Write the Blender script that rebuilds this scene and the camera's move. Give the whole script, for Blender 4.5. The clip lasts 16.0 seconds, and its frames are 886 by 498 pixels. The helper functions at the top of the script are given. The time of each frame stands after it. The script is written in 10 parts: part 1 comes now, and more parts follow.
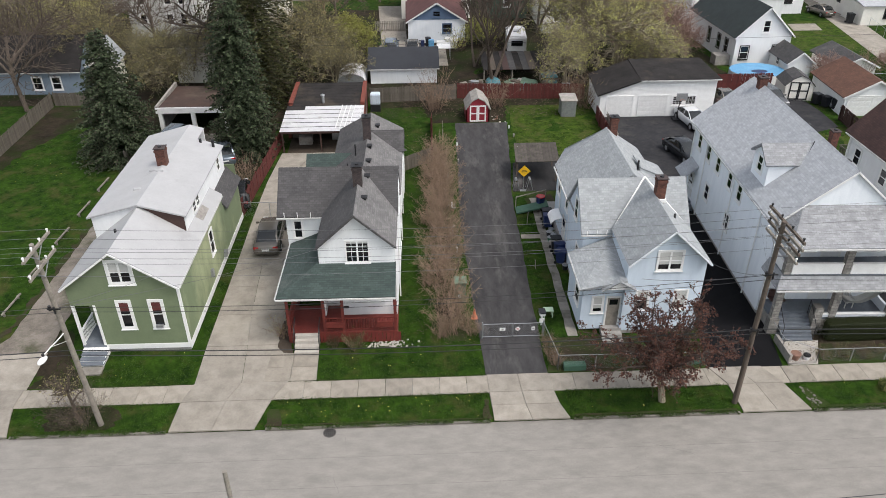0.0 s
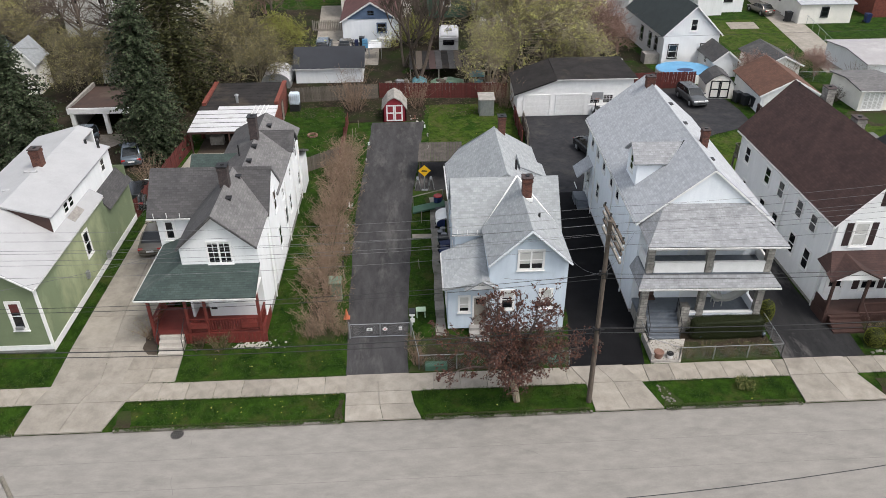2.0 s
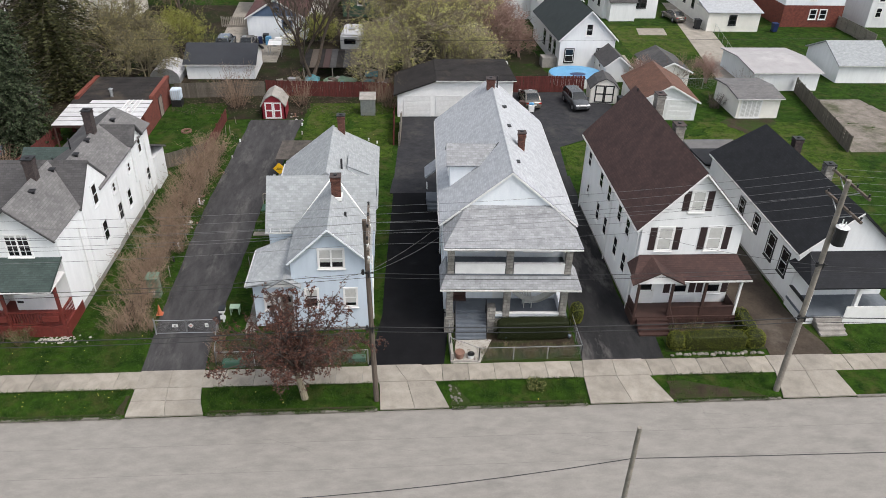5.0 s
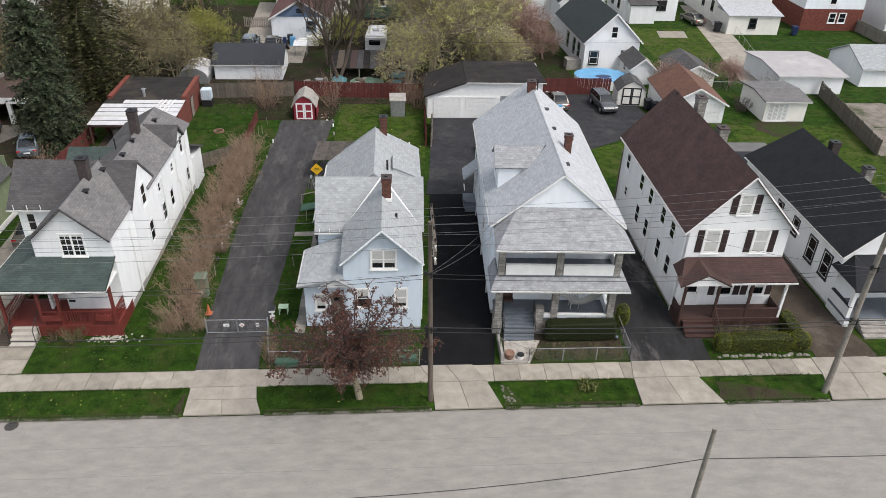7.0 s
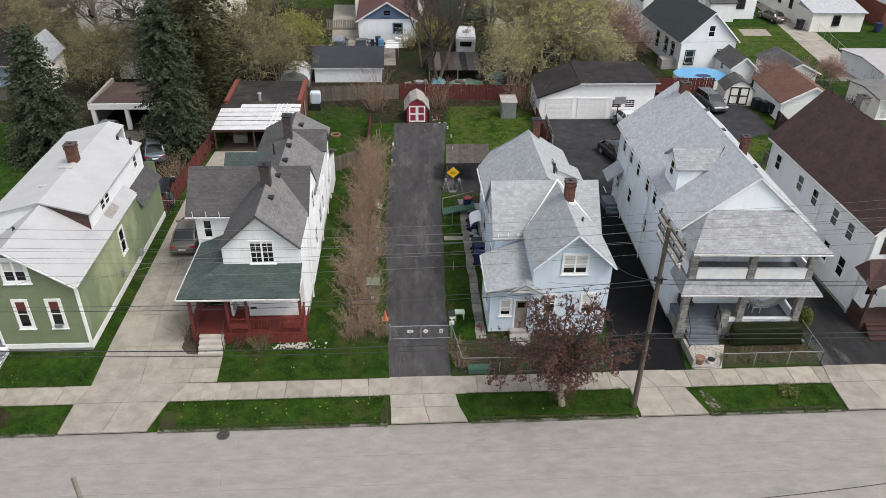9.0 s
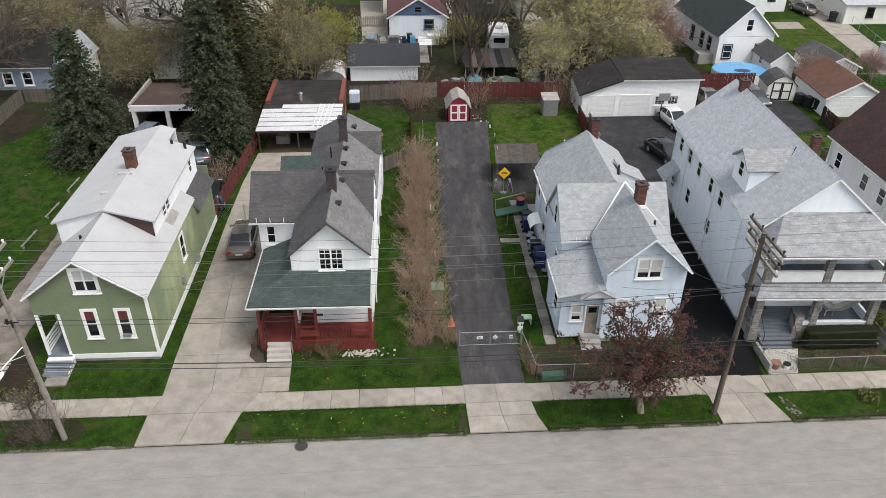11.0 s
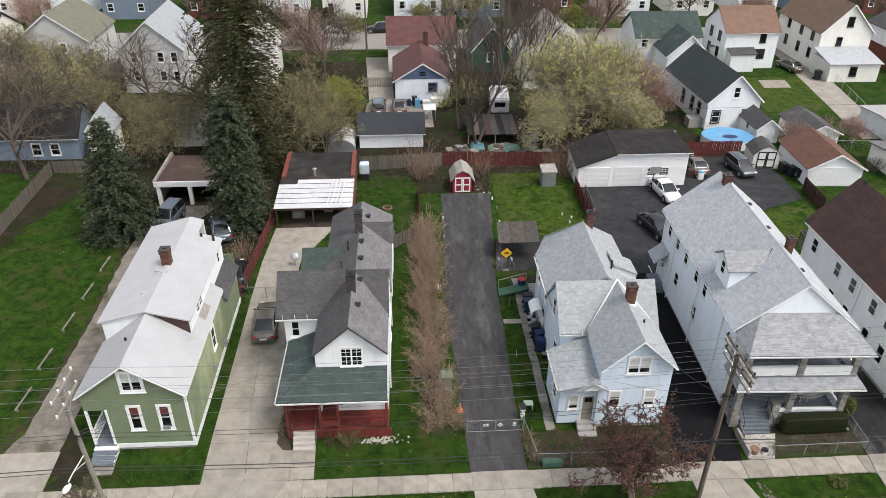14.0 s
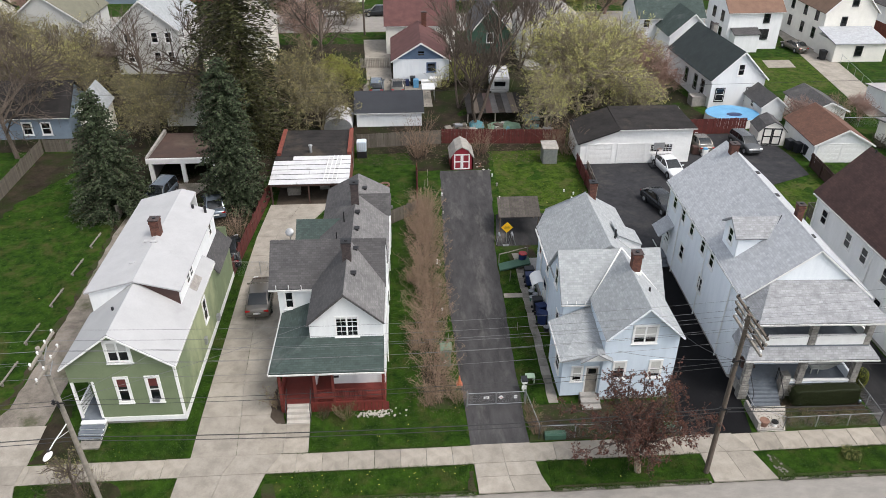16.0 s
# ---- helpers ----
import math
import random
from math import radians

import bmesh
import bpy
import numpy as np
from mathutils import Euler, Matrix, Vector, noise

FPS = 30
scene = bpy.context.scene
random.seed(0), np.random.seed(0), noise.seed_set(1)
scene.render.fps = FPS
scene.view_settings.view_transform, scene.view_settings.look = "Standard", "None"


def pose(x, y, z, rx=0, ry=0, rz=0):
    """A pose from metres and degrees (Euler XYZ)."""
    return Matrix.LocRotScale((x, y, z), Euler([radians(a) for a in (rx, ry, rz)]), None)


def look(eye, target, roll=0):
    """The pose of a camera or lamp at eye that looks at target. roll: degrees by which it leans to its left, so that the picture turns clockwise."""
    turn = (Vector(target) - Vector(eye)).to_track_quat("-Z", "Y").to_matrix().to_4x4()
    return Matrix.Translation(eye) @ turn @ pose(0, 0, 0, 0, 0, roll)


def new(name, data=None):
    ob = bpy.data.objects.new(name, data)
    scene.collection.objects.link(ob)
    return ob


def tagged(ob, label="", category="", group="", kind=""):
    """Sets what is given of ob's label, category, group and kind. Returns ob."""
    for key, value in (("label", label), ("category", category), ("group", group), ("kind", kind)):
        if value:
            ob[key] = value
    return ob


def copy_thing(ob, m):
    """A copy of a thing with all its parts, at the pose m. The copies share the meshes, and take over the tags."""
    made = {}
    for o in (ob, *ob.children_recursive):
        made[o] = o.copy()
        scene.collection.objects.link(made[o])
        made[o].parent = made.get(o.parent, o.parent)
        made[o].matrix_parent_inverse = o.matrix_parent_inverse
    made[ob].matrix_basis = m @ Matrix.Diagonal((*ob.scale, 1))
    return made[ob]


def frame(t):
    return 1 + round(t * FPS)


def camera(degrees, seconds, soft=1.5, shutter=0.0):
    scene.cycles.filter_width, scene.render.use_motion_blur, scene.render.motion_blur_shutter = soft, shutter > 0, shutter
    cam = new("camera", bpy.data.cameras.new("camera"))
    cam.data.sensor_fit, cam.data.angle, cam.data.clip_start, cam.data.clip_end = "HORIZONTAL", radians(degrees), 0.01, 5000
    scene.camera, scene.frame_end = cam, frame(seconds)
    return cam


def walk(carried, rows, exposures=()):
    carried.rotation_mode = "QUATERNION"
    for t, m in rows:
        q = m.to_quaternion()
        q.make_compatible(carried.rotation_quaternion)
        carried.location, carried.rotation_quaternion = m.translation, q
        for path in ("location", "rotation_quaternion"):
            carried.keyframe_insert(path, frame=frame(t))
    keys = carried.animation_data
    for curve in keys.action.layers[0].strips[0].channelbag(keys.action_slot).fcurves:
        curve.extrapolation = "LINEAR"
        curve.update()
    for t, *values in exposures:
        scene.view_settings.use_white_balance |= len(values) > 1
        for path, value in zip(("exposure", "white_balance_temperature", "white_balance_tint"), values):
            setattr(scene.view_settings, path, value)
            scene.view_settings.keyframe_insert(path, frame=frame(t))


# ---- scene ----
cam = camera(62.0, 16.0, 0.35)
PATH = [
    (0, (-3.874, -28.05, 28.061), (-3.8, -26.35, 27.01), -0.2),
    (0.5, (-2.577, -28.135, 28.08), (-2.5, -26.436, 27.028), -0.3),
    (1, (-0.878, -28.225, 28.136), (-0.797, -26.527, 27.083), -0.2),
    (1.5, (1.279, -28.283, 28.107), (1.362, -26.585, 27.053), -0.3),
    (2, (3.682, -28.329, 28.037), (3.772, -26.631, 26.984), -0.2),
    (2.5, (6.391, -28.406, 27.947), (6.491, -26.708, 26.895), -0.0),
    (3, (9.349, -28.555, 27.977), (9.457, -26.858, 26.924), 0.1),
    (3.5, (11.921, -28.743, 27.959), (12.038, -27.046, 26.907), 0.6),
    (4, (13.631, -28.85, 28.025), (13.752, -27.154, 26.973), 0.9),
    (4.2, (14.018, -28.896, 28.017), (14.143, -27.199, 26.966), 1.1),
    (6.3, (13.235, -29.356, 28.404), (13.381, -27.662, 27.351), 1.9),
    (6.5, (12.708, -29.34, 28.385), (12.851, -27.645, 27.332), 1.9),
    (7, (10.929, -29.182, 28.299), (11.072, -27.486, 27.248), 2.0),
    (7.5, (8.707, -28.967, 28.259), (8.848, -27.271, 27.208), 2.1),
    (8, (6.124, -28.657, 28.198), (6.262, -26.962, 27.146), 2.0),
    (8.5, (3.255, -28.315, 28.125), (3.388, -26.619, 27.073), 1.8),
    (9, (0.505, -28.005, 28.074), (0.627, -26.308, 27.022), 1.2),
    (9.5, (-1.516, -27.626, 27.968), (-1.397, -25.93, 26.915), 1.0),
    (9.7, (-2.001, -27.439, 27.961), (-1.887, -25.745, 26.906), 0.6),
    (11.8, (-3.67, -26.813, 28.633), (-3.558, -25.128, 27.562), 0.6),
    (12, (-3.815, -26.974, 28.791), (-3.698, -25.279, 27.735), 0.6),
    (12.5, (-3.885, -27.071, 30.44), (-3.767, -25.374, 29.388), 0.6),
    (13, (-3.943, -27.269, 32.276), (-3.825, -25.569, 31.228), 0.6),
    (13.5, (-4.023, -27.487, 34.078), (-3.904, -25.786, 33.033), 0.6),
    (14, (-4.064, -27.717, 35.22), (-3.947, -26.013, 34.179), 0.5),
    (14.5, (-4.078, -27.817, 35.55), (-3.96, -26.113, 34.509), 0.4),
    (15, (-4.068, -27.808, 35.234), (-3.951, -26.105, 34.192), 0.4),
    (15.5, (-3.978, -27.614, 34.098), (-3.862, -25.912, 33.053), 0.3),
    (16, (-3.909, -27.346, 32.807), (-3.793, -25.647, 31.759), 0.3),
]
walk(cam, [(t, look(eye, target, roll)) for t, eye, target, roll in PATH], [(0, -0.15), (9.5, -0.15), (13, -0.07), (16, -0.02)])

# ---- light ----
world = bpy.data.worlds.new("overcast_sky")
scene.world = world
world.use_nodes = True
_n, _l = world.node_tree.nodes, world.node_tree.links
SUN_DIR = Vector((0.43, -0.32, 0.84)).normalized()
_sky = _n.new("ShaderNodeTexSky")
_sky.sky_type = 'NISHITA'
_sky.sun_disc = False
_sky.sun_elevation = math.asin(SUN_DIR.z)
_sky.sun_rotation = math.atan2(SUN_DIR.x, SUN_DIR.y)
_sky.dust_density = 3.0
_hs = _n.new("ShaderNodeHueSaturation")
_hs.inputs["Saturation"].default_value = 0.35
_l.new(_sky.outputs[0], _hs.inputs["Color"])
_l.new(_hs.outputs[0], _n["Background"].inputs[0])
_n["Background"].inputs[1].default_value = 0.275
sun = new("sun", bpy.data.lights.new("sun", "SUN"))
sun.data.energy, sun.data.angle, sun.data.color = 2.05, radians(20), (1.0, 0.935, 0.872)
sun.matrix_world = look(SUN_DIR * 200, (0, 0, 0))


# ---- materials ----
def mat(name, c1, c2=None, scale=3.0, rough=0.8, bump=0.25, fine=40.0, metal=0.0, c3=None, c3_at=0.62, brick=None, spec=0.4, rnd=0.0, dist=0.01, streak=None):
    """Procedural surface: c1 to c2 by coarse and fine noise, c3 as stains; brick = (length, height, mortar colour, contrast)."""
    m = bpy.data.materials.new(name)
    m.use_nodes = True
    n, l = m.node_tree.nodes, m.node_tree.links
    b = n["Principled BSDF"]
    c2 = c2 or tuple(v * 0.8 for v in c1)
    tc = n.new("ShaderNodeTexCoord")
    co = tc.outputs["Object"]
    if streak:
        mp = n.new("ShaderNodeMapping")
        mp.inputs["Scale"].default_value = streak
        l.new(co, mp.inputs[0])
        big_co = mp.outputs[0]
    else:
        big_co = co
    big = n.new("ShaderNodeTexNoise")
    big.inputs["Scale"].default_value = scale
    big.inputs["Detail"].default_value = 6
    big.inputs["Roughness"].default_value = 0.65
    l.new(big_co, big.inputs["Vector"])
    sm = n.new("ShaderNodeTexNoise")
    sm.inputs["Scale"].default_value = fine * 0.4
    sm.inputs["Detail"].default_value = 5
    sm.inputs["Roughness"].default_value = 0.7
    l.new(co, sm.inputs["Vector"])
    add = n.new("ShaderNodeMath")
    add.operation = 'MULTIPLY_ADD'
    l.new(sm.outputs[0], add.inputs[0])
    add.inputs[1].default_value = 0.5
    l.new(big.outputs[0], add.inputs[2])
    rmp = n.new("ShaderNodeMapRange")
    rmp.inputs["From Min"].default_value, rmp.inputs["From Max"].default_value = 0.58, 0.92
    l.new(add.outputs[0], rmp.inputs["Value"])
    mix = n.new("ShaderNodeMix")
    mix.data_type = 'RGBA'
    mix.inputs[6].default_value, mix.inputs[7].default_value = (*c1, 1), (*c2, 1)
    l.new(rmp.outputs[0], mix.inputs[0])
    col = mix.outputs[2]
    hgt = add.outputs[0]
    if brick:
        bt = n.new("ShaderNodeTexBrick")
        uv = n.new("ShaderNodeCombineXYZ")
        acr, nrm, ups, du, dv = [n.new("ShaderNodeVectorMath") for _ in range(5)]
        acr.operation, nrm.operation, ups.operation, du.operation, dv.operation = 'CROSS_PRODUCT', 'NORMALIZE', 'CROSS_PRODUCT', 'DOT_PRODUCT', 'DOT_PRODUCT'
        acr.inputs[0].default_value = (0, 0, 1)
        l.new(tc.outputs["Normal"], acr.inputs[1])
        l.new(acr.outputs[0], nrm.inputs[0])
        l.new(tc.outputs["Normal"], ups.inputs[0])
        l.new(nrm.outputs[0], ups.inputs[1])
        l.new(co, du.inputs[0])
        l.new(nrm.outputs[0], du.inputs[1])
        l.new(co, dv.inputs[0])
        l.new(ups.outputs[0], dv.inputs[1])
        l.new(du.outputs["Value"], uv.inputs[0])
        l.new(dv.outputs["Value"], uv.inputs[1])
        l.new(uv.outputs[0], bt.inputs["Vector"])
        bt.inputs["Scale"].default_value = 1.0
        bt.inputs["Brick Width"].default_value, bt.inputs["Row Height"].default_value = brick[0], brick[1]
        bt.inputs["Mortar Size"].default_value = 0.014
        bt.inputs["Color1"].default_value, bt.inputs["Color2"].default_value = (0.62, 0.62, 0.62, 1), (1.28, 1.28, 1.28, 1)
        bt.inputs["Mortar"].default_value = (*brick[2], 1)
        mul = n.new("ShaderNodeMix")
        mul.data_type, mul.blend_type = 'RGBA', 'MULTIPLY'
        mul.inputs[0].default_value = brick[3]
        l.new(col, mul.inputs[6])
        l.new(bt.outputs[0], mul.inputs[7])
        col = mul.outputs[2]
    if c3:
        st = n.new("ShaderNodeTexNoise")
        st.inputs["Scale"].default_value = scale * 0.37
        st.inputs["Detail"].default_value = 8
        st.inputs["Roughness"].default_value = 0.7
        l.new(big_co, st.inputs["Vector"])
        sr = n.new("ShaderNodeMapRange")
        sr.inputs["From Min"].default_value, sr.inputs["From Max"].default_value = c3_at - 0.07, c3_at + 0.09
        l.new(st.outputs[0], sr.inputs["Value"])
        mx = n.new("ShaderNodeMix")
        mx.data_type = 'RGBA'
        l.new(sr.outputs[0], mx.inputs[0])
        l.new(col, mx.inputs[6])
        mx.inputs[7].default_value = (*c3, 1)
        col = mx.outputs[2]
    if rnd:
        oi = n.new("ShaderNodeObjectInfo")
        mr = n.new("ShaderNodeMapRange")
        mr.inputs["To Min"].default_value, mr.inputs["To Max"].default_value = 1 - rnd, 1 + rnd
        l.new(oi.outputs["Random"], mr.inputs["Value"])
        hv = n.new("ShaderNodeHueSaturation")
        l.new(mr.outputs[0], hv.inputs["Value"])
        l.new(col, hv.inputs["Color"])
        col = hv.outputs[0]
    l.new(col, b.inputs["Base Color"])
    b.inputs["Roughness"].default_value = rough
    b.inputs["Metallic"].default_value = metal
    b.inputs["Specular IOR Level"].default_value = spec
    if bump:
        bp = n.new("ShaderNodeBump")
        bp.inputs["Strength"].default_value = bump
        bp.inputs["Distance"].default_value = dist
        l.new(hgt, bp.inputs["Height"])
        l.new(bp.outputs[0], b.inputs["Normal"])
    return m


def leafmat(name, c1, c2, rough=0.6, trans=0.25):
    """Leaves and needles, varied from piece to piece."""
    m = bpy.data.materials.new(name)
    m.use_nodes = True
    n, l = m.node_tree.nodes, m.node_tree.links
    b = n["Principled BSDF"]
    g = n.new("ShaderNodeNewGeometry")
    mix = n.new("ShaderNodeMix")
    mix.data_type = 'RGBA'
    l.new(g.outputs["Random Per Island"], mix.inputs[0])
    mix.inputs[6].default_value, mix.inputs[7].default_value = (*c1, 1), (*c2, 1)
    l.new(mix.outputs[2], b.inputs["Base Color"])
    b.inputs["Roughness"].default_value = rough
    b.inputs["Specular IOR Level"].default_value = 0.25
    if trans:
        tr = n.new("ShaderNodeBsdfTranslucent")
        l.new(mix.outputs[2], tr.inputs[0])
        ms = n.new("ShaderNodeMixShader")
        ms.inputs[0].default_value = trans
        l.new(b.outputs[0], ms.inputs[1])
        l.new(tr.outputs[0], ms.inputs[2])
        l.new(ms.outputs[0], n["Material Output"].inputs[0])
    return m


M = {}
M["road"] = mat("road_concrete", (0.268, 0.252, 0.23), (0.212, 0.199, 0.183), 1.6, 0.9, 0.25, 30, c3=(0.185, 0.175, 0.161), c3_at=0.63, streak=(0.5, 1.2, 1), spec=0.2)
M["walk"] = mat("sidewalk_concrete", (0.345, 0.312, 0.264), (0.235, 0.212, 0.18), 1.4, 0.9, 0.25, 45, c3=(0.1767, 0.159, 0.1357), c3_at=0.64, rnd=0.15, spec=0.2)
M["drive"] = mat("drive_concrete", (0.335, 0.305, 0.262), (0.235, 0.213, 0.183), 1.1, 0.9, 0.25, 40, c3=(0.2, 0.18, 0.152), c3_at=0.62, rnd=0.08, spec=0.2)
M["asphalt"] = mat("old_asphalt", (0.066, 0.064, 0.065), (0.036, 0.035, 0.036), 1.2, 0.95, 0.5, 40, c3=(0.108, 0.104, 0.1), c3_at=0.6, streak=(1.4, 0.4, 1), spec=0.12)
M["asphalt_dark"] = mat("sealed_asphalt", (0.0108, 0.0108, 0.01215), (0.0072, 0.0072, 0.0081), 1.0, 0.9, 0.3, 50, c3=(0.0216, 0.0216, 0.0216), c3_at=0.66, spec=0.1)
M["asphalt_lot"] = mat("greyed_lot_asphalt", (0.042, 0.042, 0.045), (0.025, 0.025, 0.028), 1.2, 0.92, 0.3, 50, c3=(0.06, 0.058, 0.056), c3_at=0.6, spec=0.12)
M["asphalt_worn"] = mat("worn_asphalt", (0.04, 0.039, 0.04), (0.018, 0.018, 0.019), 0.6, 0.9, 0.4, 45, c3=(0.15, 0.14, 0.135), c3_at=0.6, streak=(1.5, 0.5, 1), spec=0.12)
M["grass"] = mat("lawn_grass", (0.030, 0.066, 0.0068), (0.0065, 0.02, 0.0022), 1.5, 1.0, 1.0, 22, c3=(0.05, 0.054, 0.016), c3_at=0.585, dist=0.06, spec=0.1)
M["dirt"] = mat("bare_soil", (0.0527, 0.04092, 0.02914), (0.031, 0.02356, 0.01674), 1.3, 1.0, 1.0, 22, c3=(0.031, 0.04836, 0.0124), c3_at=0.48, dist=0.05, spec=0.1)
M["litter"] = mat("leaf_litter_ground", (0.042, 0.033, 0.023), (0.017, 0.0135, 0.0095), 0.6, 1.0, 1.0, 14, c3=(0.018, 0.027, 0.0075), c3_at=0.53, dist=0.06, spec=0.1)
M["gravel"] = mat("gravel_lane", (0.235, 0.207, 0.178), (0.125, 0.108, 0.09), 0.9, 1.0, 0.9, 30, c3=(0.05635, 0.06199, 0.0293), c3_at=0.57, dist=0.03)
M["white"] = mat("white_siding", (0.755, 0.765, 0.77), (0.68, 0.69, 0.695), 1.0, 0.6, 0.1, 30, c3=(0.54, 0.55, 0.54), c3_at=0.72, streak=(2, 2, 0.4))
M["trim"] = mat("white_paint", (0.80, 0.80, 0.79), (0.72, 0.72, 0.71), 2.0, 0.5, 0.08, 40)
M["blue"] = mat("pale_blue_siding", (0.57, 0.645, 0.72), (0.50, 0.575, 0.65), 1.0, 0.65, 0.1, 30, c3=(0.40, 0.45, 0.52), c3_at=0.7, streak=(2, 2, 0.4))
M["bluewhite"] = mat("cool_white_siding", (0.7844, 0.8162, 0.85), (0.6996, 0.7367, 0.7791), 1.0, 0.65, 0.1, 30, c3=(0.6148, 0.6466, 0.689), c3_at=0.7, streak=(2, 2, 0.4))
M["green"] = mat("sage_green_siding", (0.1677, 0.2067, 0.1209), (0.1404, 0.1755, 0.1014), 1.0, 0.6, 0.1, 30, c3=(0.195, 0.234, 0.1443), c3_at=0.68)
# same green with broad lighter patches
M["green_patchy"] = mat("patchy_green_siding", (0.1677, 0.2067, 0.1209), (0.14, 0.175, 0.10), 0.45, 0.7, 0.1, 30, c3=(0.33, 0.36, 0.215), c3_at=0.53, streak=(1, 1, 0.5))
M["cream"] = mat("cream_siding", (0.792, 0.77, 0.7095), (0.704, 0.682, 0.627), 1.0, 0.65, 0.1, 30)
M["slate_blue"] = mat("slate_blue_siding", (0.186, 0.2356, 0.2914), (0.155, 0.1984, 0.248), 1.0, 0.65, 0.1, 30)
M["deep_blue"] = mat("deep_blue_siding", (0.10, 0.15, 0.24), (0.08, 0.12, 0.20), 1.0, 0.65, 0.1, 30)
M["brickred"] = mat("red_brick", (0.156, 0.051, 0.036), (0.102, 0.03, 0.024), 3.0, 0.9, 0.3, 40, brick=(0.21, 0.07, (1.4, 1.2, 1.1), 0.75))
M["chimney"] = mat("chimney_brick", (0.114, 0.051, 0.0372), (0.054, 0.0264, 0.0216), 4.0, 0.9, 0.3, 40, c3=(0.03, 0.024, 0.024), c3_at=0.64, brick=(0.21, 0.072, (1.5, 1.3, 1.2), 0.8))
M["chimney_dark"] = mat("sooty_chimney_brick", (0.065, 0.05, 0.048), (0.035, 0.03, 0.03), 4.0, 0.9, 0.3, 40, brick=(0.21, 0.072, (1.3, 1.2, 1.2), 0.6))
M["stone"] = mat("weathered_stone", (0.34, 0.32, 0.29), (0.22, 0.205, 0.19), 2.5, 0.9, 0.5, 30, c3=(0.13, 0.12, 0.11), c3_at=0.63)
M["ashlar"] = mat("cut_stone_blocks", (0.30, 0.285, 0.26), (0.19, 0.18, 0.165), 3.0, 0.9, 0.5, 30, brick=(0.4, 0.2, (0.5, 0.5, 0.5), 0.8))
SH = (0.28, 0.15)
M["r_white"] = mat("white_membrane_roof", (0.405, 0.405, 0.4095), (0.36, 0.36, 0.3645), 0.7, 0.6, 0.05, 25, c3=(0.297, 0.297, 0.297), c3_at=0.66, spec=0.3)
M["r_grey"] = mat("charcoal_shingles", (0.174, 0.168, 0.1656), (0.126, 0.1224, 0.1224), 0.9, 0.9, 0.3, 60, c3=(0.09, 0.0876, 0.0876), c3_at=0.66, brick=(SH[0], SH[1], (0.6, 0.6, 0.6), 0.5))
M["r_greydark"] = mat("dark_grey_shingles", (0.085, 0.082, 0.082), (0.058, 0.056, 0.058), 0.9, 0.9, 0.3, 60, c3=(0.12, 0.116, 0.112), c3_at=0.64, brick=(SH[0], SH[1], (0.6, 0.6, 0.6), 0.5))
M["r_green"] = mat("mossy_green_shingles", (0.056, 0.078, 0.07), (0.035, 0.052, 0.048), 0.9, 0.9, 0.3, 60, c3=(0.115, 0.13, 0.12), c3_at=0.62, brick=(SH[0], SH[1], (0.6, 0.6, 0.6), 0.5))
M["r_light"] = mat("pale_grey_shingles", (0.345, 0.362, 0.37), (0.275, 0.291, 0.30), 2.4, 0.85, 0.3, 60, c3=(0.216, 0.2322, 0.2376), c3_at=0.68, brick=(SH[0], SH[1], (0.66, 0.66, 0.66), 0.34), spec=0.25)
M["r_mid"] = mat("weathered_grey_shingles", (0.44, 0.455, 0.475), (0.36, 0.373, 0.392), 2.2, 0.88, 0.3, 60, c3=(0.31, 0.32, 0.335), c3_at=0.7, brick=(SH[0], SH[1], (0.66, 0.66, 0.66), 0.34), spec=0.25)
M["r_porch"] = mat("stained_grey_porch_shingles", (0.33, 0.336, 0.348), (0.245, 0.25, 0.26), 2.0, 0.9, 0.3, 50, c3=(0.185, 0.188, 0.196), c3_at=0.61, brick=(SH[0], SH[1], (0.6, 0.6, 0.6), 0.42), spec=0.2)
M["r_brown"] = mat("brown_shingles", (0.07, 0.038, 0.033), (0.042, 0.023, 0.021), 1.0, 0.9, 0.3, 60, c3=(0.032, 0.02, 0.019), c3_at=0.68, brick=(SH[0], SH[1], (0.6, 0.6, 0.6), 0.5))
M["r_black"] = mat("black_shingles", (0.0169, 0.0182, 0.0221), (0.0104, 0.01105, 0.01365), 1.0, 0.9, 0.3, 60, brick=(SH[0], SH[1], (0.6, 0.6, 0.6), 0.5))
M["r_rust"] = mat("rusty_brown_shingles", (0.15, 0.075, 0.05), (0.10, 0.05, 0.036), 1.0, 0.9, 0.3, 60, brick=(SH[0], SH[1], (0.6, 0.6, 0.6), 0.5))
M["r_maroon"] = mat("maroon_shingles", (0.12, 0.054, 0.05), (0.08, 0.037, 0.035), 1.0, 0.9, 0.3, 60)
M["r_tar"] = mat("tar_felt_roof", (0.036, 0.033, 0.032), (0.02, 0.0185, 0.0185), 0.7, 0.92, 0.3, 30, c3=(0.07, 0.058, 0.046), c3_at=0.6, spec=0.15)
M["metal_white"] = mat("white_sheet_metal", (0.60, 0.60, 0.61), (0.49, 0.49, 0.50), 1.5, 0.5, 0.1, 25, c3=(0.30, 0.28, 0.265), c3_at=0.66)
M["metal_grey"] = mat("galvanised_metal", (0.42, 0.43, 0.44), (0.30, 0.31, 0.32), 3.0, 0.4, 0.1, 40, metal=0.6)
M["iron"] = mat("dark_iron", (0.03, 0.03, 0.032), (0.02, 0.02, 0.022), 5.0, 0.5, 0.1, 60, metal=0.3)
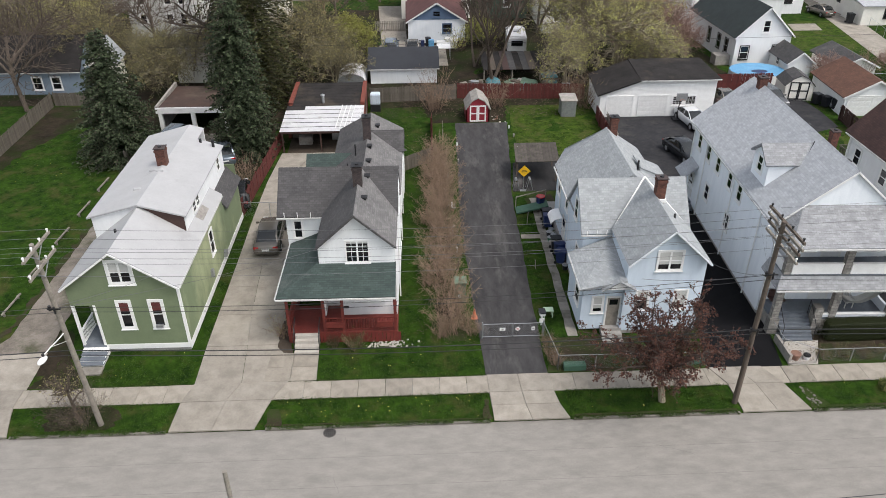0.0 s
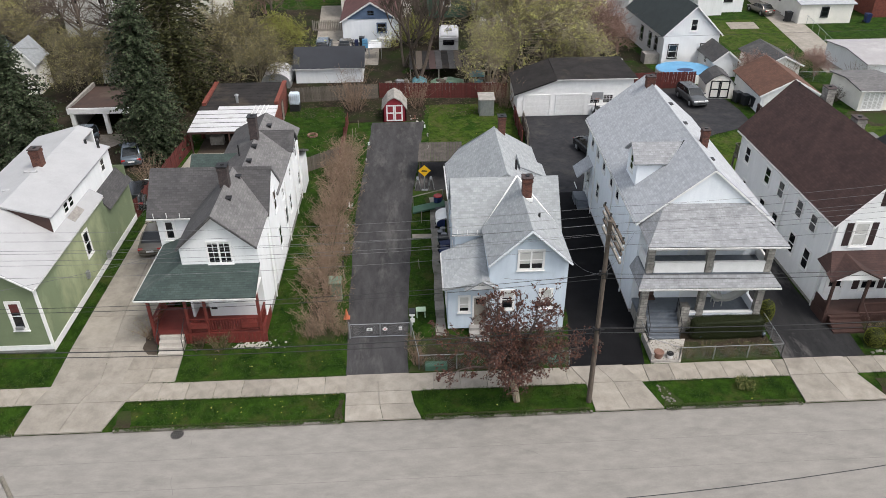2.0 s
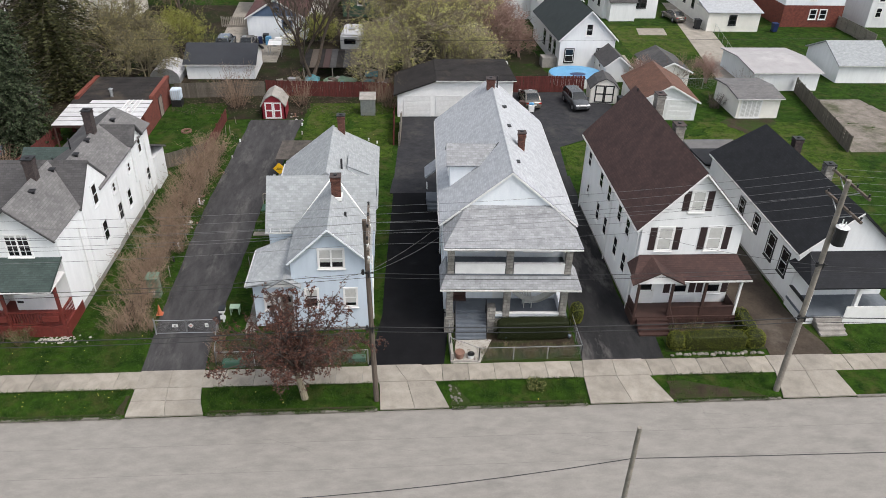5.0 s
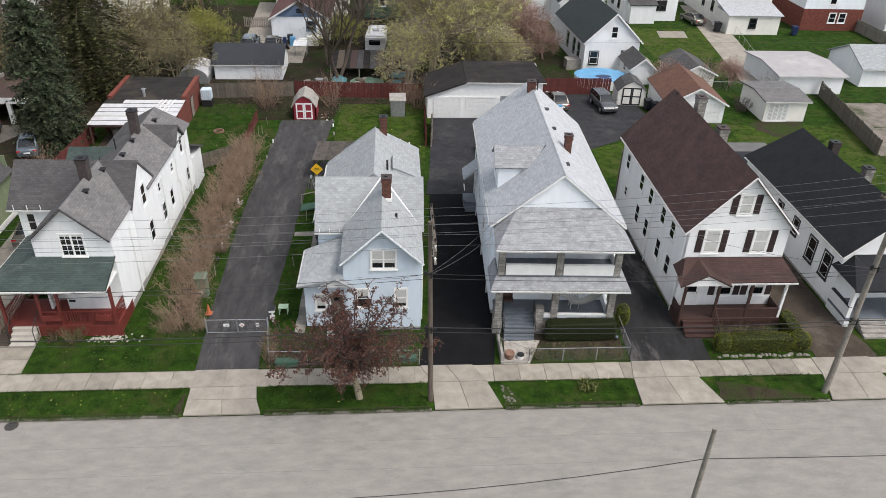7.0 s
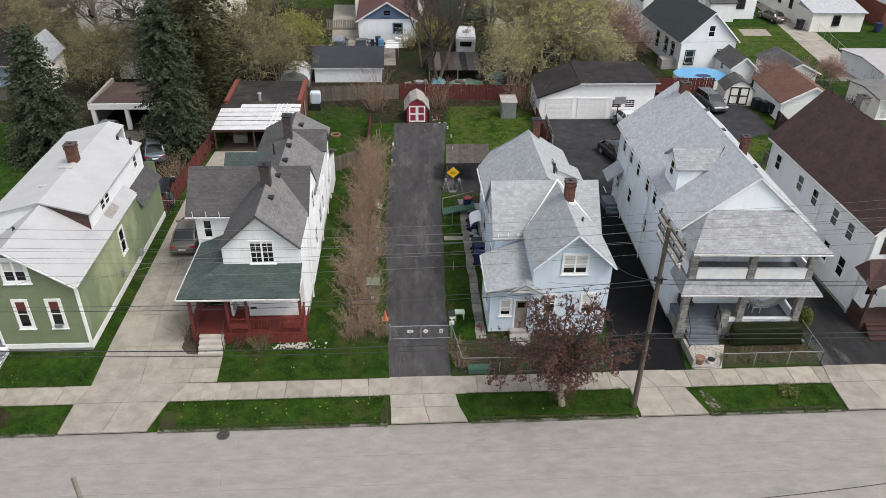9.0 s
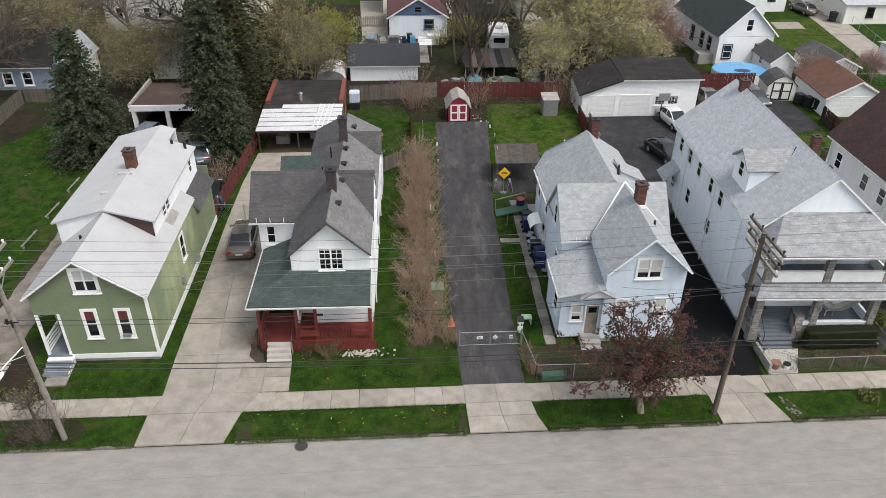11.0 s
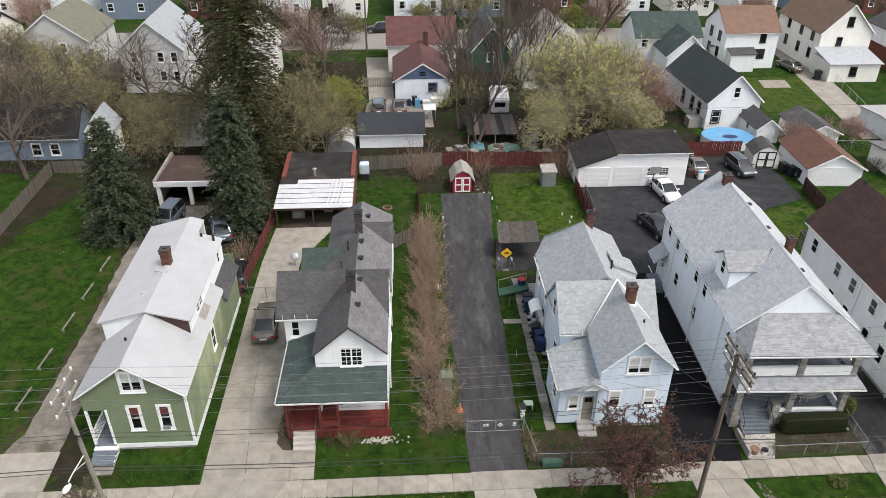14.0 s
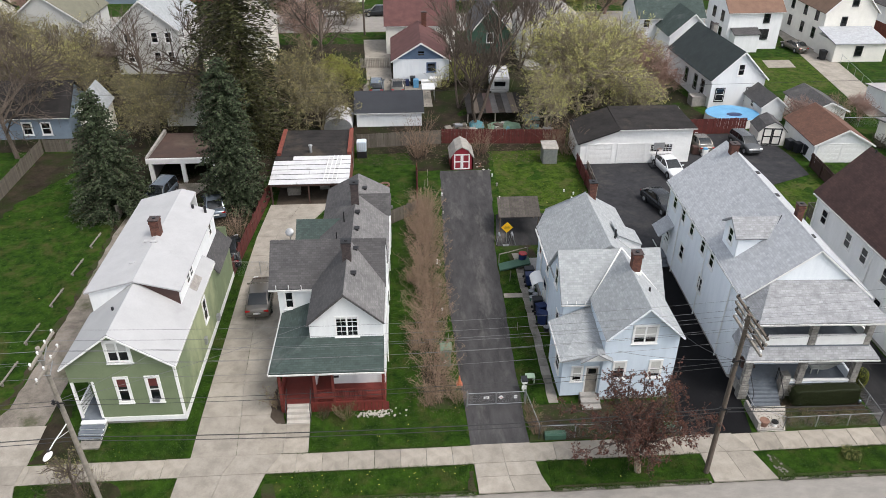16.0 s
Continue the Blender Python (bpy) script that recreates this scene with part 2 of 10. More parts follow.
M["black"] = mat("black_rubber", (0.015, 0.015, 0.016), (0.01, 0.01, 0.01), 5.0, 0.7, 0.1, 60)
M["glass"] = mat("dark_window_glass", (0.00896, 0.01088, 0.01344), (0.00448, 0.00512, 0.00704), 0.8, 0.06, 0.0, 3, spec=0.5)
M["blind"] = mat("white_blind", (0.52, 0.52, 0.50), (0.45, 0.45, 0.43), 3, 0.7, 0.1, 30)
M["curtain_red"] = mat("dark_red_curtain", (0.12, 0.03, 0.025), (0.08, 0.02, 0.02), 3, 0.8, 0.1, 30)
M["porch_red"] = mat("barn_red_paint", (0.165, 0.03, 0.023), (0.11, 0.021, 0.017), 2.0, 0.6, 0.15, 30, c3=(0.2, 0.055, 0.042), c3_at=0.64)
M["shed_red"] = mat("shed_red_paint", (0.25, 0.022, 0.035), (0.20, 0.017, 0.027), 2.0, 0.6, 0.15, 30)
M["deck_brown"] = mat("dark_brown_paint", (0.065, 0.034, 0.028), (0.045, 0.024, 0.02), 2.0, 0.6, 0.15, 30)
M["deck_grey"] = mat("grey_blue_deck_paint", (0.14, 0.16, 0.185), (0.11, 0.125, 0.145), 2.0, 0.6, 0.15, 30, c3=(0.2, 0.22, 0.24), c3_at=0.62)
M["fence_red"] = mat("red_stained_boards", (0.125, 0.028, 0.024), (0.075, 0.019, 0.016), 2.0, 0.8, 0.2, 30, rnd=0.18)
M["fence_wood"] = mat("grey_weathered_boards", (0.1425, 0.1237, 0.1013), (0.09, 0.07875, 0.06375), 2.0, 0.9, 0.3, 30, rnd=0.2, streak=(3, 3, 0.6))
M["wood_pole"] = mat("creosoted_pole_wood", (0.15, 0.122, 0.1), (0.085, 0.07, 0.058), 3.0, 0.9, 0.4, 40, streak=(4, 4, 0.4), spec=0.15)
M["roof_plank"] = mat("grey_brown_roof_planks", (0.10, 0.088, 0.078), (0.06, 0.053, 0.048), 2.0, 0.9, 0.3, 30, rnd=0.15, spec=0.15)
M["wood_pale"] = mat("pale_weathered_wood", (0.29, 0.262, 0.225), (0.19, 0.172, 0.148), 3.0, 0.9, 0.3, 40, spec=0.15)
M["wire"] = mat("black_cable", (0.03, 0.03, 0.032), (0.02, 0.02, 0.02), 5, 0.6, 0.0, 10)
M["wire_pale"] = mat("weathered_grey_wire", (0.16, 0.16, 0.165), (0.10, 0.10, 0.105), 5, 0.5, 0.0, 10)
M["gutter"] = mat("aged_white_gutter", (0.60, 0.60, 0.59), (0.46, 0.46, 0.45), 3.0, 0.5, 0.05, 30, c3=(0.22, 0.21, 0.2), c3_at=0.64)
M["bark"] = mat("grey_brown_bark", (0.15, 0.12, 0.098), (0.06, 0.05, 0.042), 5, 0.95, 0.6, 30, streak=(3, 3, 0.7), spec=0.1)
M["bark_pale"] = mat("pale_bark", (0.33, 0.29, 0.21), (0.17, 0.145, 0.105), 5, 0.95, 0.6, 30, streak=(3, 3, 0.7), spec=0.1)
M["twig"] = mat("tan_twigs", (0.33, 0.235, 0.175), (0.16, 0.112, 0.082), 5, 0.95, 0.2, 30, spec=0.1)
M["needle"] = leafmat("blue_green_needles", (0.008, 0.014, 0.006), (0.085, 0.112, 0.058), 0.75, 0.1)
M["needle_dark"] = leafmat("dark_green_needles", (0.012, 0.0145, 0.0055), (0.084, 0.086, 0.031), 0.6, 0.1)
M["leaf_purple"] = leafmat("purple_plum_leaves", (0.045, 0.020, 0.017), (0.19, 0.085, 0.06))
M["leaf_yellow"] = leafmat("fresh_yellow_green_leaves", (0.36, 0.36, 0.10), (0.70, 0.68, 0.27), 0.6, 0.35)
M["leaf_lime"] = leafmat("fresh_lime_leaves", (0.15, 0.165, 0.035), (0.42, 0.42, 0.12), 0.6, 0.3)
M["leaf_olive"] = leafmat("olive_spring_buds", (0.21, 0.19, 0.07), (0.48, 0.44, 0.2), 0.6, 0.3)
M["leaf_hedge"] = leafmat("boxwood_leaves", (0.11, 0.128, 0.014), (0.235, 0.25, 0.036))
M["leaf_dark"] = leafmat("dark_shrub_leaves", (0.013, 0.019, 0.006), (0.042, 0.048, 0.016))
M["leaf_grass"] = leafmat("grass_blades", (0.012, 0.034, 0.004), (0.06, 0.10, 0.014))
M["leaf_weed"] = leafmat("mixed_weeds", (0.04, 0.075, 0.015), (0.12, 0.12, 0.04))
M["flower"] = leafmat("yellow_flowers", (0.45, 0.37, 0.05), (0.6, 0.52, 0.16), 0.6, 0.1)
M["concrete"] = mat("foundation_concrete", (0.36, 0.345, 0.325), (0.27, 0.26, 0.245), 1.5, 0.9, 0.3, 30, c3=(0.18, 0.17, 0.16), c3_at=0.62)
M["pale_step"] = mat("pale_concrete_steps", (0.44, 0.415, 0.375), (0.36, 0.335, 0.30), 1.5, 0.9, 0.3, 30, c3=(0.25, 0.23, 0.205), c3_at=0.64)
M["plastic_blue"] = mat("blue_plastic", (0.015, 0.03, 0.10), (0.012, 0.022, 0.08), 3, 0.45, 0.05, 30)
M["plastic_dark"] = mat("dark_plastic", (0.02, 0.022, 0.026), (0.014, 0.015, 0.018), 3, 0.5, 0.05, 30)
M["plastic_green"] = mat("green_plastic", (0.05, 0.17, 0.10), (0.04, 0.13, 0.08), 3, 0.5, 0.05, 30)
M["green_paint"] = mat("faded_green_paint", (0.055, 0.121, 0.0825), (0.0385, 0.088, 0.0605), 2, 0.7, 0.15, 30)
M["plastic_white"] = mat("white_plastic", (0.7788, 0.7788, 0.767), (0.6844, 0.6844, 0.6726), 3, 0.45, 0.05, 30)
M["yellow"] = mat("road_sign_yellow", (0.80, 0.48, 0.02), (0.75, 0.44, 0.02), 3, 0.45, 0.0, 30)
M["orange"] = mat("cone_orange", (0.50, 0.15, 0.07), (0.42, 0.12, 0.06), 3, 0.5, 0.05, 30)
M["terracotta"] = mat("faded_terracotta", (0.23, 0.13, 0.095), (0.15, 0.085, 0.065), 3, 0.85, 0.2, 30, c3=(0.3, 0.22, 0.18), c3_at=0.6)
M["pool"] = mat("pool_cover_blue", (0.13, 0.35, 0.56), (0.10, 0.28, 0.48), 1.0, 0.35, 0.1, 10)
M["car_silver"] = mat("silver_beige_car_paint", (0.19, 0.172, 0.15), (0.165, 0.15, 0.13), 2, 0.22, 0.0, 30, metal=0.5, spec=0.6)
M["car_white"] = mat("silver_white_car_paint", (0.62, 0.63, 0.64), (0.57, 0.58, 0.59), 2, 0.25, 0.0, 30, spec=0.6)
M["car_dark"] = mat("charcoal_car_paint", (0.035, 0.038, 0.043), (0.028, 0.03, 0.034), 2, 0.22, 0.0, 30, metal=0.4, spec=0.6)
M["car_grey"] = mat("blue_grey_car_paint", (0.15, 0.18, 0.21), (0.13, 0.155, 0.18), 2, 0.22, 0.0, 30, metal=0.5, spec=0.6)
M["chrome"] = mat("chrome", (0.6, 0.6, 0.6), (0.5, 0.5, 0.5), 3, 0.2, 0.0, 30, metal=1.0)
M["car_glass"] = mat("tinted_car_glass", (0.014, 0.017, 0.018), (0.01, 0.012, 0.013), 2, 0.05, 0.0, 30, spec=0.6)
M["kerb"] = mat("stained_kerb_concrete", (0.21, 0.195, 0.175), (0.13, 0.12, 0.105), 1.0, 0.95, 0.3, 20, c3=(0.075, 0.075, 0.045), c3_at=0.55, spec=0.15)
M["mud"] = mat("dark_mud", (0.07, 0.055, 0.042), (0.04, 0.031, 0.024), 0.8, 0.9, 0.8, 14, c3=(0.11, 0.094, 0.078), c3_at=0.6, dist=0.05, spec=0.2)
M["shutter"] = mat("dark_maroon_shutter", (0.035, 0.02, 0.02), (0.025, 0.015, 0.015), 3, 0.6, 0.1, 30)
M["lamp_red"] = mat("red_lens", (0.35, 0.01, 0.012), (0.28, 0.01, 0.01), 3, 0.2, 0.0, 30)
M["lamp_clear"] = mat("clear_lens", (0.7, 0.7, 0.7), (0.6, 0.6, 0.62), 3, 0.15, 0.0, 30)

M["box_green"] = mat("faded_cabinet_green", (0.16, 0.22, 0.16), (0.11, 0.155, 0.11), 3, 0.7, 0.1, 30, c3=(0.22, 0.25, 0.2), c3_at=0.62)
M["stool_green"] = mat("pale_green_plastic", (0.42, 0.55, 0.40), (0.36, 0.48, 0.35), 3, 0.6, 0.05, 30)
M["leaf_bud"] = leafmat("tan_olive_buds", (0.16, 0.13, 0.06), (0.34, 0.27, 0.16), 0.7, 0.2)
M["leaf_daff"] = leafmat("daffodil_leaves_and_heads", (0.05, 0.09, 0.02), (0.42, 0.40, 0.16), 0.6, 0.2)
M["car_dgrey"] = mat("dark_silver_car_paint", (0.12, 0.125, 0.13), (0.1, 0.105, 0.11), 2, 0.25, 0.0, 30, metal=0.4, spec=0.5)
M["bark_olive"] = mat("olive_grey_twigs", (0.20, 0.175, 0.115), (0.11, 0.095, 0.065), 5, 0.95, 0.4, 30, spec=0.1)
M["flag"] = mat("weathered_flagstone", (0.27, 0.25, 0.22), (0.17, 0.158, 0.138), 1.5, 0.9, 0.4, 25, c3=(0.08, 0.085, 0.05), c3_at=0.6, rnd=0.2, spec=0.2)
M["lawn_bright"] = mat("sunlit_back_lawn", (0.054, 0.088, 0.0105), (0.014, 0.032, 0.004), 1.8, 1.0, 1.0, 18, c3=(0.075, 0.076, 0.026), c3_at=0.57, dist=0.06, spec=0.1)
M["tarp_green"] = mat("faded_green_tarp", (0.16, 0.25, 0.17), (0.10, 0.17, 0.12), 1.2, 0.6, 0.4, 12, c3=(0.25, 0.3, 0.24), c3_at=0.6, dist=0.05)
M["tarp_teal"] = mat("faded_teal_tarp", (0.08, 0.22, 0.25), (0.05, 0.15, 0.18), 1.2, 0.6, 0.4, 12, dist=0.05)
M["road_crack"] = mat("dusty_road_crack", (0.185, 0.174, 0.16), (0.15, 0.142, 0.132), 2, 0.95, 0.1, 20)
M["bark_dark"] = mat("dark_plum_bark", (0.11, 0.085, 0.075), (0.06, 0.046, 0.042), 5, 0.95, 0.5, 30, spec=0.1)
M["iron_worn"] = mat("worn_cast_iron", (0.09, 0.085, 0.08), (0.06, 0.055, 0.05), 6, 0.8, 0.2, 60)


# ---- building blocks ----
PIV = {}


def thing(name, label, category, x=0, y=0, z=0, rz=0, group=""):
    e = new(name)
    e.empty_display_size = 0.3
    e.matrix_world = pose(x, y, z, 0, 0, rz)
    PIV[e] = Vector((x, y, z))
    return tagged(e, label, category, group)


def part(name, bm, material, parent, label=""):
    """Links a bmesh, drawn in plan coordinates, as one mesh under a thing or a part."""
    root = parent
    while root.parent:
        root = root.parent
    if isinstance(bm, tuple):
        me = bpy.data.meshes.new(name)
        off = PIV.get(root, Vector((0, 0, 0)))
        me.from_pydata([(v[0] - off.x, v[1] - off.y, v[2] - off.z) for v in bm[0]], [], bm[1])
    else:
        if root in PIV:
            bmesh.ops.translate(bm, verts=bm.verts, vec=-PIV[root])
        me = bpy.data.meshes.new(name)
        bm.to_mesh(me)
        bm.free()
    me.materials.append(material)
    ob = new(name, me)
    ob.parent = parent
    if label:
        ob["label"] = label
    return ob


def solo(name, bm, material, label, category="", group="", kind=""):
    """A thing of one mesh."""
    me = bpy.data.meshes.new(name)
    if isinstance(bm, tuple):
        me.from_pydata([tuple(v) for v in bm[0]], [], bm[1])
    else:
        bm.to_mesh(me)
        bm.free()
    me.materials.append(material)
    return tagged(new(name, me), label, category, group, kind)


def B(*boxes):
    """bmesh of boxes (x0, x1, y0, y1, z0, z1)."""
    bm = bmesh.new()
    for b in boxes:
        box(bm, *b)
    return bm


def box(bm, x0, x1, y0, y1, z0, z1):
    vs = [bm.verts.new(p) for p in ((x0, y0, z0), (x1, y0, z0), (x1, y1, z0), (x0, y1, z0), (x0, y0, z1), (x1, y0, z1), (x1, y1, z1), (x0, y1, z1))]
    for f in ((3, 2, 1, 0), (4, 5, 6, 7), (0, 1, 5, 4), (1, 2, 6, 5), (2, 3, 7, 6), (3, 0, 4, 7)):
        bm.faces.new([vs[i] for i in f])
    return vs


def rbox(bm, x0, x1, y0, y1, z0, z1, r=0.03, seg=2):
    """Box with rounded edges."""
    vs = box(bm, x0, x1, y0, y1, z0, z1)
    es = list({e for v in vs for e in v.link_edges})
    bmesh.ops.bevel(bm, geom=es, offset=r, segments=seg, affect='EDGES')


def rod(bm, a, b, r0, r1=None, n=8):
    """Round bar from a to b."""
    a, b = Vector(a), Vector(b)
    r1 = r0 if r1 is None else r1
    q = (b - a).to_track_quat('Z', 'Y')
    lo, hi = [], []
    for i in range(n):
        d = q @ Vector((math.cos(2 * math.pi * i / n), math.sin(2 * math.pi * i / n), 0))
        lo.append(bm.verts.new(a + d * r0))
        hi.append(bm.verts.new(b + d * r1))
    for i in range(n):
        bm.faces.new((lo[i], lo[(i + 1) % n], hi[(i + 1) % n], hi[i]))
    bm.faces.new(lo[::-1])
    bm.faces.new(hi)


def bar(bm, a, b, w, h):
    """Square bar from a to b."""
    a, b = Vector(a), Vector(b)
    d = (b - a).normalized()
    s = d.cross(Vector((0, 0, 1)))
    s = Vector((1, 0, 0)) if s.length < 1e-3 else s.normalized()
    u = s.cross(d)
    vs = [bm.verts.new(p + s * (w / 2 * i) + u * (h / 2 * j)) for p in (a, b) for i, j in ((-1, -1), (1, -1), (1, 1), (-1, 1))]
    for f in ((3, 2, 1, 0), (4, 5, 6, 7), (0, 1, 5, 4), (1, 2, 6, 5), (2, 3, 7, 6), (3, 0, 4, 7)):
        bm.faces.new([vs[i] for i in f])


def slab(bm, pts, t):
    """Flat polygon made solid, t thick downwards along its normal."""
    pts = [Vector(p) for p in pts]
    n = (pts[1] - pts[0]).cross(pts[2] - pts[0]).normalized()
    if n.z < 0:
        n = -n
    top = [bm.verts.new(p) for p in pts]
    low = [bm.verts.new(p - n * t) for p in pts]
    k = len(pts)
    bm.faces.new(top)
    bm.faces.new(low[::-1])
    for i in range(k):
        bm.faces.new((top[i], low[i], low[(i + 1) % k], top[(i + 1) % k]))
    return top[0]


def courses(bm, pts, lap, depth, out=None, link=None):
    """Lapped boards or shingle courses over a flat convex polygon: each row stands proud at its lower edge."""
    pts = [Vector(p) for p in pts]
    n = (pts[1] - pts[0]).cross(pts[2] - pts[0]).normalized()
    if out is not None and n.dot(Vector(out)) < 0 or out is None and n.z < 0:
        n = -n
    up = Vector((0, 0, 1)) - n * n.z
    if up.length < 1e-4:
        up = Vector((0, 1, 0))
    up.normalize()
    v = up.cross(n)
    o = pts[0]
    q = [((p - o).dot(v), (p - o).dot(up)) for p in pts]
    lo, hi = min(b for _, b in q), max(b for _, b in q)
    rows = [lo + lap * i for i in range(int((hi - lo) / lap) + 1)]
    cuts = sorted({round(b, 4) for b in rows + [b for _, b in q]})

    def span(b):
        xs = []
        for (a0, b0), (a1, b1) in zip(q, q[1:] + q[:1]):
            if abs(b1 - b0) < 1e-6:
                if abs(b - b0) < 1e-3:
                    xs += [a0, a1]
            elif min(b0, b1) - 1e-3 <= b <= max(b0, b1) + 1e-3:
                xs.append(a0 + (a1 - a0) * (b - b0) / (b1 - b0))
        return (min(xs), max(xs)) if xs else (0, 0)
    P = lambda a, b, d: bm.verts.new(o + v * a + up * b + n * d)
    last = None
    for b0, b1 in zip(cuts, cuts[1:]):
        if b1 - b0 < 0.004:
            continue
        ph = ((b0 + 0.001 - lo) / lap) % 1.0
        d0, d1 = depth * (1 - ph), depth * max(0.0, 1 - ph - (b1 - b0) / lap)
        s0, s1 = span(b0 + 1e-4), span(b1 - 1e-4)
        if ph < 0.02 or last is None:
            low = [P(s0[0], b0, d0), P(s0[1], b0, d0)]
            below = last or [P(s0[0], b0, -0.002), P(s0[1], b0, -0.002)]
            bm.faces.new((below[0], below[1], low[1], low[0]))
            if last is None and link:
                bm.faces.new((link, below[0], below[1]))
        else:
            low = last
        last = [P(s1[0], b1, d1), P(s1[1], b1, d1)]
        bm.faces.new((low[0], low[1], last[1], last[0]))


def roof(parent, pts, material, t=0.14, lap=0.15, name="roof", label=""):
    """One roof slope: a solid deck with shingle courses laid on it."""
    bm = bmesh.new()
    first = slab(bm, pts, t)
    if lap:
        q = [Vector(p) for p in pts]
        n = (q[1] - q[0]).cross(q[2] - q[0]).normalized()
        n = -n if n.z < 0 else n
        courses(bm, [p + n * 0.004 for p in q], lap, 0.007, None, first)
    return part(name, bm, material, parent, label)


def wall(parent, pts, material, out, lap=0.125, name="wall"):
    bm = bmesh.new()
    q = [Vector(p) for p in pts]
    o = Vector(out).normalized()
    k = [bm.verts.new(p) for p in q], [bm.verts.new(p - o * 0.12) for p in q]
    bm.faces.new(k[0])
    bm.faces.new(k[1][::-1])
    for i in range(len(q)):
        bm.faces.new((k[0][i], k[1][i], k[1][(i + 1) % len(q)], k[0][(i + 1) % len(q)]))
    if lap:
        courses(bm, [p + o * 0.003 for p in q], lap, 0.02, out, k[0][0])
    return part(name, bm, material, parent)


def face(side, at):
    """Maps (along, outward, up) on a wall that looks front, back, left or right to plan coordinates."""
    return {'front': lambda u, d, z: (u, at - d, z), 'back': lambda u, d, z: (u, at + d, z),
            'left': lambda u, d, z: (at - d, u, z), 'right': lambda u, d, z: (at + d, u, z)}[side]


def fbox(bm, F, u0, u1, d0, d1, z0, z1):
    a, b = F(u0, d0, z0), F(u1, d1, z1)
    box(bm, *(v for p in zip(a, b) for v in (min(p), max(p))))


def window(parent, F, u, z, w, h, casing=0.11, trim=None, split=1, grid=0, inside=None, shutters=None, sill=True, sash=None):
    """Sash window: casing, glass, sash bars, sill; inside = (material, share of the height hidden from the top)."""
    trim = trim or M["trim"]
    bm = bmesh.new()
    for a, b, c, d in ((u - casing, u, z - casing, z + h + casing), (u + w, u + w + casing, z - casing, z + h + casing), (u, u + w, z + h, z + h + casing), (u, u + w, z - casing, z)):
        fbox(bm, F, a, b, 0.0, 0.065, c, d)
    win = part("window", bm, trim, parent)
    k = w / split
    for i in range(split):
        a, b = u + i * k, u + (i + 1) * k
        bm = bmesh.new()
        fbox(bm, F, a, b, 0.0, 0.034, z, z + h)
        part("pane", bm, M["glass"], win)
        if inside:
            bm = bmesh.new()
            fbox(bm, F, a + 0.05, b - 0.05, 0.03, 0.037, z + h * (1 - inside[1]), z + h - 0.05)
            part("blind" if inside[0] is M["blind"] else "curtain", bm, inside[0], win)
        bm = bmesh.new()
        for c, d, e, g in ((a, a + 0.045, z, z + h), (b - 0.045, b, z, z + h), (a + 0.045, b - 0.045, z, z + 0.05), (a + 0.045, b - 0.045, z + h - 0.045, z + h), (a + 0.045, b - 0.045, z + h * 0.5 - 0.025, z + h * 0.5 + 0.025)):
            fbox(bm, F, c, d, 0.03, 0.052, e, g)
        if i:
            fbox(bm, F, a - 0.05, a + 0.05, 0.03, 0.068, z, z + h)
        for g in range(1, grid):
            x = a + (b - a) * g / grid
            fbox(bm, F, x - 0.013, x + 0.013, 0.036, 0.05, z + 0.05, z + h - 0.045)
        if grid:
            for g in (0.25, 0.75):
                fbox(bm, F, a + 0.045, b - 0.045, 0.036, 0.048, z + h * g - 0.013, z + h * g + 0.013)
        part("sash", bm, sash or trim, win)
    if sill:
        bm = bmesh.new()
        fbox(bm, F, u - casing - 0.04, u + w + casing + 0.04, 0.0, 0.11, z - casing - 0.05, z - casing)
        part("sill", bm, trim, win)
    if shutters:
        for a in (u - casing - 0.42, u + w + casing + 0.02):
            bm = bmesh.new()
            fbox(bm, F, a, a + 0.40, 0.0, 0.045, z - 0.03, z + h + 0.03)
            part("shutter", bm, shutters, parent)
    return win


def door(parent, F, u, z, w=0.9, h=2.05, color=None, glazed=0.0):
    bm = bmesh.new()
    for a, b, c, d in ((u - 0.1, u, z, z + h + 0.1), (u + w, u + w + 0.1, z, z + h + 0.1), (u, u + w, z + h, z + h + 0.1)):
        fbox(bm, F, a, b, 0.0, 0.06, c, d)
    dr = part("door", bm, M["trim"], parent)
    bm = bmesh.new()
    fbox(bm, F, u, u + w, 0.0, 0.035, z, z + h)
    for c, d in ((0.12, 0.8), (0.95, 1.85)):
        if not glazed or c < 0.5:
            fbox(bm, F, u + 0.12, u + w - 0.12, 0.035, 0.045, z + c, z + d)
    leaf = part("door_leaf", bm, color or M["trim"], dr)
    if glazed:
        bm = bmesh.new()
        fbox(bm, F, u + 0.12, u + w - 0.12, 0.03, 0.042, z + h * (1 - glazed), z + h - 0.12)
        part("pane", bm, M["glass"], dr)
    bm = bmesh.new()
    fbox(bm, F, u + w - 0.1, u + w - 0.05, 0.035, 0.09, z + 0.95, z + 1.05)
    part("door_handle", bm, M["chrome"], dr)
    return dr


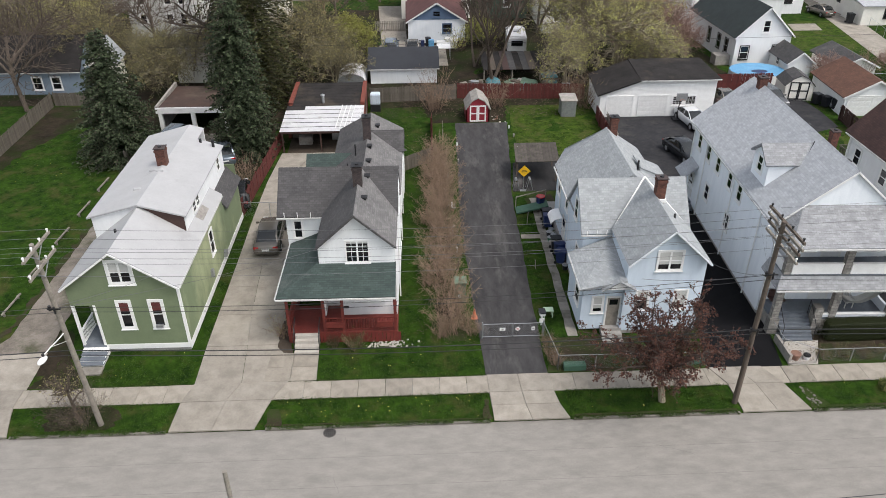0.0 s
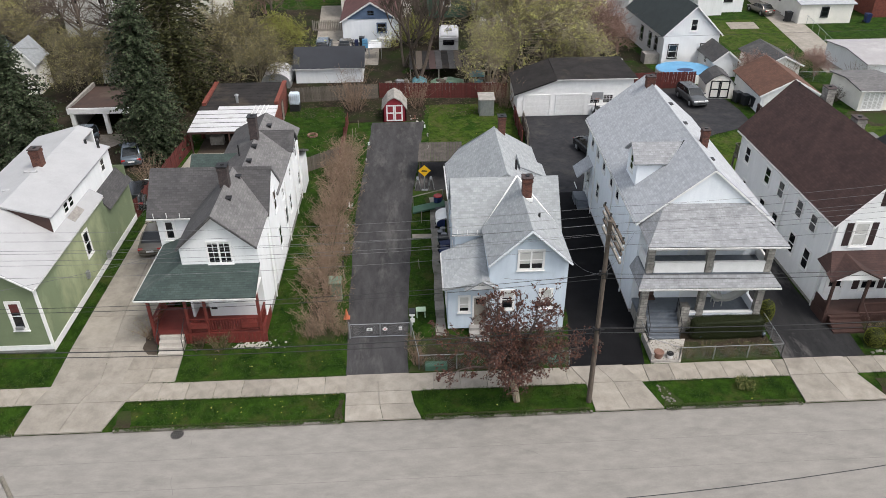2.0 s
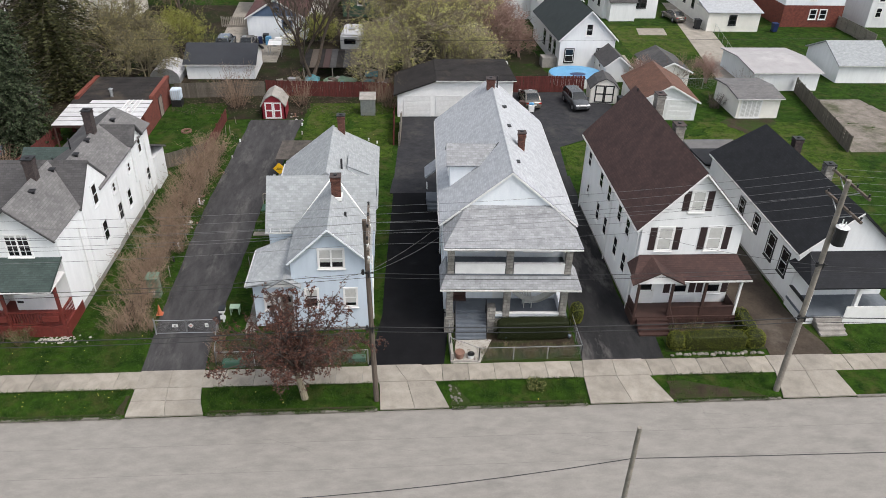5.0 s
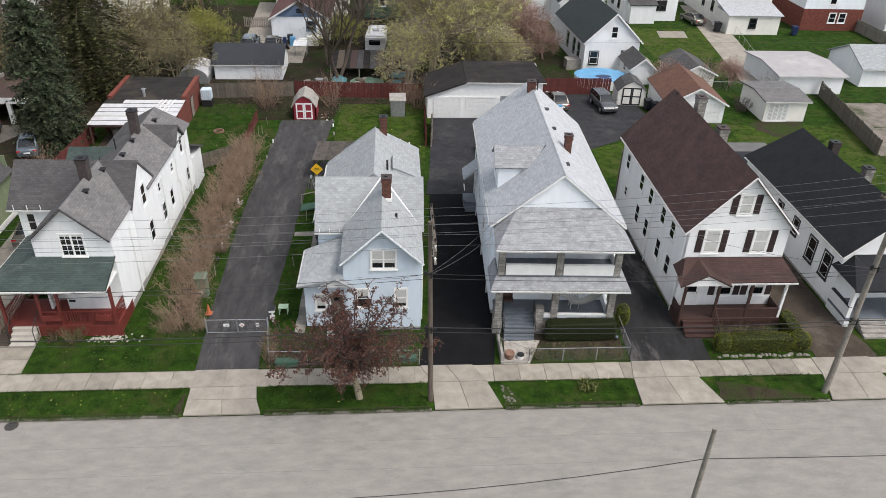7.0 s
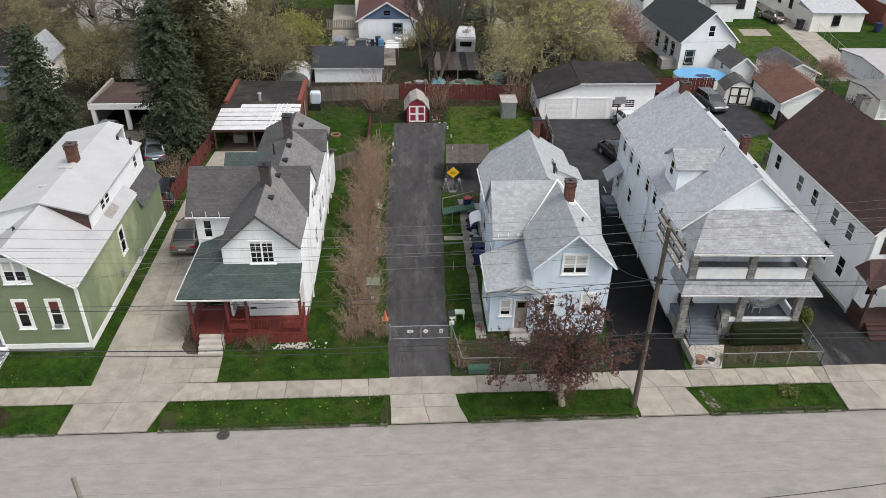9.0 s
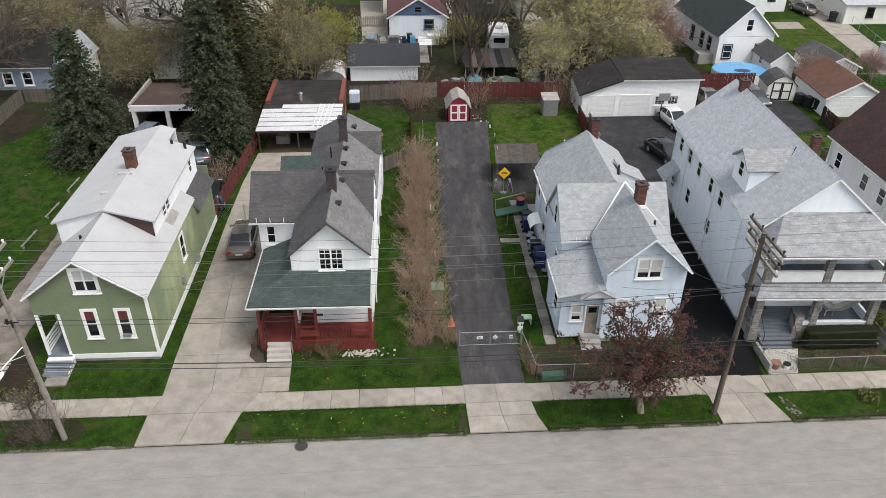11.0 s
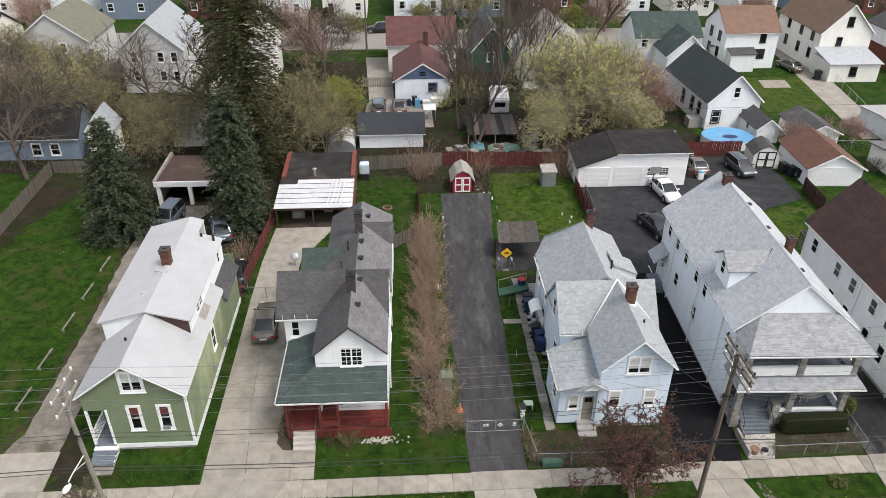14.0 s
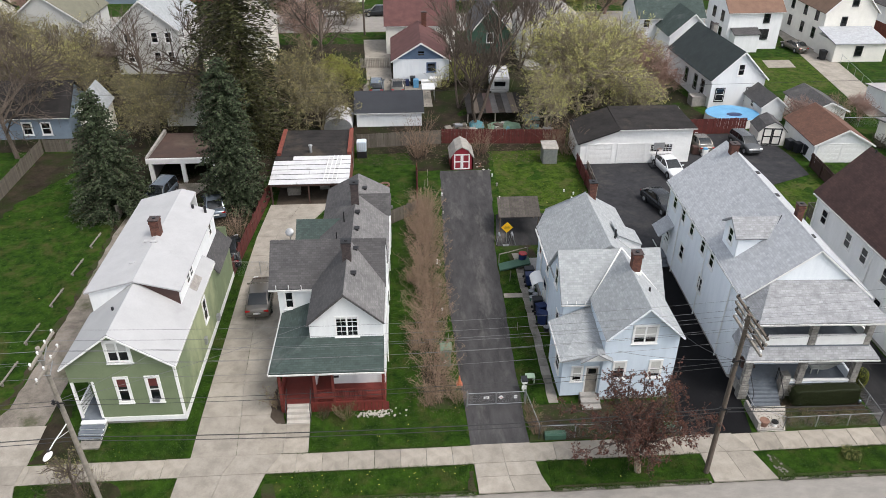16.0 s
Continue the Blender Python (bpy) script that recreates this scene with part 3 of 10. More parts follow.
def chimney(parent, x, y, z0, z1, w, d, material, cap=True, pots=1):
    bm = B((x - w / 2, x + w / 2, y - d / 2, y + d / 2, z0, z1))
    box(bm, x - w / 2 - 0.04, x + w / 2 + 0.04, y - d / 2 - 0.04, y + d / 2 + 0.04, z1 - 0.28, z1 - 0.12)
    ch = part("chimney", bm, material, parent)
    if cap:
        part("chimney_cap", B((x - w / 2 - 0.06, x + w / 2 + 0.06, y - d / 2 - 0.06, y + d / 2 + 0.06, z1 - 0.02, z1 + 0.03)), M["chimney_dark"] if cap is True else cap, ch)
    bm = bmesh.new()
    for i in range(pots):
        xx = x + (i - (pots - 1) / 2) * 0.3
        rod(bm, (xx, y, z1), (xx, y, z1 + 0.1), 0.13, 0.12, 10)
    part("flue", bm, M["terracotta"] if cap is M["stone"] else M["iron"], ch)
    return ch


def roof_vent(parent, x, y, z):
    """Square roof ventilator."""
    bm = bmesh.new()
    rod(bm, (x, y, z - 0.1), (x, y, z + 0.14), 0.11, 0.11, 10)
    rbox(bm, x - 0.2, x + 0.2, y - 0.2, y + 0.2, z + 0.14, z + 0.22, 0.03, 1)
    part("roof_vent", bm, M["iron"], parent)


def pipe(parent, x, y, z0, z1, r=0.05):
    bm = bmesh.new()
    rod(bm, (x, y, z0), (x, y, z1), r, r, 8)
    part("vent_pipe", bm, M["iron"], parent)


def gutter(parent, a, b, material=None):
    bm = bmesh.new()
    bar(bm, a, b, 0.09, 0.075)
    part("gutter", bm, material or M["gutter"], parent)


def bargeboard(parent, a, b, material=None, h=0.1):
    bm = bmesh.new()
    bar(bm, a, b, 0.035, h)
    part("bargeboard", bm, material or M["trim"], parent)


def steps(parent, x0, x1, y0, z0, y1, z1, n, material, name="step"):
    """Flight along y from (y0, z0) at the bottom to (y1, z1) at the top, one mesh a step."""
    for i in range(n):
        a = y0 + (y1 - y0) * i / n
        part(name, B((x0, x1, min(a, y1), max(a, y1), z0, z0 + (z1 - z0) * (i + 1) / n)), material, parent)


def railing(parent, a, b, z, h, material, gap=0.13, post_w=0.1, newel=True, bal=0.035):
    """Baluster railing between two plan points at deck height z."""
    a, b = Vector((*a, 0)), Vector((*b, 0))
    L = (b - a).length
    up = Vector((0, 0, 1))
    bm = bmesh.new()
    bar(bm, a + up * (z + h), b + up * (z + h), 0.1, 0.06)
    bar(bm, a + up * (z + 0.12), b + up * (z + 0.12), 0.06, 0.06)
    rl = part("railing", bm, material, parent)
    k = max(1, int(L / gap))
    for i in range(1, k):
        p = a + (b - a) * i / k
        bm = bmesh.new()
        bar(bm, p + up * (z + 0.12), p + up * (z + h), bal, bal)
        part("baluster", bm, material, rl)
    return rl


# ---- ground, street, drives ----
PROFILE = ((-600, 0.12), (-11.2, 0.15), (-11.0, 0.15), (-9.1, 0.12), (-9.08, -0.2), (-0.06, -0.2), (-0.04, 0.12), (2.0, 0.145), (3.4, 0.15), (6.5, 0.30), (60, 0.30), (900, 0.30))


def gz(y):
    """Height of the ground at y."""
    for (a, za), (b, zb) in zip(PROFILE, PROFILE[1:]):
        if y <= b:
            return za + (zb - za) * (y - a) / (b - a)
    return PROFILE[-1][1]


def ground_sheet():
    ys = [-600, -200, -80, -40, -20, -11.2, -11.0, -9.1, -9.08, -0.06, -0.04] + [i * 0.5 for i in range(1, 100)] + [50 + i * 2 for i in range(40)] + [140, 180, 240, 320, 450, 600, 900]
    xs = [-900, -500, -300, -200, -150, -110] + [-80 + i * 1.0 for i in range(161)] + [110, 150, 200, 300, 500, 900]
    vs = []
    for y in ys:
        for x in xs:
            k = 0.03 if 0.3 < y < 140 else 0
            vs.append((x, y, gz(y) + k * noise.noise((x * 0.35, y * 0.35, 0)) + k * 0.6 * noise.noise((x * 1.7, y * 1.7, 3))))
    n = len(xs)
    fs = [(j * n + i, j * n + i + 1, (j + 1) * n + i + 1, (j + 1) * n + i) for j in range(len(ys) - 1) for i in range(n - 1)]
    g = solo("ground", (vs, fs), M["grass"], "green spring lawn ground with worn patches", "ground", kind="structure")
    for p in g.data.polygons:
        p.use_smooth = True


ground_sheet()


def strip(name, rows, material, label, lift=0.03, thick=0.12, sub=1.0, kind="structure", wob=0.0, category="pavement"):
    """Paved strip between left and right edges given at successive y: rows of (y, x_left, x_right); follows the ground."""
    rng = random.Random(name + str(rows[0]))
    R = []
    for (y0, a0, b0), (y1, a1, b1) in zip(rows, rows[1:]):
        k = max(1, int(abs(y1 - y0) / sub))
        for i in range(k):
            t = i / k
            R.append((y0 + (y1 - y0) * t, a0 + (a1 - a0) * t + rng.uniform(-wob, wob), b0 + (b1 - b0) * t + rng.uniform(-wob, wob)))
    R.append(rows[-1])
    vs, fs = [], []
    for y, a, b in R:
        z = gz(y) + lift
        m = [a + (b - a) * s for s in (0, 0.33, 0.67, 1)]
        vs += [(x, y, z) for x in m] + [(a, y, z - thick), (b, y, z - thick)]
    for i in range(len(R) - 1):
        o, p = i * 6, i * 6 + 6
        fs += [(o + k, o + k + 1, p + k + 1, p + k) for k in range(3)]
        fs += [(o + 4, o, p, p + 4), (o + 3, o + 5, p + 5, p + 3)]
    fs += [(0, 4, 5, 3)]
    return solo(name, (vs, fs), material, label, category, kind=kind)


# road with its own cracks as thin dark seams
road = solo("road", B((-500, 500, -9.1, -0.05, -0.25, 0.0)), M["road"], "pale worn concrete street surface with fine cracks", "road", kind="structure")
kerb_bm = bmesh.new()
for xa, xb in ((-500, -30.2), (-24.9, -17.0), (-11.9, -0.2), (4.2, 13.1), (17.1, 24.5), (29.5, 35.4), (39.8, 500)):
    box(kerb_bm, xa, xb, -0.14, 0.0, -0.2, 0.125)
box(kerb_bm, -500, 500, -9.2, -9.06, -0.2, 0.125)
solo("kerb", kerb_bm, M["kerb"], "low worn concrete kerb along the street", "kerb", kind="structure")

# concrete drive and aprons
DRIVE_MAIN = [(3.42, -16.35, -11.15), (6, -16.35, -11.4), (8.2, -16.35, -12.0), (15, -16.3, -12.75), (22, -16.3, -13.0), (28, -16.2, -12.9), (34, -15.75, -10.2)]
strip("dirt_patch", [(6.4, -2.5, -0.9), (9, -2.55, -1.2), (22, -2.6, -1.3), (33, -2.2, -0.8)], M["dirt"], "weedy soil bed under the hedge", 0.012, 0.1, 1.0, wob=0.25, category="ground")
strip("dirt_patch", [(40.6, -2.0, 5.3), (43, -2.4, 5.6), (45.2, -2.8, 5.8)], M["litter"], "bare littered soil round the red shed", 0.016, 0.1, 0.5, wob=0.25, category="ground")
strip("dirt_patch", [(45.0, -8, 14.4), (48, -8, 14.4)], M["litter"], "bare littered soil behind the lawns", 0.014, 0.1, 0.7, wob=0.3, category="ground")
strip("dirt_patch", [(47.5, -60, 34), (52, -60, 33), (62, -60, 32.5), (78, -60, 28), (86, -40, 20)], M["litter"], "littered woodland floor between back yards", 0.016, 0.1, 2.0, wob=0.5, category="ground")
strip("dirt_patch", [(23.5, -28.5, -17.6), (30, -28.8, -17.2), (39, -28.8, -16.8), (47.5, -34, -16)], M["litter"], "muddy yard with ruts behind the green house", 0.016, 0.1, 1.2, wob=0.3, category="ground")
strip("gravel_lane", [(6.2, -29.1, -25.6), (8, -28.4, -25.6), (20, -28.2, -25.9), (30, -28.6, -26.2), (39, -28.0, -22)], M["gravel"], "rutted gravel lane with grassy edges", 0.03, 0.1, 0.5, wob=0.07, category="lane")
strip("dirt_patch", [(6.4, -29.5, -29.0), (10, -28.8, -28.3), (20, -28.55, -28.1), (32, -28.9, -28.5)], M["dirt"], "weedy bare edge of the gravel lane", 0.026, 0.1, 0.35, wob=0.22, category="ground")
strip("dirt_patch", [(3.5, -25.5, -22.6), (4.6, -25.5, -23.0), (6.4, -25.6, -24.2), (8.5, -25.7, -24.9)], M["litter"], "dead weeds and litter beside the lane", 0.013, 0.1, 0.3, wob=0.22, category="ground")
strip("dirt_patch", [(0.25, -23.4, -20.0), (1.0, -24.0, -19.6), (1.9, -24.2, -20.4)], M["litter"], "dead stalks and soil round the pole", 0.013, 0.1, 0.25, wob=0.25, category="ground")
strip("driveway", [(3.42, -29.4, -25.5), (6.4, -29.2, -25.5)], M["drive"], "short concrete entry of the gravel lane", 0.035)
strip("asphalt_drive", [(3.42, -0.08, 3.38), (8, -0.3, 3.45), (20, -0.43, 3.85), (25, -0.3, 4.05), (32, 0.0, 4.75), (40.4, 0.38, 5.5)], M["asphalt"], "long patched grey asphalt driveway", 0.035, wob=0.06, category="driveway")
strip("asphalt_drive", [(3.42, 12.55, 16.9), (8, 13.35, 17.6), (12, 13.5, 17.9), (24.5, 14.2, 18.7)], M["asphalt_dark"], "black sealed asphalt driveway between houses", 0.035, category="driveway")
strip("asphalt_lot", [(24.5, 13.9, 18.7), (27.2, 14.2, 19.2), (27.4, 14.3, 29.2), (33.5, 14.7, 29.8), (35.5, 14.8, 33.0), (37.5, 15.0, 37.6), (41.3, 15.2, 37.8), (41.6, 26.6, 37.8), (44.5, 26.8, 37.6), (48.2, 27.0, 35.4)], M["asphalt_lot"], "sealed asphalt parking yard before the garage", 0.035, category="yard")
strip("asphalt_drive", [(3.42, 25.0, 29.9), (5.6, 25.1, 30.0), (7, 25.2, 29.2), (9, 25.3, 28.8), (27.4, 26.4, 29.4)], M["asphalt_worn"], "worn asphalt driveway with scuffed pale marks", 0.035, wob=0.05, category="driveway")
strip("gravel_lane", [(3.42, 36.4, 40.3), (8, 36.2, 39.3), (14, 36.0, 39.6), (27, 36.0, 39.4)], M["mud"], "muddy side drive beside the dark-roofed house", 0.03, wob=0.1, category="lane")
strip("asphalt_path", [(25.5, 4.2, 9.5), (31, 4.9, 9.8)], M["asphalt_worn"], "dark paved patch behind the blue house", 0.028)
strip("concrete_path", [(18.0, 3.9, 5.4), (18.55, 3.9, 5.4)], M["walk"], "short concrete stepping slab in the grass", 0.03)
strip("dirt_patch", [(20.5, 5.9, 7.2), (26, 4.4, 7.2)], M["dirt"], "bare trodden soil beside the side door", 0.02, 0.1, 0.8, wob=0.2, category="ground")
strip("dirt_patch", [(5.75, -11.75, -11.15), (6.3, -12.15, -11.3), (7.2, -12.2, -11.55), (8.8, -12.1, -11.65)], M["mud"], "mulched bed beside the red porch", 0.055, 0.1, 0.3, wob=0.06, category="ground")
strip("dirt_patch", [(3.5, 3.5, 13.0), (6.4, 3.6, 13.2)], M["dirt"], "patchy front bed of weeds and soil", 0.014, 0.1, 0.6, wob=0.2, category="ground")
for rows in ([(0.06, 17.0, 18.2), (0.8, 17.1, 17.9), (1.6, 17.1, 17.5)], [(0.06, 29.2, 34.6), (0.45, 29.3, 33.9), (1.5, 29.4, 30.4)], [(0.06, -11.95, -11.0), (1.3, -11.9, -11.4)], [(0.06, -0.6, -0.1), (1.5, -0.4, -0.12)], [(0.05, 18.0, 24.4), (0.22, 18.0, 24.3)], [(0.05, 4.2, 13.0), (0.2, 4.3, 13.0)], [(0.05, -11, -0.3), (0.16, -11, -0.3)]):
    strip("dirt_patch", rows, M["dirt"], "bare gravelly soil at the kerb edge", 0.02, 0.1, 0.3, wob=0.09, category="ground")
strip("dirt_patch", [(3.5, 17.6, 24.9), (6.2, 17.6, 24.9)], M["dirt"], "overgrown fenced front bed", 0.02, 0.1, 0.6, wob=0.05, category="ground")
strip("dirt_patch", [(4.0, 30.2, 36.6), (6.4, 30.6, 36.4)], M["dirt"], "front bed behind the clipped hedge", 0.02, 0.1, 0.6, wob=0.1, category="ground")
strip("drive", [(58.6, -8.2, 0.6), (66.5, -8.0, 0.6), (67.8, -7.6, -4.3), (88, -8.6, -4.6)], M["drive"], "concrete drive beside the blue house", 0.04)
strip("drive", [(52.5, 52.5, 56.5), (90, 58.0, 62.5)], M["drive"], "long pale concrete drive", 0.04)
strip("drive", [(54, 36.5, 43.5), (62, 37, 44)], M["drive"], "worn concrete yard", 0.02)
for rows in ([(27.7, 29.6, 36.0), (33.6, 30.0, 37.6), (36.6, 36.4, 37.6)], [(31.5, 5.6, 14.2), (40.5, 5.9, 14.3), (45, 6.2, 14.4)], [(26, 40.6, 56.0), (33.0, 40.6, 57.2), (39.5, 45.4, 58.4)], [(62, 45, 53.6), (76, 45.5, 57.2)]):
    strip("lawn", rows, M["lawn_bright"], "bright yellow-green lawn of a back yard", 0.012, 0.1, 0.6, wob=0.08, category="ground")
strip("dirt_patch", [(28, -41.2, -40.2), (36, -41.2, -39.2), (42, -41.2, -36.5), (47, -41.2, -33)], M["litter"], "leaf-littered strip along the lot fence", 0.014, 0.1, 0.5, wob=0.25, category="ground")
for rows in ([(36.6, 49.2, 50.4), (37.8, 48.3, 52.3), (39.4, 47.8, 53.4), (40.5, 48.6, 53.8)], [(57, 46, 52), (60, 46.5, 53)]):
    strip("dirt_patch", rows, M["dirt"], "churned weedy ground of a back yard", 0.02, 0.1, 0.35, wob=0.3, category="ground")
strip("dirt_patch", [(32, 57.4, 67), (38, 58.5, 67.5), (46, 59.8, 66)], M["gravel"], "bare beige soil of a fenced back yard", 0.02, 0.1, 0.4, wob=0.12, category="ground")
strip("concrete_pad", [(71.2, 48.6, 52.6), (74.6, 49.2, 53.2)], M["walk"], "square concrete pad in a far lawn", 0.04)
# dark floor colour carries the shade of the carport interior
strip("carport_floor", [(31.8, -15.2, -12.4), (36, -15.3, -8.8), (39.9, -15.3, -8.8)], M["mud"], "dark floor under the carport with its shade put into the colour", 0.03)
strip("back_street", [(92.5, -300, 300), (104, -300, 300)], M["road"], "pale back street seen between the houses", 0.05, category="road")


# ---- houses ----
G = 0.3


def green_house():
    h = thing("house", "sage green wooden house with a white membrane roof and white trim", "house", -20.4, 6.4, G, -0.4)
    xl, xr, yf, yb, e = -23.3, -17.15, 6.35, 22.0, 5.12
    rx, rzz = -20.3, 7.33
    part("foundation", B((xl + 0.05, xr - 0.05, yf + 0.05, yb, 0.1, 0.75)), M["concrete"], h)
    # front wall with the recessed entry at its end
    xe = -21.95
    wall(h, [(xe, yf, 0.85), (xr, yf, 0.85), (xr, yf, 3.68), (xe, yf, 3.68)], M["green"], (0, -1, 0))
    wall(h, [(xl, yf, 3.68), (xr, yf, 3.68), (xr, yf, e - 0.15), (rx, yf, rzz - 0.1), (xl, yf, e - 0.15)], M["green"], (0, -1, 0))
    wall(h, [(xl, yf + 1.9, 0.85), (xe, yf + 1.9, 0.85), (xe, yf + 1.9, 3.68), (xl, yf + 1.9, 3.68)], M["green"], (0, -1, 0))
    wall(h, [(xe, yf, 0.85), (xe, yf + 1.9, 0.85), (xe, yf + 1.9, 3.68), (xe, yf, 3.68)], M["green"], (-1, 0, 0))
    wall(h, [(xr, yf, 0.85), (xr, 17.2, 0.85), (xr, 17.2, e - 0.15), (xr, yf, e - 0.15)], M["green_patchy"], (1, 0, 0))
    wall(h, [(xr, 17.2, 0.85), (xr, yb, 0.85), (xr, yb, 4.0), (xr, 17.2, 4.0)], M["green_patchy"], (1, 0, 0))
    wall(h, [(-17.75, 17.1, 3.6), (xr, 17.1, 3.6), (xr, 17.1, e - 0.15), (-17.75, 17.1, 5.5)], M["white"], (0, 1, 0))
    wall(h, [(xl, yf + 1.9, 0.85), (xl, yb, 0.85), (xl, yb, e - 0.15), (xl, yf + 1.9, e - 0.15)], M["green"], (-1, 0, 0))
    wall(h, [(xl, yb, 0.85), (xr, yb, 0.85), (xr, yb, e - 0.15), (xl, yb, e - 0.15)], M["green"], (0, 1, 0))
    part("skirt_board", B((xe, xr + 0.05, yf - 0.05, yf, 0.55, 0.88), (xr, xr + 0.05, yf, yb, 0.45, 0.88)), M["trim"], h)
    part("corner_board", B((xr - 0.1, xr + 0.045, yf - 0.045, yf + 0.1, 0.88, e - 0.1)), M["trim"], h)
    F = face('front', yf)
    window(h, F, -20.66, 5.2, 1.14, 1.32, split=2, inside=(M["blind"], 0.5), casing=0.16)
    window(h, F, -20.66, 2.12, 0.6, 1.75, inside=(M["curtain_red"], 0.36), casing=0.14)
    window(h, F, -18.87, 2.12, 0.6, 1.75, inside=(M["curtain_red"], 0.36), casing=0.14)
    part("window_air_conditioner", B((-18.8, -18.38, yf - 0.2, yf, 2.12, 2.28)), M["metal_grey"], h)
    Fr = face('right', xr)
    for y, z, w, hh in ((13.2, 2.6, 0.7, 1.6),):
        window(h, Fr, y, z, w, hh)
    part("meter_box", B((xr, xr + 0.18, 12.2, 12.5, 1.5, 2.0)), M["metal_grey"], h)
    part("meter_box", B((xr, xr + 0.22, 15.6, 16.0, 0.9, 1.3)), M["metal_grey"], h)
    door(h, face('front', yf + 1.9), -22.95, 0.9, 0.9, 2.1, M["trim"], 0.45)
    # entry deck, posts, rails and steps
    part("porch_floor", B((xl, xe, yf - 0.05, yf + 1.9, 0.72, 0.86)), M["deck_grey"], h)
    for x, y in ((xl + 0.08, yf + 0.05), (xe - 0.06, yf + 0.02)):
        part("post", B((x - 0.07, x + 0.07, y - 0.07, y + 0.07, 0.86, 3.7)), M["trim"], h)
    railing(h, (xl + 0.08, yf + 0.1), (xl + 0.08, yf + 1.9), 0.86, 0.95, M["trim"])
    for k in range(4):
        a, zt = yf - 0.05 - 0.3 * (k + 1), 0.72 - 0.11 * k
        st = part("step", B((xl + 0.05, xe + 0.1, a + 0.03, yf - 0.05, zt - 0.11, zt - 0.04)), M["trim"], h)
        part("tread", B((xl + 0.02, xe + 0.13, a, a + 0.33, zt - 0.04, zt)), M["deck_grey"] if k else M["trim"], st, "worn painted tread")
    bm = bmesh.new()
    slab(bm, [(xe + 0.1, yf - 1.25, 0.2), (xe + 0.1, yf - 0.05, 0.2), (xe + 0.1, yf - 0.05, 0.7), (xe + 0.1, yf - 1.25, 0.36)], 0.05)
    part("stringer", bm, M["trim"], h)
    part("landing_slab", B((xl + 0.3, xe + 0.15, yf - 1.95, yf - 1.28, 0.1, 0.3)), M["flag"], h)
    # lower front roof
    ov, t = 0.2, 0.12
    sl = (rzz - e) / (xr - rx)
    ye = 11.1
    roof(h, [(xr + ov, yf - 0.35, e - sl * ov), (xr + ov, 17.1, e - sl * ov), (rx, 17.1, rzz), (rx, yf - 0.35, rzz)], M["r_white"], t, 0)
    sl2 = (rzz - e) / (rx - xl)
    roof(h, [(xl - ov, yf - 0.35, e - sl2 * ov), (xl - ov, ye + 0.2, e - sl2 * ov), (rx, ye + 0.2, rzz), (rx, yf - 0.35, rzz)], M["r_white"], t, 0)
    bargeboard(h, (rx, yf - 0.38, rzz - 0.1), (xr + ov, yf - 0.38, e - sl * ov - 0.1))
    bargeboard(h, (rx, yf - 0.38, rzz - 0.1), (xl - ov, yf - 0.38, e - sl2 * ov - 0.1))
    gutter(h, (xr + ov, yf - 0.3, e - sl * ov - 0.08), (xr + ov, 17.0, e - sl * ov - 0.08))
    # raised low-pitched rear roof
    ul, ur, zu, yb2 = -23.3, -17.75, 6.66, 23.5
    rt = rzz + 0.16
    zm = rt + (zu - rt) * (-19.3 - rx) / (ur + 0.2 - rx)
    roof(h, [(ur + 0.2, ye, zu), (ur + 0.2, 21.5, zu), (rx, 21.5, rt), (rx, ye - 0.05, rt)], M["r_white"], 0.1, 0)
    roof(h, [(-19.3, 21.5, zm), (-19.3, yb2, zm), (rx, yb2, rt), (rx, 21.5, rt)], M["r_white"], 0.1, 0)
    wall(h, [(-19.3, 21.45, 3.6), (ur, 21.45, 3.6), (ur, 21.45, zu - 0.05), (-19.3, 21.45, zm - 0.05)], M["white"], (0, 1, 0))
    roof(h, [(ul - 0.15, ye, zu), (ul - 0.15, yb2, zu), (rx, yb2, rt), (rx, ye - 0.05, rt)], M["r_white"], 0.1, 0)
    wall(h, [(ur, ye + 0.15, 3.6), (ur, 21.4, 3.6), (ur, 21.4, zu - 0.05), (ur, ye + 0.15, zu - 0.05)], M["white"], (1, 0, 0))
    wall(h, [(ul + 0.1, ye + 0.15, e - 0.3), (ul + 0.1, yb2 - 0.2, e - 0.3), (ul + 0.1, yb2 - 0.2, zu - 0.05), (ul + 0.1, ye + 0.15, zu - 0.05)], M["white"], (-1, 0, 0))
    wall(h, [(rx, ye + 0.15, 5.2), (ur, ye + 0.15, 5.2), (ur, ye + 0.15, zu), (rx, ye + 0.15, rt - 0.08)], M["deck_brown"], (0, -1, 0))
    wall(h, [(ul + 0.1, ye + 0.15, 4.6), (rx, ye + 0.15, 4.6), (rx, ye + 0.15, rt - 0.08), (ul + 0.1, ye + 0.15, zu)], M["white"], (0, -1, 0))
    wall(h, [(ul + 0.1, yb2 - 0.2, 0.3), (-19.3, yb2 - 0.2, 0.3), (-19.3, yb2 - 0.2, zm - 0.05), (rx, yb2 - 0.2, rt - 0.05), (ul + 0.1, yb2 - 0.2, zu)], M["white"], (0, 1, 0))
    Fu = face('right', ur)
    window(h, Fu, 13.1, 5.75, 0.62, 0.68, casing=0.07, sill=False, split=1)
    window(h, Fu, 13.9, 5.75, 0.62, 0.68, casing=0.07, sill=False)
    window(h, Fu, 19.6, 5.5, 0.62, 0.9, casing=0.07, sill=False)
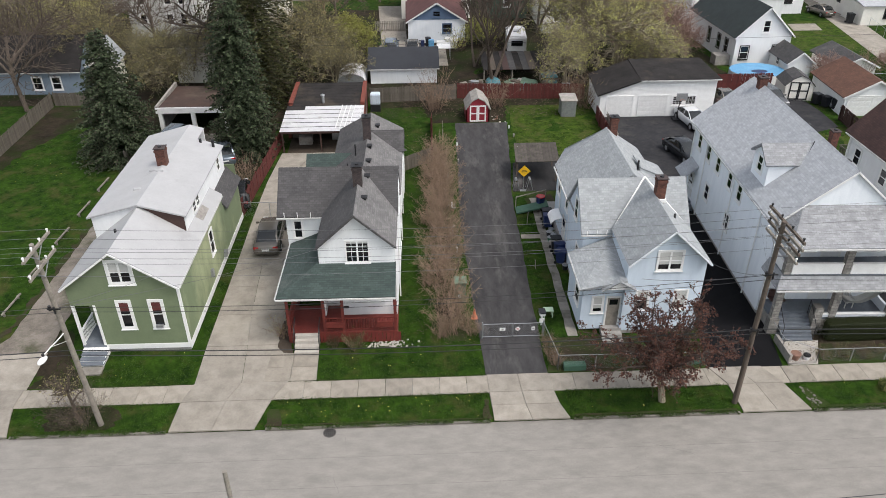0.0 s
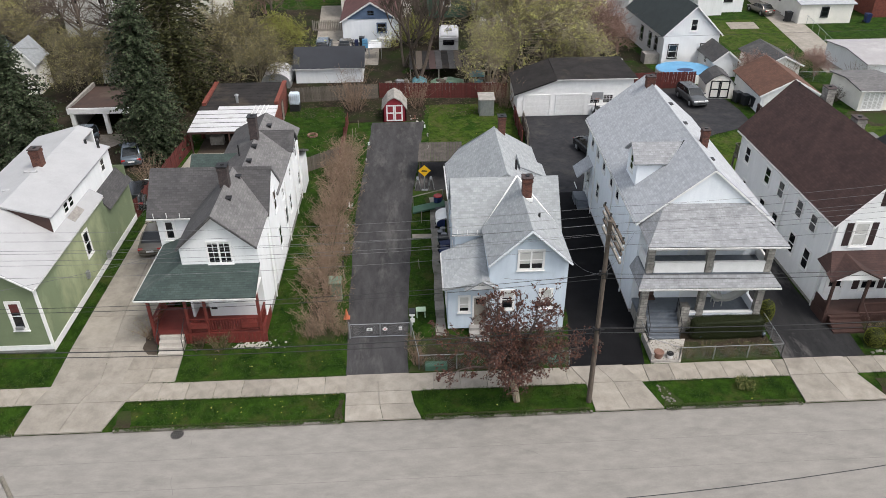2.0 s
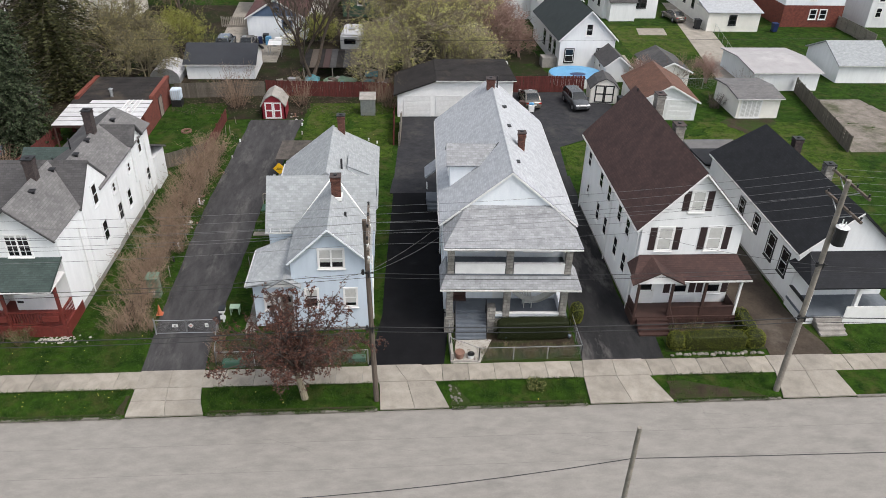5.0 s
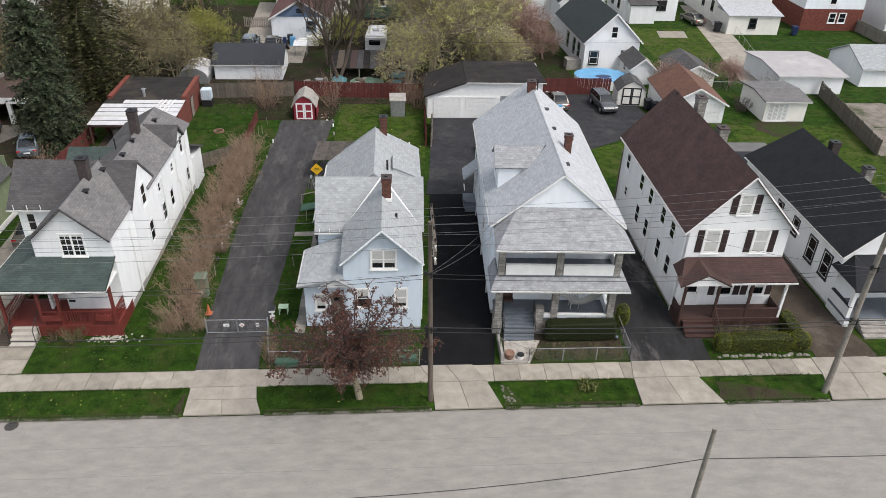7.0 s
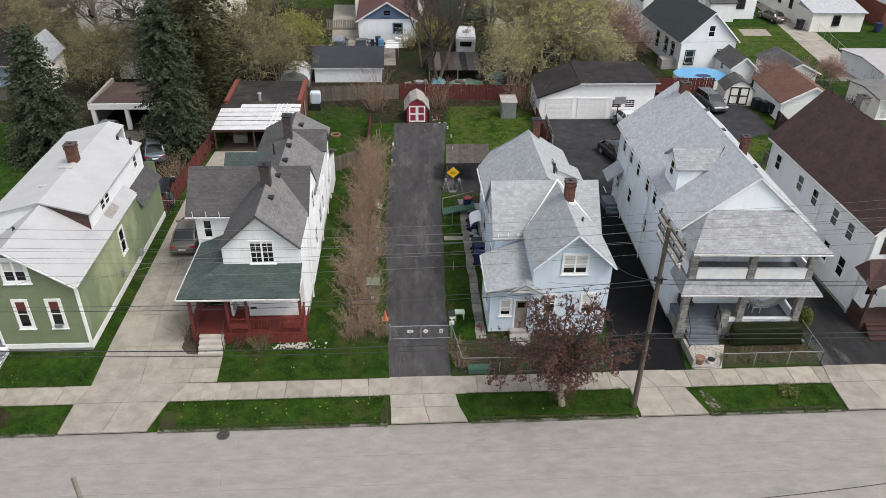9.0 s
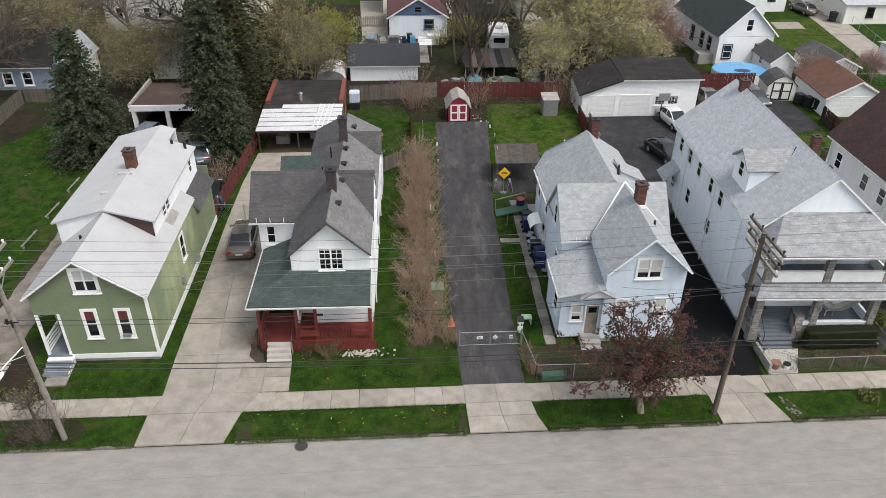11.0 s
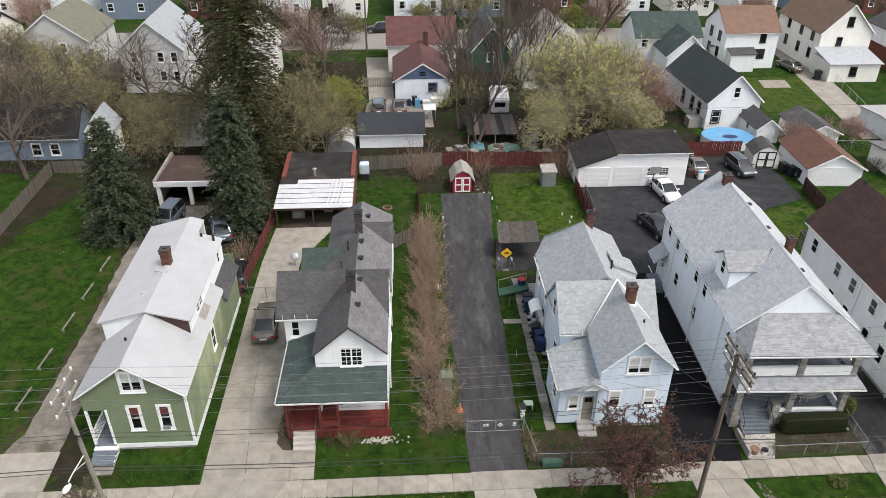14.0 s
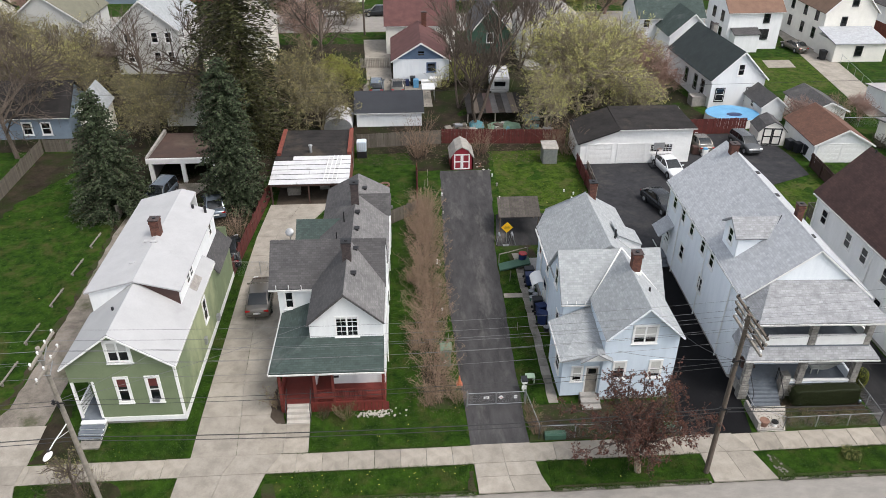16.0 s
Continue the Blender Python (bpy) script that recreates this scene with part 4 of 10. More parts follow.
    roof(h, [(xr + 0.3, 17.45, 3.72), (xr + 0.3, 22.1, 3.72), (ur, 22.1, 4.85), (ur, 17.45, 4.85)], M["r_greydark"], 0.1)
    bm = bmesh.new()
    slab(bm, [(-17.25, 13.1, rzz - sl * 3.05 + 0.02), (-17.25, 14.7, rzz - sl * 3.05 + 0.02), (-17.68, 14.7, rzz - sl * 2.62 + 0.02), (-17.68, 13.1, rzz - sl * 2.62 + 0.02)], 0.02)
    part("roof_patch", bm, M["stone"], h, "bare patch of worn roofing")
    chimney(h, -20.35, 16.85, 7.0, 8.62, 0.6, 0.6, M["chimney"])
    for x, y, z in ((-21.0, 13.5, 7.3), (-20.75, 16.0, 7.37), (-20.25, 15.75, 7.48)):
        bm = bmesh.new()
        rbox(bm, x - 0.25, x + 0.2, y - 0.12, y + 0.12, z - 0.1, z + 0.1, 0.04, 1)
        part("roof_vent", bm, M["r_white"], h)
    for x, y in ((-19.0, 21.1), (-18.1, 20.9)):
        pipe(h, x, y, 6.6, 7.35, 0.1)
    pipe(h, -20.95, 9.0, 6.7, 7.05, 0.08)
    return h


def porch_house():
    h = thing("house", "white clapboard house with grey shingle gables and a barn-red porch", "house", -8.7, 8.2, G, -0.8)
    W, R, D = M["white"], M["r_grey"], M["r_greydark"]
    xl, xr, yf, e, rx, rz = -9.5, -5.08, 8.25, 6.18, -7.3, 8.12
    part("foundation", B((xl, xr, 9.0, 25.8, 0.1, 1.0), (-11.85, xl, 12.6, 16.35, 0.1, 1.0)), M["concrete"], h)
    wall(h, [(xl, yf, 4.6), (xr, yf, 4.6), (xr, yf, e - 0.15), (rx, yf, rz - 0.1), (xl, yf, e - 0.15)], W, (0, -1, 0))
    wall(h, [(-9.6, 9.3, 0.9), (-8.45, 9.3, 0.9), (-8.45, 9.3, 4.7), (-9.6, 9.3, 4.7)], W, (0, -1, 0))
    wall(h, [(-8.45, 8.3, 0.9), (xr - 0.02, 8.3, 0.9), (xr - 0.02, 8.3, 4.55), (-8.45, 8.3, 4.55)], W, (0, -1, 0))
    wall(h, [(-8.45, 8.3, 0.9), (-8.45, 9.3, 0.9), (-8.45, 9.3, 4.55), (-8.45, 8.3, 4.55)], W, (-1, 0, 0))
    for x, o in ((xr, 1), (xl, -1)):
        wall(h, [(x, yf, 0.8), (x, 14.4, 0.8), (x, 14.4, e - 0.15), (x, yf, e - 0.15)], W, (o, 0, 0))
        wall(h, [(x, 14.4, 0.8), (x, 25.8, 0.8), (x, 25.8, 5.72), (x, 14.4, 5.72)], W, (o, 0, 0))
    wall(h, [(xl, 25.8, 0.3), (xr, 25.8, 0.3), (xr, 25.8, 5.72), (rx, 25.8, 7.05), (xl, 25.8, 5.72)], W, (0, 1, 0))
    # cross wing
    yr, ef, ex0, ex1 = 14.2, 6.2, -11.9, -5.0
    wall(h, [(ex0, 12.05, 0.8), (xl, 12.05, 0.8), (xl, 12.05, ef - 0.15), (ex0, 12.05, ef - 0.15)], W, (0, -1, 0))
    wall(h, [(ex0, 12.05, 0.8), (ex0, 16.35, 0.8), (ex0, 16.35, ef - 0.15), (ex0, yr, rz - 0.1), (ex0, 12.05, ef - 0.15)], W, (-1, 0, 0))
    wall(h, [(ex1, 12.05, 0.8), (ex1, 16.35, 0.8), (ex1, 16.35, ef - 0.15), (ex1, yr, rz - 0.1), (ex1, 12.05, ef - 0.15)], W, (1, 0, 0))
    wall(h, [(ex0, 16.35, 0.8), (xl, 16.35, 0.8), (xl, 16.35, ef - 0.15), (ex0, 16.35, ef - 0.15)], W, (0, 1, 0))
    s = (rz - ef) / (yr - 12.05)
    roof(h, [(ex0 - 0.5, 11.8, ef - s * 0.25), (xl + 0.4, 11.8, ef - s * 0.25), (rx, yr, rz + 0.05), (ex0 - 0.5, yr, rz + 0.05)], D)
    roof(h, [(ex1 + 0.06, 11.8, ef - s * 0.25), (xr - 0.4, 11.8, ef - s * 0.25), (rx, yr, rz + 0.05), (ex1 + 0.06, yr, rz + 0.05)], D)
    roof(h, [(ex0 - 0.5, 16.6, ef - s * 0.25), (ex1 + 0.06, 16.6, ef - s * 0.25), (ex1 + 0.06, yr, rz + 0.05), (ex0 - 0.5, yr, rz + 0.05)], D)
    bm = bmesh.new()
    for i in range(25):
        x = ex0 - 0.45 + i * 0.3
        slab(bm, [(x, yr - 0.16, rz - 0.06), (x + 0.28, yr - 0.16, rz - 0.06), (x + 0.28, yr, rz + 0.1), (x, yr, rz + 0.1)], 0.03)
    part("ridge_cap", bm, D, h)["kind"] = "stuff"
    # front gable roof, overhanging; left slope's shade put into its darker shingles
    sf = (rz - e) / (xr - rx)
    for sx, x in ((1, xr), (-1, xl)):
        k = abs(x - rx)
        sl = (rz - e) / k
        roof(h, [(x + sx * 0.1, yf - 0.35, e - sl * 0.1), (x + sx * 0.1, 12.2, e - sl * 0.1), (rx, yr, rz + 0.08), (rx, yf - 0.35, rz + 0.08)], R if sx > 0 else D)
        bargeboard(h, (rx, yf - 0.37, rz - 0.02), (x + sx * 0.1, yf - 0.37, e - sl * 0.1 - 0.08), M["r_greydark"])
    # rear roof; again the shaded left slope is coloured darker than the right
    r2, yb, e2 = 7.15, 26.1, 5.95
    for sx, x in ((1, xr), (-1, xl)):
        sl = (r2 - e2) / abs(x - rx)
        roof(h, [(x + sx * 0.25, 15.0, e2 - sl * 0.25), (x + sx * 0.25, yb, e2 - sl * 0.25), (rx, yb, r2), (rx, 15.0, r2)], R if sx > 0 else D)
    # rear side dormer and the green-shingled rear wing
    for y in (21.35, 23.85):
        roof(h, [(rx + 0.1, 22.6, 7.14), (ex1 + 0.3, 22.6, 7.14), (ex1 + 0.3, y, 5.95), (rx + 2.2, y, 5.95)], D)
    wall(h, [(ex1 + 0.05, 21.55, 3.0), (ex1 + 0.05, 23.65, 3.0), (ex1 + 0.05, 23.65, 6.05), (ex1 + 0.05, 22.6, 6.95), (ex1 + 0.05, 21.55, 6.05)], W, (1, 0, 0))
    for y in (17.6, 22.0):
        roof(h, [(-11.5, 19.8, 6.6), (rx - 0.7, 19.8, 6.6), (rx - 1.6, y, 5.15), (-11.5, y, 5.15)], M["r_green"])
    wall(h, [(-11.3, 18.0, 0.5), (-11.3, 21.6, 0.5), (-11.3, 21.6, 5.3), (-11.3, 19.8, 6.45), (-11.3, 18.0, 5.3)], W, (-1, 0, 0))
    wall(h, [(-11.3, 18.0, 0.5), (xl, 18.0, 0.5), (xl, 18.0, 5.3), (-11.3, 18.0, 5.3)], W, (0, -1, 0))
    wall(h, [(-11.3, 21.6, 0.5), (xl, 21.6, 0.5), (xl, 21.6, 5.3), (-11.3, 21.6, 5.3)], W, (0, 1, 0))
    roof(h, [(xl, 25.8, 4.2), (-4.7, 25.8, 4.2), (-4.7, 28.4, 3.0), (xl, 28.4, 3.0)], D)
    part("rear_extension", B((xl + 0.1, -4.9, 25.8, 28.2, 0.2, 3.0)), W, h)
    # windows
    F = face('front', yf)
    window(h, F, -7.9, 4.93, 1.32, 1.42, split=2, grid=2, casing=0.06, sash=M["trim"], inside=(M["blind"], 0.12))
    Fr = face('right', xr)
    for y, z, w, hh in ((17.2, 4.35, 0.5, 0.65), (17.4, 2.05, 0.7, 1.25), (19.45, 2.05, 0.7, 1.25), (20.5, 4.3, 0.5, 0.65), (24.0, 1.85, 0.65, 1.05)):
        window(h, Fr, y, z, w, hh, trim=M["white"])
    Fg = face('right', ex1)
    window(h, Fg, 13.85, 5.15, 0.72, 1.35, trim=M["white"])
    window(h, Fg, 14.2, 2.25, 0.75, 1.4, trim=M["white"])
    window(h, face('right', ex1 + 0.05), 22.9, 4.7, 0.62, 1.3, trim=M["white"])
    window(h, face('front', 12.05), -11.45, 4.4, 0.5, 1.2, trim=M["trim"])
    window(h, face('front', 8.3), -7.5, 2.2, 1.6, 1.0, inside=(M["blind"], 0.5))
    door(h, face('front', 9.3), -9.4, 1.05, 0.9, 2.05, M["trim"], 0.4)
    gutter(h, (ex0 - 0.5, 11.74, ef - 0.3), (xl - 0.1, 11.74, ef - 0.3))
    for x in (-11.9, -11.1, -10.3):
        bm = bmesh.new()
        bar(bm, (x, 11.7, ef - 0.2), (x, 11.7, ef + 0.15), 0.03, 0.03)
        part("gutter_strap", bm, M["trim"], h)
    for y in (11.0, 18.0, 22.0, 24.5):
        bm = bmesh.new()
        rod(bm, (xr + 0.12, y, 0.5), (xr + 0.12, y, 5.2), 0.045)
        part("downpipe", bm, M["trim"], h)
    chimney(h, -7.3, 12.0, 7.5, 9.35, 0.55, 0.55, M["chimney_dark"], cap=M["iron"])
    chimney(h, -7.3, 21.3, 6.6, 8.75, 0.55, 0.62, M["chimney_dark"], cap=M["iron"])
    for x, y, z in ((-6.85, 10.6, 7.75), (-6.85, 13.5, 7.75), (-7.0, 17.4, 7.0), (-7.05, 19.7, 7.05), (-6.7, 23.9, 6.85)):
        roof_vent(h, x, y, z)
    pipe(h, -8.0, 19.0, 6.6, 7.6)
    pipe(h, -8.4, 17.0, 6.3, 7.1, 0.04)
    # porch
    P = M["porch_red"]
    pl, pr, pf, ez, tz = -11.68, -5.05, 6.0, 3.97, 4.87
    Gn = M["r_green"]
    roof(h, [(pl - 0.1, pf, ez), (pr, pf, ez), (pr, yf + 0.05, tz), (xl - 0.1, yf + 0.05, tz)], Gn)
    roof(h, [(pl - 0.1, pf, ez), (xl - 0.1, yf + 0.05, tz), (xl - 0.1, 12.0, tz), (pl - 0.1, 12.0, ez)], Gn)
    part("soffit", B((pl, pr - 0.05, pf + 0.08, 9.3, ez - 0.22, ez - 0.14)), M["trim"], h)
    gutter(h, (pl - 0.1, pf - 0.05, ez - 0.08), (pr + 0.05, pf - 0.05, ez - 0.08))
    gutter(h, (pl - 0.15, pf, ez - 0.08), (pl - 0.15, 11.9, ez - 0.08))
    part("porch_floor", B((pl + 0.2, pr, 6.6, 9.3, 0.98, 1.08)), P, h)
    for i in range(30):
        x = pl + 0.25 + i * 0.22
        part("skirt_slat", B((x, x + 0.2, 6.61, 6.65, 0.25, 0.98)), P, h)
    for side in ((pr - 0.05, pr, 6.65, 9.3, 0.25, 0.98), (pl + 0.2, pl + 0.25, 6.65, 12.0, 0.25, 0.98)):
        part("porch_side_skirt", B(side), P, h)
    for x in (pl + 0.3, -9.3, -8.2, pr - 0.1):
        part("post", B((x - 0.08, x + 0.08, 6.63, 6.79, 1.08, ez - 0.2)), P, h)
    railing(h, (-9.3, 6.71), (pr - 0.1, 6.71), 1.08, 0.95, P, 0.15)
    railing(h, (pr - 0.1, 6.71), (pr - 0.1, 9.3), 1.08, 0.95, P, 0.15)
    railing(h, (pl + 0.3, 6.71), (pl + 0.3, 9.3), 1.08, 0.95, P, 0.15)
    for a, b in ((-9.2, -8.2), (-6.2, -5.3)):
        part("planter_board", B((a, b, 6.47, 6.61, 1.5, 1.85)), P, h)
    steps(h, -11.05, -9.65, 5.6, 0.2, 6.6, 1.05, 4, M["pale_step"])
    for x in (-11.05, -9.6):
        bm = bmesh.new()
        rod(bm, (x, 5.8, 0.2), (x, 5.8, 1.35), 0.025)
        part("handrail_post", bm, M["iron"], h)
        bm = bmesh.new()
        rod(bm, (x, 5.8, 1.35), (x, 6.9, 2.0), 0.025)
        part("handrail", bm, M["iron"], h)
        bm = bmesh.new()
        rod(bm, (x, 6.35, 0.6), (x, 6.35, 1.65), 0.02)
        part("handrail_post", bm, M["iron"], h)
    part("letter_slot", B((-8.35, -8.0, 8.24, 8.28, 1.6, 1.75)), M["iron"], h)
    return h


def blue_house():
    h = thing("house", "pale blue clapboard house with pale grey shingle cross gables", "house", 9.5, 6.5, G, -0.3)
    W, R = M["blue"], M["r_light"]
    xl, xr, yf, e, rx, rz = 8.2, 12.72, 6.6, 5.56, 10.45, 7.62
    yr, wl, wr, yb = 12.75, 6.45, 12.85, 22.9
    wy, we, wz = 10.6, 5.36, 7.68
    part("foundation", B((xl, xr, yf + 0.05, yb, 0.1, 0.7), (wl, xl, 10.7, yb, 0.1, 0.7)), M["concrete"], h)
    wall(h, [(xl, yf, 0.6), (xr, yf, 0.6), (xr, yf, e - 0.15), (rx, yf, rz - 0.1), (xl, yf, e - 0.15)], W, (0, -1, 0))
    wall(h, [(xr, yf, 0.6), (xr, yb, 0.6), (xr, yb, 5.1), (xr, yf, 5.1)], W, (1, 0, 0))
    wall(h, [(xl, yf, 0.6), (xl, wy, 0.6), (xl, wy, e - 0.15), (xl, yf, e - 0.15)], W, (-1, 0, 0))
    wall(h, [(wl, wy, 0.6), (xl, wy, 0.6), (xl, wy, we - 0.12), (wl, wy, we - 0.12)], W, (0, -1, 0))
    for x, o in ((wl, -1), (wr, 1)):
        wall(h, [(x, wy, 0.6 if o < 0 else 3.0), (x, 14.9, 0.6 if o < 0 else 3.0), (x, 14.9, we - 0.15), (x, yr, wz - 0.1), (x, wy, we - 0.15)], W, (o, 0, 0))
    wall(h, [(6.6, 14.9, 0.6), (6.6, 20.4, 0.6), (6.6, 20.4, 5.1), (6.6, 14.9, 5.1)], W, (-1, 0, 0))
    wall(h, [(7.6, yb, 0.6), (xr, yb, 0.6), (xr, yb, 5.1), (7.6, yb, 5.1)], W, (0, 1, 0))
    for sx, x in ((1, xr), (-1, xl)):
        sl = (rz - e) / abs(x - rx)
        roof(h, [(x + sx * 0.13, yf - 0.45, e - sl * 0.13), (x + sx * 0.13, 10.35, e - sl * 0.13), (rx, yr, rz + 0.06), (rx, yf - 0.45, rz + 0.06)], R)
        bargeboard(h, (rx, yf - 0.47, rz - 0.02), (x + sx * 0.13, yf - 0.47, e - sl * 0.13 - 0.08), M["bluewhite"])
    s = (wz - we) / (yr - wy)
    ovy = 0.25
    roof(h, [(wl - 0.18, wy - ovy, we - s * ovy), (xl + 0.1, wy - ovy, we - s * ovy), (rx, yr, wz + 0.03), (wl - 0.18, yr, wz + 0.03)], R)
    roof(h, [(wr + 0.18, wy - ovy, we - s * ovy), (xr - 0.1, wy - ovy, we - s * ovy), (rx, yr, wz + 0.03), (wr + 0.18, yr, wz + 0.03)], R)
    roof(h, [(wl - 0.18, 14.9 + ovy, we - s * ovy), (wr + 0.18, 14.9 + ovy, we - s * ovy), (wr + 0.18, yr, wz + 0.03), (wl - 0.18, yr, wz + 0.03)], R)
    bm = bmesh.new()
    bar(bm, (xl - 0.04, 10.3, e - 0.1), (rx, yr, wz + 0.07), 0.1, 0.06)
    bar(bm, (xr + 0.04, 10.3, e - 0.1), (rx, yr, wz + 0.07), 0.1, 0.06)
    part("valley_flashing", bm, M["trim"], h)
    # hipped rear roof
    pk, px, e2 = 7.72, 9.9, 5.0
    roof(h, [(6.35, 13.6, e2), (6.35, 20.4, e2), (px, 20.7, pk), (px, 13.2, pk)], R)
    roof(h, [(13.1, 13.4, e2), (13.1, 23.2, e2), (px, 20.7, pk), (px, 13.2, pk)], R)
    roof(h, [(6.35, 20.4, e2), (7.55, 23.2, e2), (px, 20.7, pk)], R)
    roof(h, [(7.55, 23.2, e2), (13.1, 23.2, e2), (px, 20.7, pk)], R)
    for a in ((6.35, 20.4, e2 + 0.04), (7.55, 23.2, e2 + 0.04)):
        bm = bmesh.new()
        bar(bm, a, (px, 20.7, pk + 0.03), 0.2, 0.03)
        part("hip_cap", bm, R, h)
    # low white-sided dormer on the sunny slope
    roof(h, [(11.1, 15.6, 7.0), (12.9, 15.6, 6.2), (12.9, 17.6, 6.2), (11.1, 17.6, 7.0)], R, 0.08)
    wall(h, [(11.1, 15.7, 6.55), (12.85, 15.7, 5.1), (12.85, 15.7, 6.12), (11.1, 15.7, 6.92)], M["white"], (0, -1, 0))
    wall(h, [(12.85, 15.7, 5.1), (12.85, 17.5, 5.1), (12.85, 17.5, 6.12), (12.85, 15.7, 6.12)], M["white"], (1, 0, 0))
    pipe(h, 10.75, 15.2, 6.9, 7.7, 0.07)
    pipe(h, 11.3, 9.0, 6.7, 7.15, 0.07)
    F = face('front', yf)
    window(h, F, 9.85, 4.88, 1.38, 1.22, split=2, inside=(M["blind"], 0.7), casing=0.09)
    window(h, F, 8.95, 2.15, 0.68, 1.25, inside=(M["blind"], 0.4), casing=0.09)
    window(h, F, 11.2, 2.15, 0.68, 1.25, inside=(M["blind"], 0.8), casing=0.09)
    Fl = face('left', wl)
    window(h, Fl, 12.5, 4.9, 0.7, 1.3)
    window(h, Fl, 11.3, 2.2, 0.7, 1.3)
    window(h, face('left', 6.6), 16.0, 3.6, 0.7, 1.2)
    window(h, face('left', 6.6), 18.8, 3.4, 0.7, 1.2)
    Fr = face('right', xr)
    for y in (9.0, 15.5, 19.0):
        window(h, Fr, y, 2.0, 0.8, 1.5)
    # enclosed corner porch
    px0, px1, py, pe = 5.85, 8.2, 6.95, 3.75
    wall(h, [(px0, py, 0.5), (px1, py, 0.5), (px1, py, pe + 0.4), (px0, py, pe)], W, (0, -1, 0))
    wall(h, [(px0, py, 0.5), (px0, wy, 0.5), (px0, wy, pe), (px0, py, pe)], W, (-1, 0, 0))
    wall(h, [(px0, wy - 0.02, 0.5), (wl, wy - 0.02, 0.5), (wl, wy - 0.02, pe + 0.2), (px0, wy - 0.02, pe)], W, (0, 1, 0))
    roof(h, [(px0 - 0.28, py - 0.6, pe + 0.03), (px0 - 0.24, wy - 0.15, pe + 0.03), (px1, wy - 0.15, pe + 1.1)], R)
    roof(h, [(px0 - 0.28, py - 0.6, pe + 0.03), (px1, wy - 0.15, pe + 1.1), (px1, py - 0.6, pe + 0.55)], R)
    for x in (6.75, 8.75):
        roof(h, [(x, py - 0.75, pe - 0.02), (7.75, py - 0.75, pe + 0.6), (7.75, py + 0.5, pe + 0.66), (x, py + 0.4, pe + 0.05)], R, 0.08)
    wall(h, [(6.95, py - 0.6, pe - 0.05), (8.55, py - 0.6, pe - 0.05), (7.75, py - 0.6, pe + 0.5)], M["trim"], (0, -1, 0), 0, "pediment")
    Fp = face('front', py)
    window(h, Fp, 6.5, 1.75, 0.58, 1.08, inside=(M["blind"], 0.75), casing=0.09)
    window(h, face('left', px0), 7.7, 1.75, 0.9, 1.05)
    door(h, Fp, 7.38, 0.75, 0.72, 2.0, M["wood_pale"], 0.25)
    steps(h, 7.1, 8.3, 5.8, 0.2, py, 0.75, 3, M["concrete"])
    gutter(h, (wl - 0.2, wy - 0.3, we - 0.36), (xl + 0.05, wy - 0.3, we - 0.36))
    gutter(h, (6.28, 15.2, e2 - 0.08), (6.28, 20.3, e2 - 0.08))
    gutter(h, (px0 - 0.32, py - 0.55, pe - 0.04), (px0 - 0.28, wy - 0.2, pe - 0.04))
    for x in (6.6, 7.2, 7.8):
        bm = bmesh.new()
        bar(bm, (x, wy - 0.33, we - 0.3), (x, wy - 0.33, we + 0.02), 0.03, 0.03)
        part("gutter_strap", bm, M["trim"], h)
    for x, y, a, b in ((xr + 0.1, 7.5, 0.5, 5.0), (6.5, 15.1, 0.4, 4.9), (6.5, 18.4, 1.5, 4.9)):
        bm = bmesh.new()
        rod(bm, (x, y, a), (x, y, b), 0.045)
        part("downpipe", bm, M["trim"], h)
    # side awning and side entry
    vs, fs = [], []
    for i in range(8):
        a = i / 7 * math.pi / 2
        for r in (0.0, 0.03):
            for y in (16.0, 17.5):
                vs.append((6.25 - (0.75 - r) * math.sin(a), y, 2.55 + (0.5 - r) * math.cos(a)))
    for i in range(7):
        k = i * 4
        fs += [(k, k + 1, k + 5, k + 4), (k + 2, k + 6, k + 7, k + 3), (k, k + 4, k + 6, k + 2), (k + 1, k + 3, k + 7, k + 5)]
    part("awning", (vs, fs), M["trim"], h)
    door(h, face('left', 6.6), 16.3, 0.6, 0.9, 2.0, M["white"], 0.3)
    part("step", B((5.75, 6.55, 16.1, 17.4, 0.2, 0.55)), M["concrete"], h)
    chimney(h, 10.72, 10.5, 7.1, 8.8, 0.55, 0.55, M["chimney"], cap=M["chimney_dark"])
    chimney(h, 10.45, 20.9, 6.9, 8.5, 0.5, 0.5, M["chimney"], cap=M["iron"])
    part("flashing", B((10.38, 11.06, 10.12, 10.88, 7.3, 7.5)), M["trim"], h)
    return h


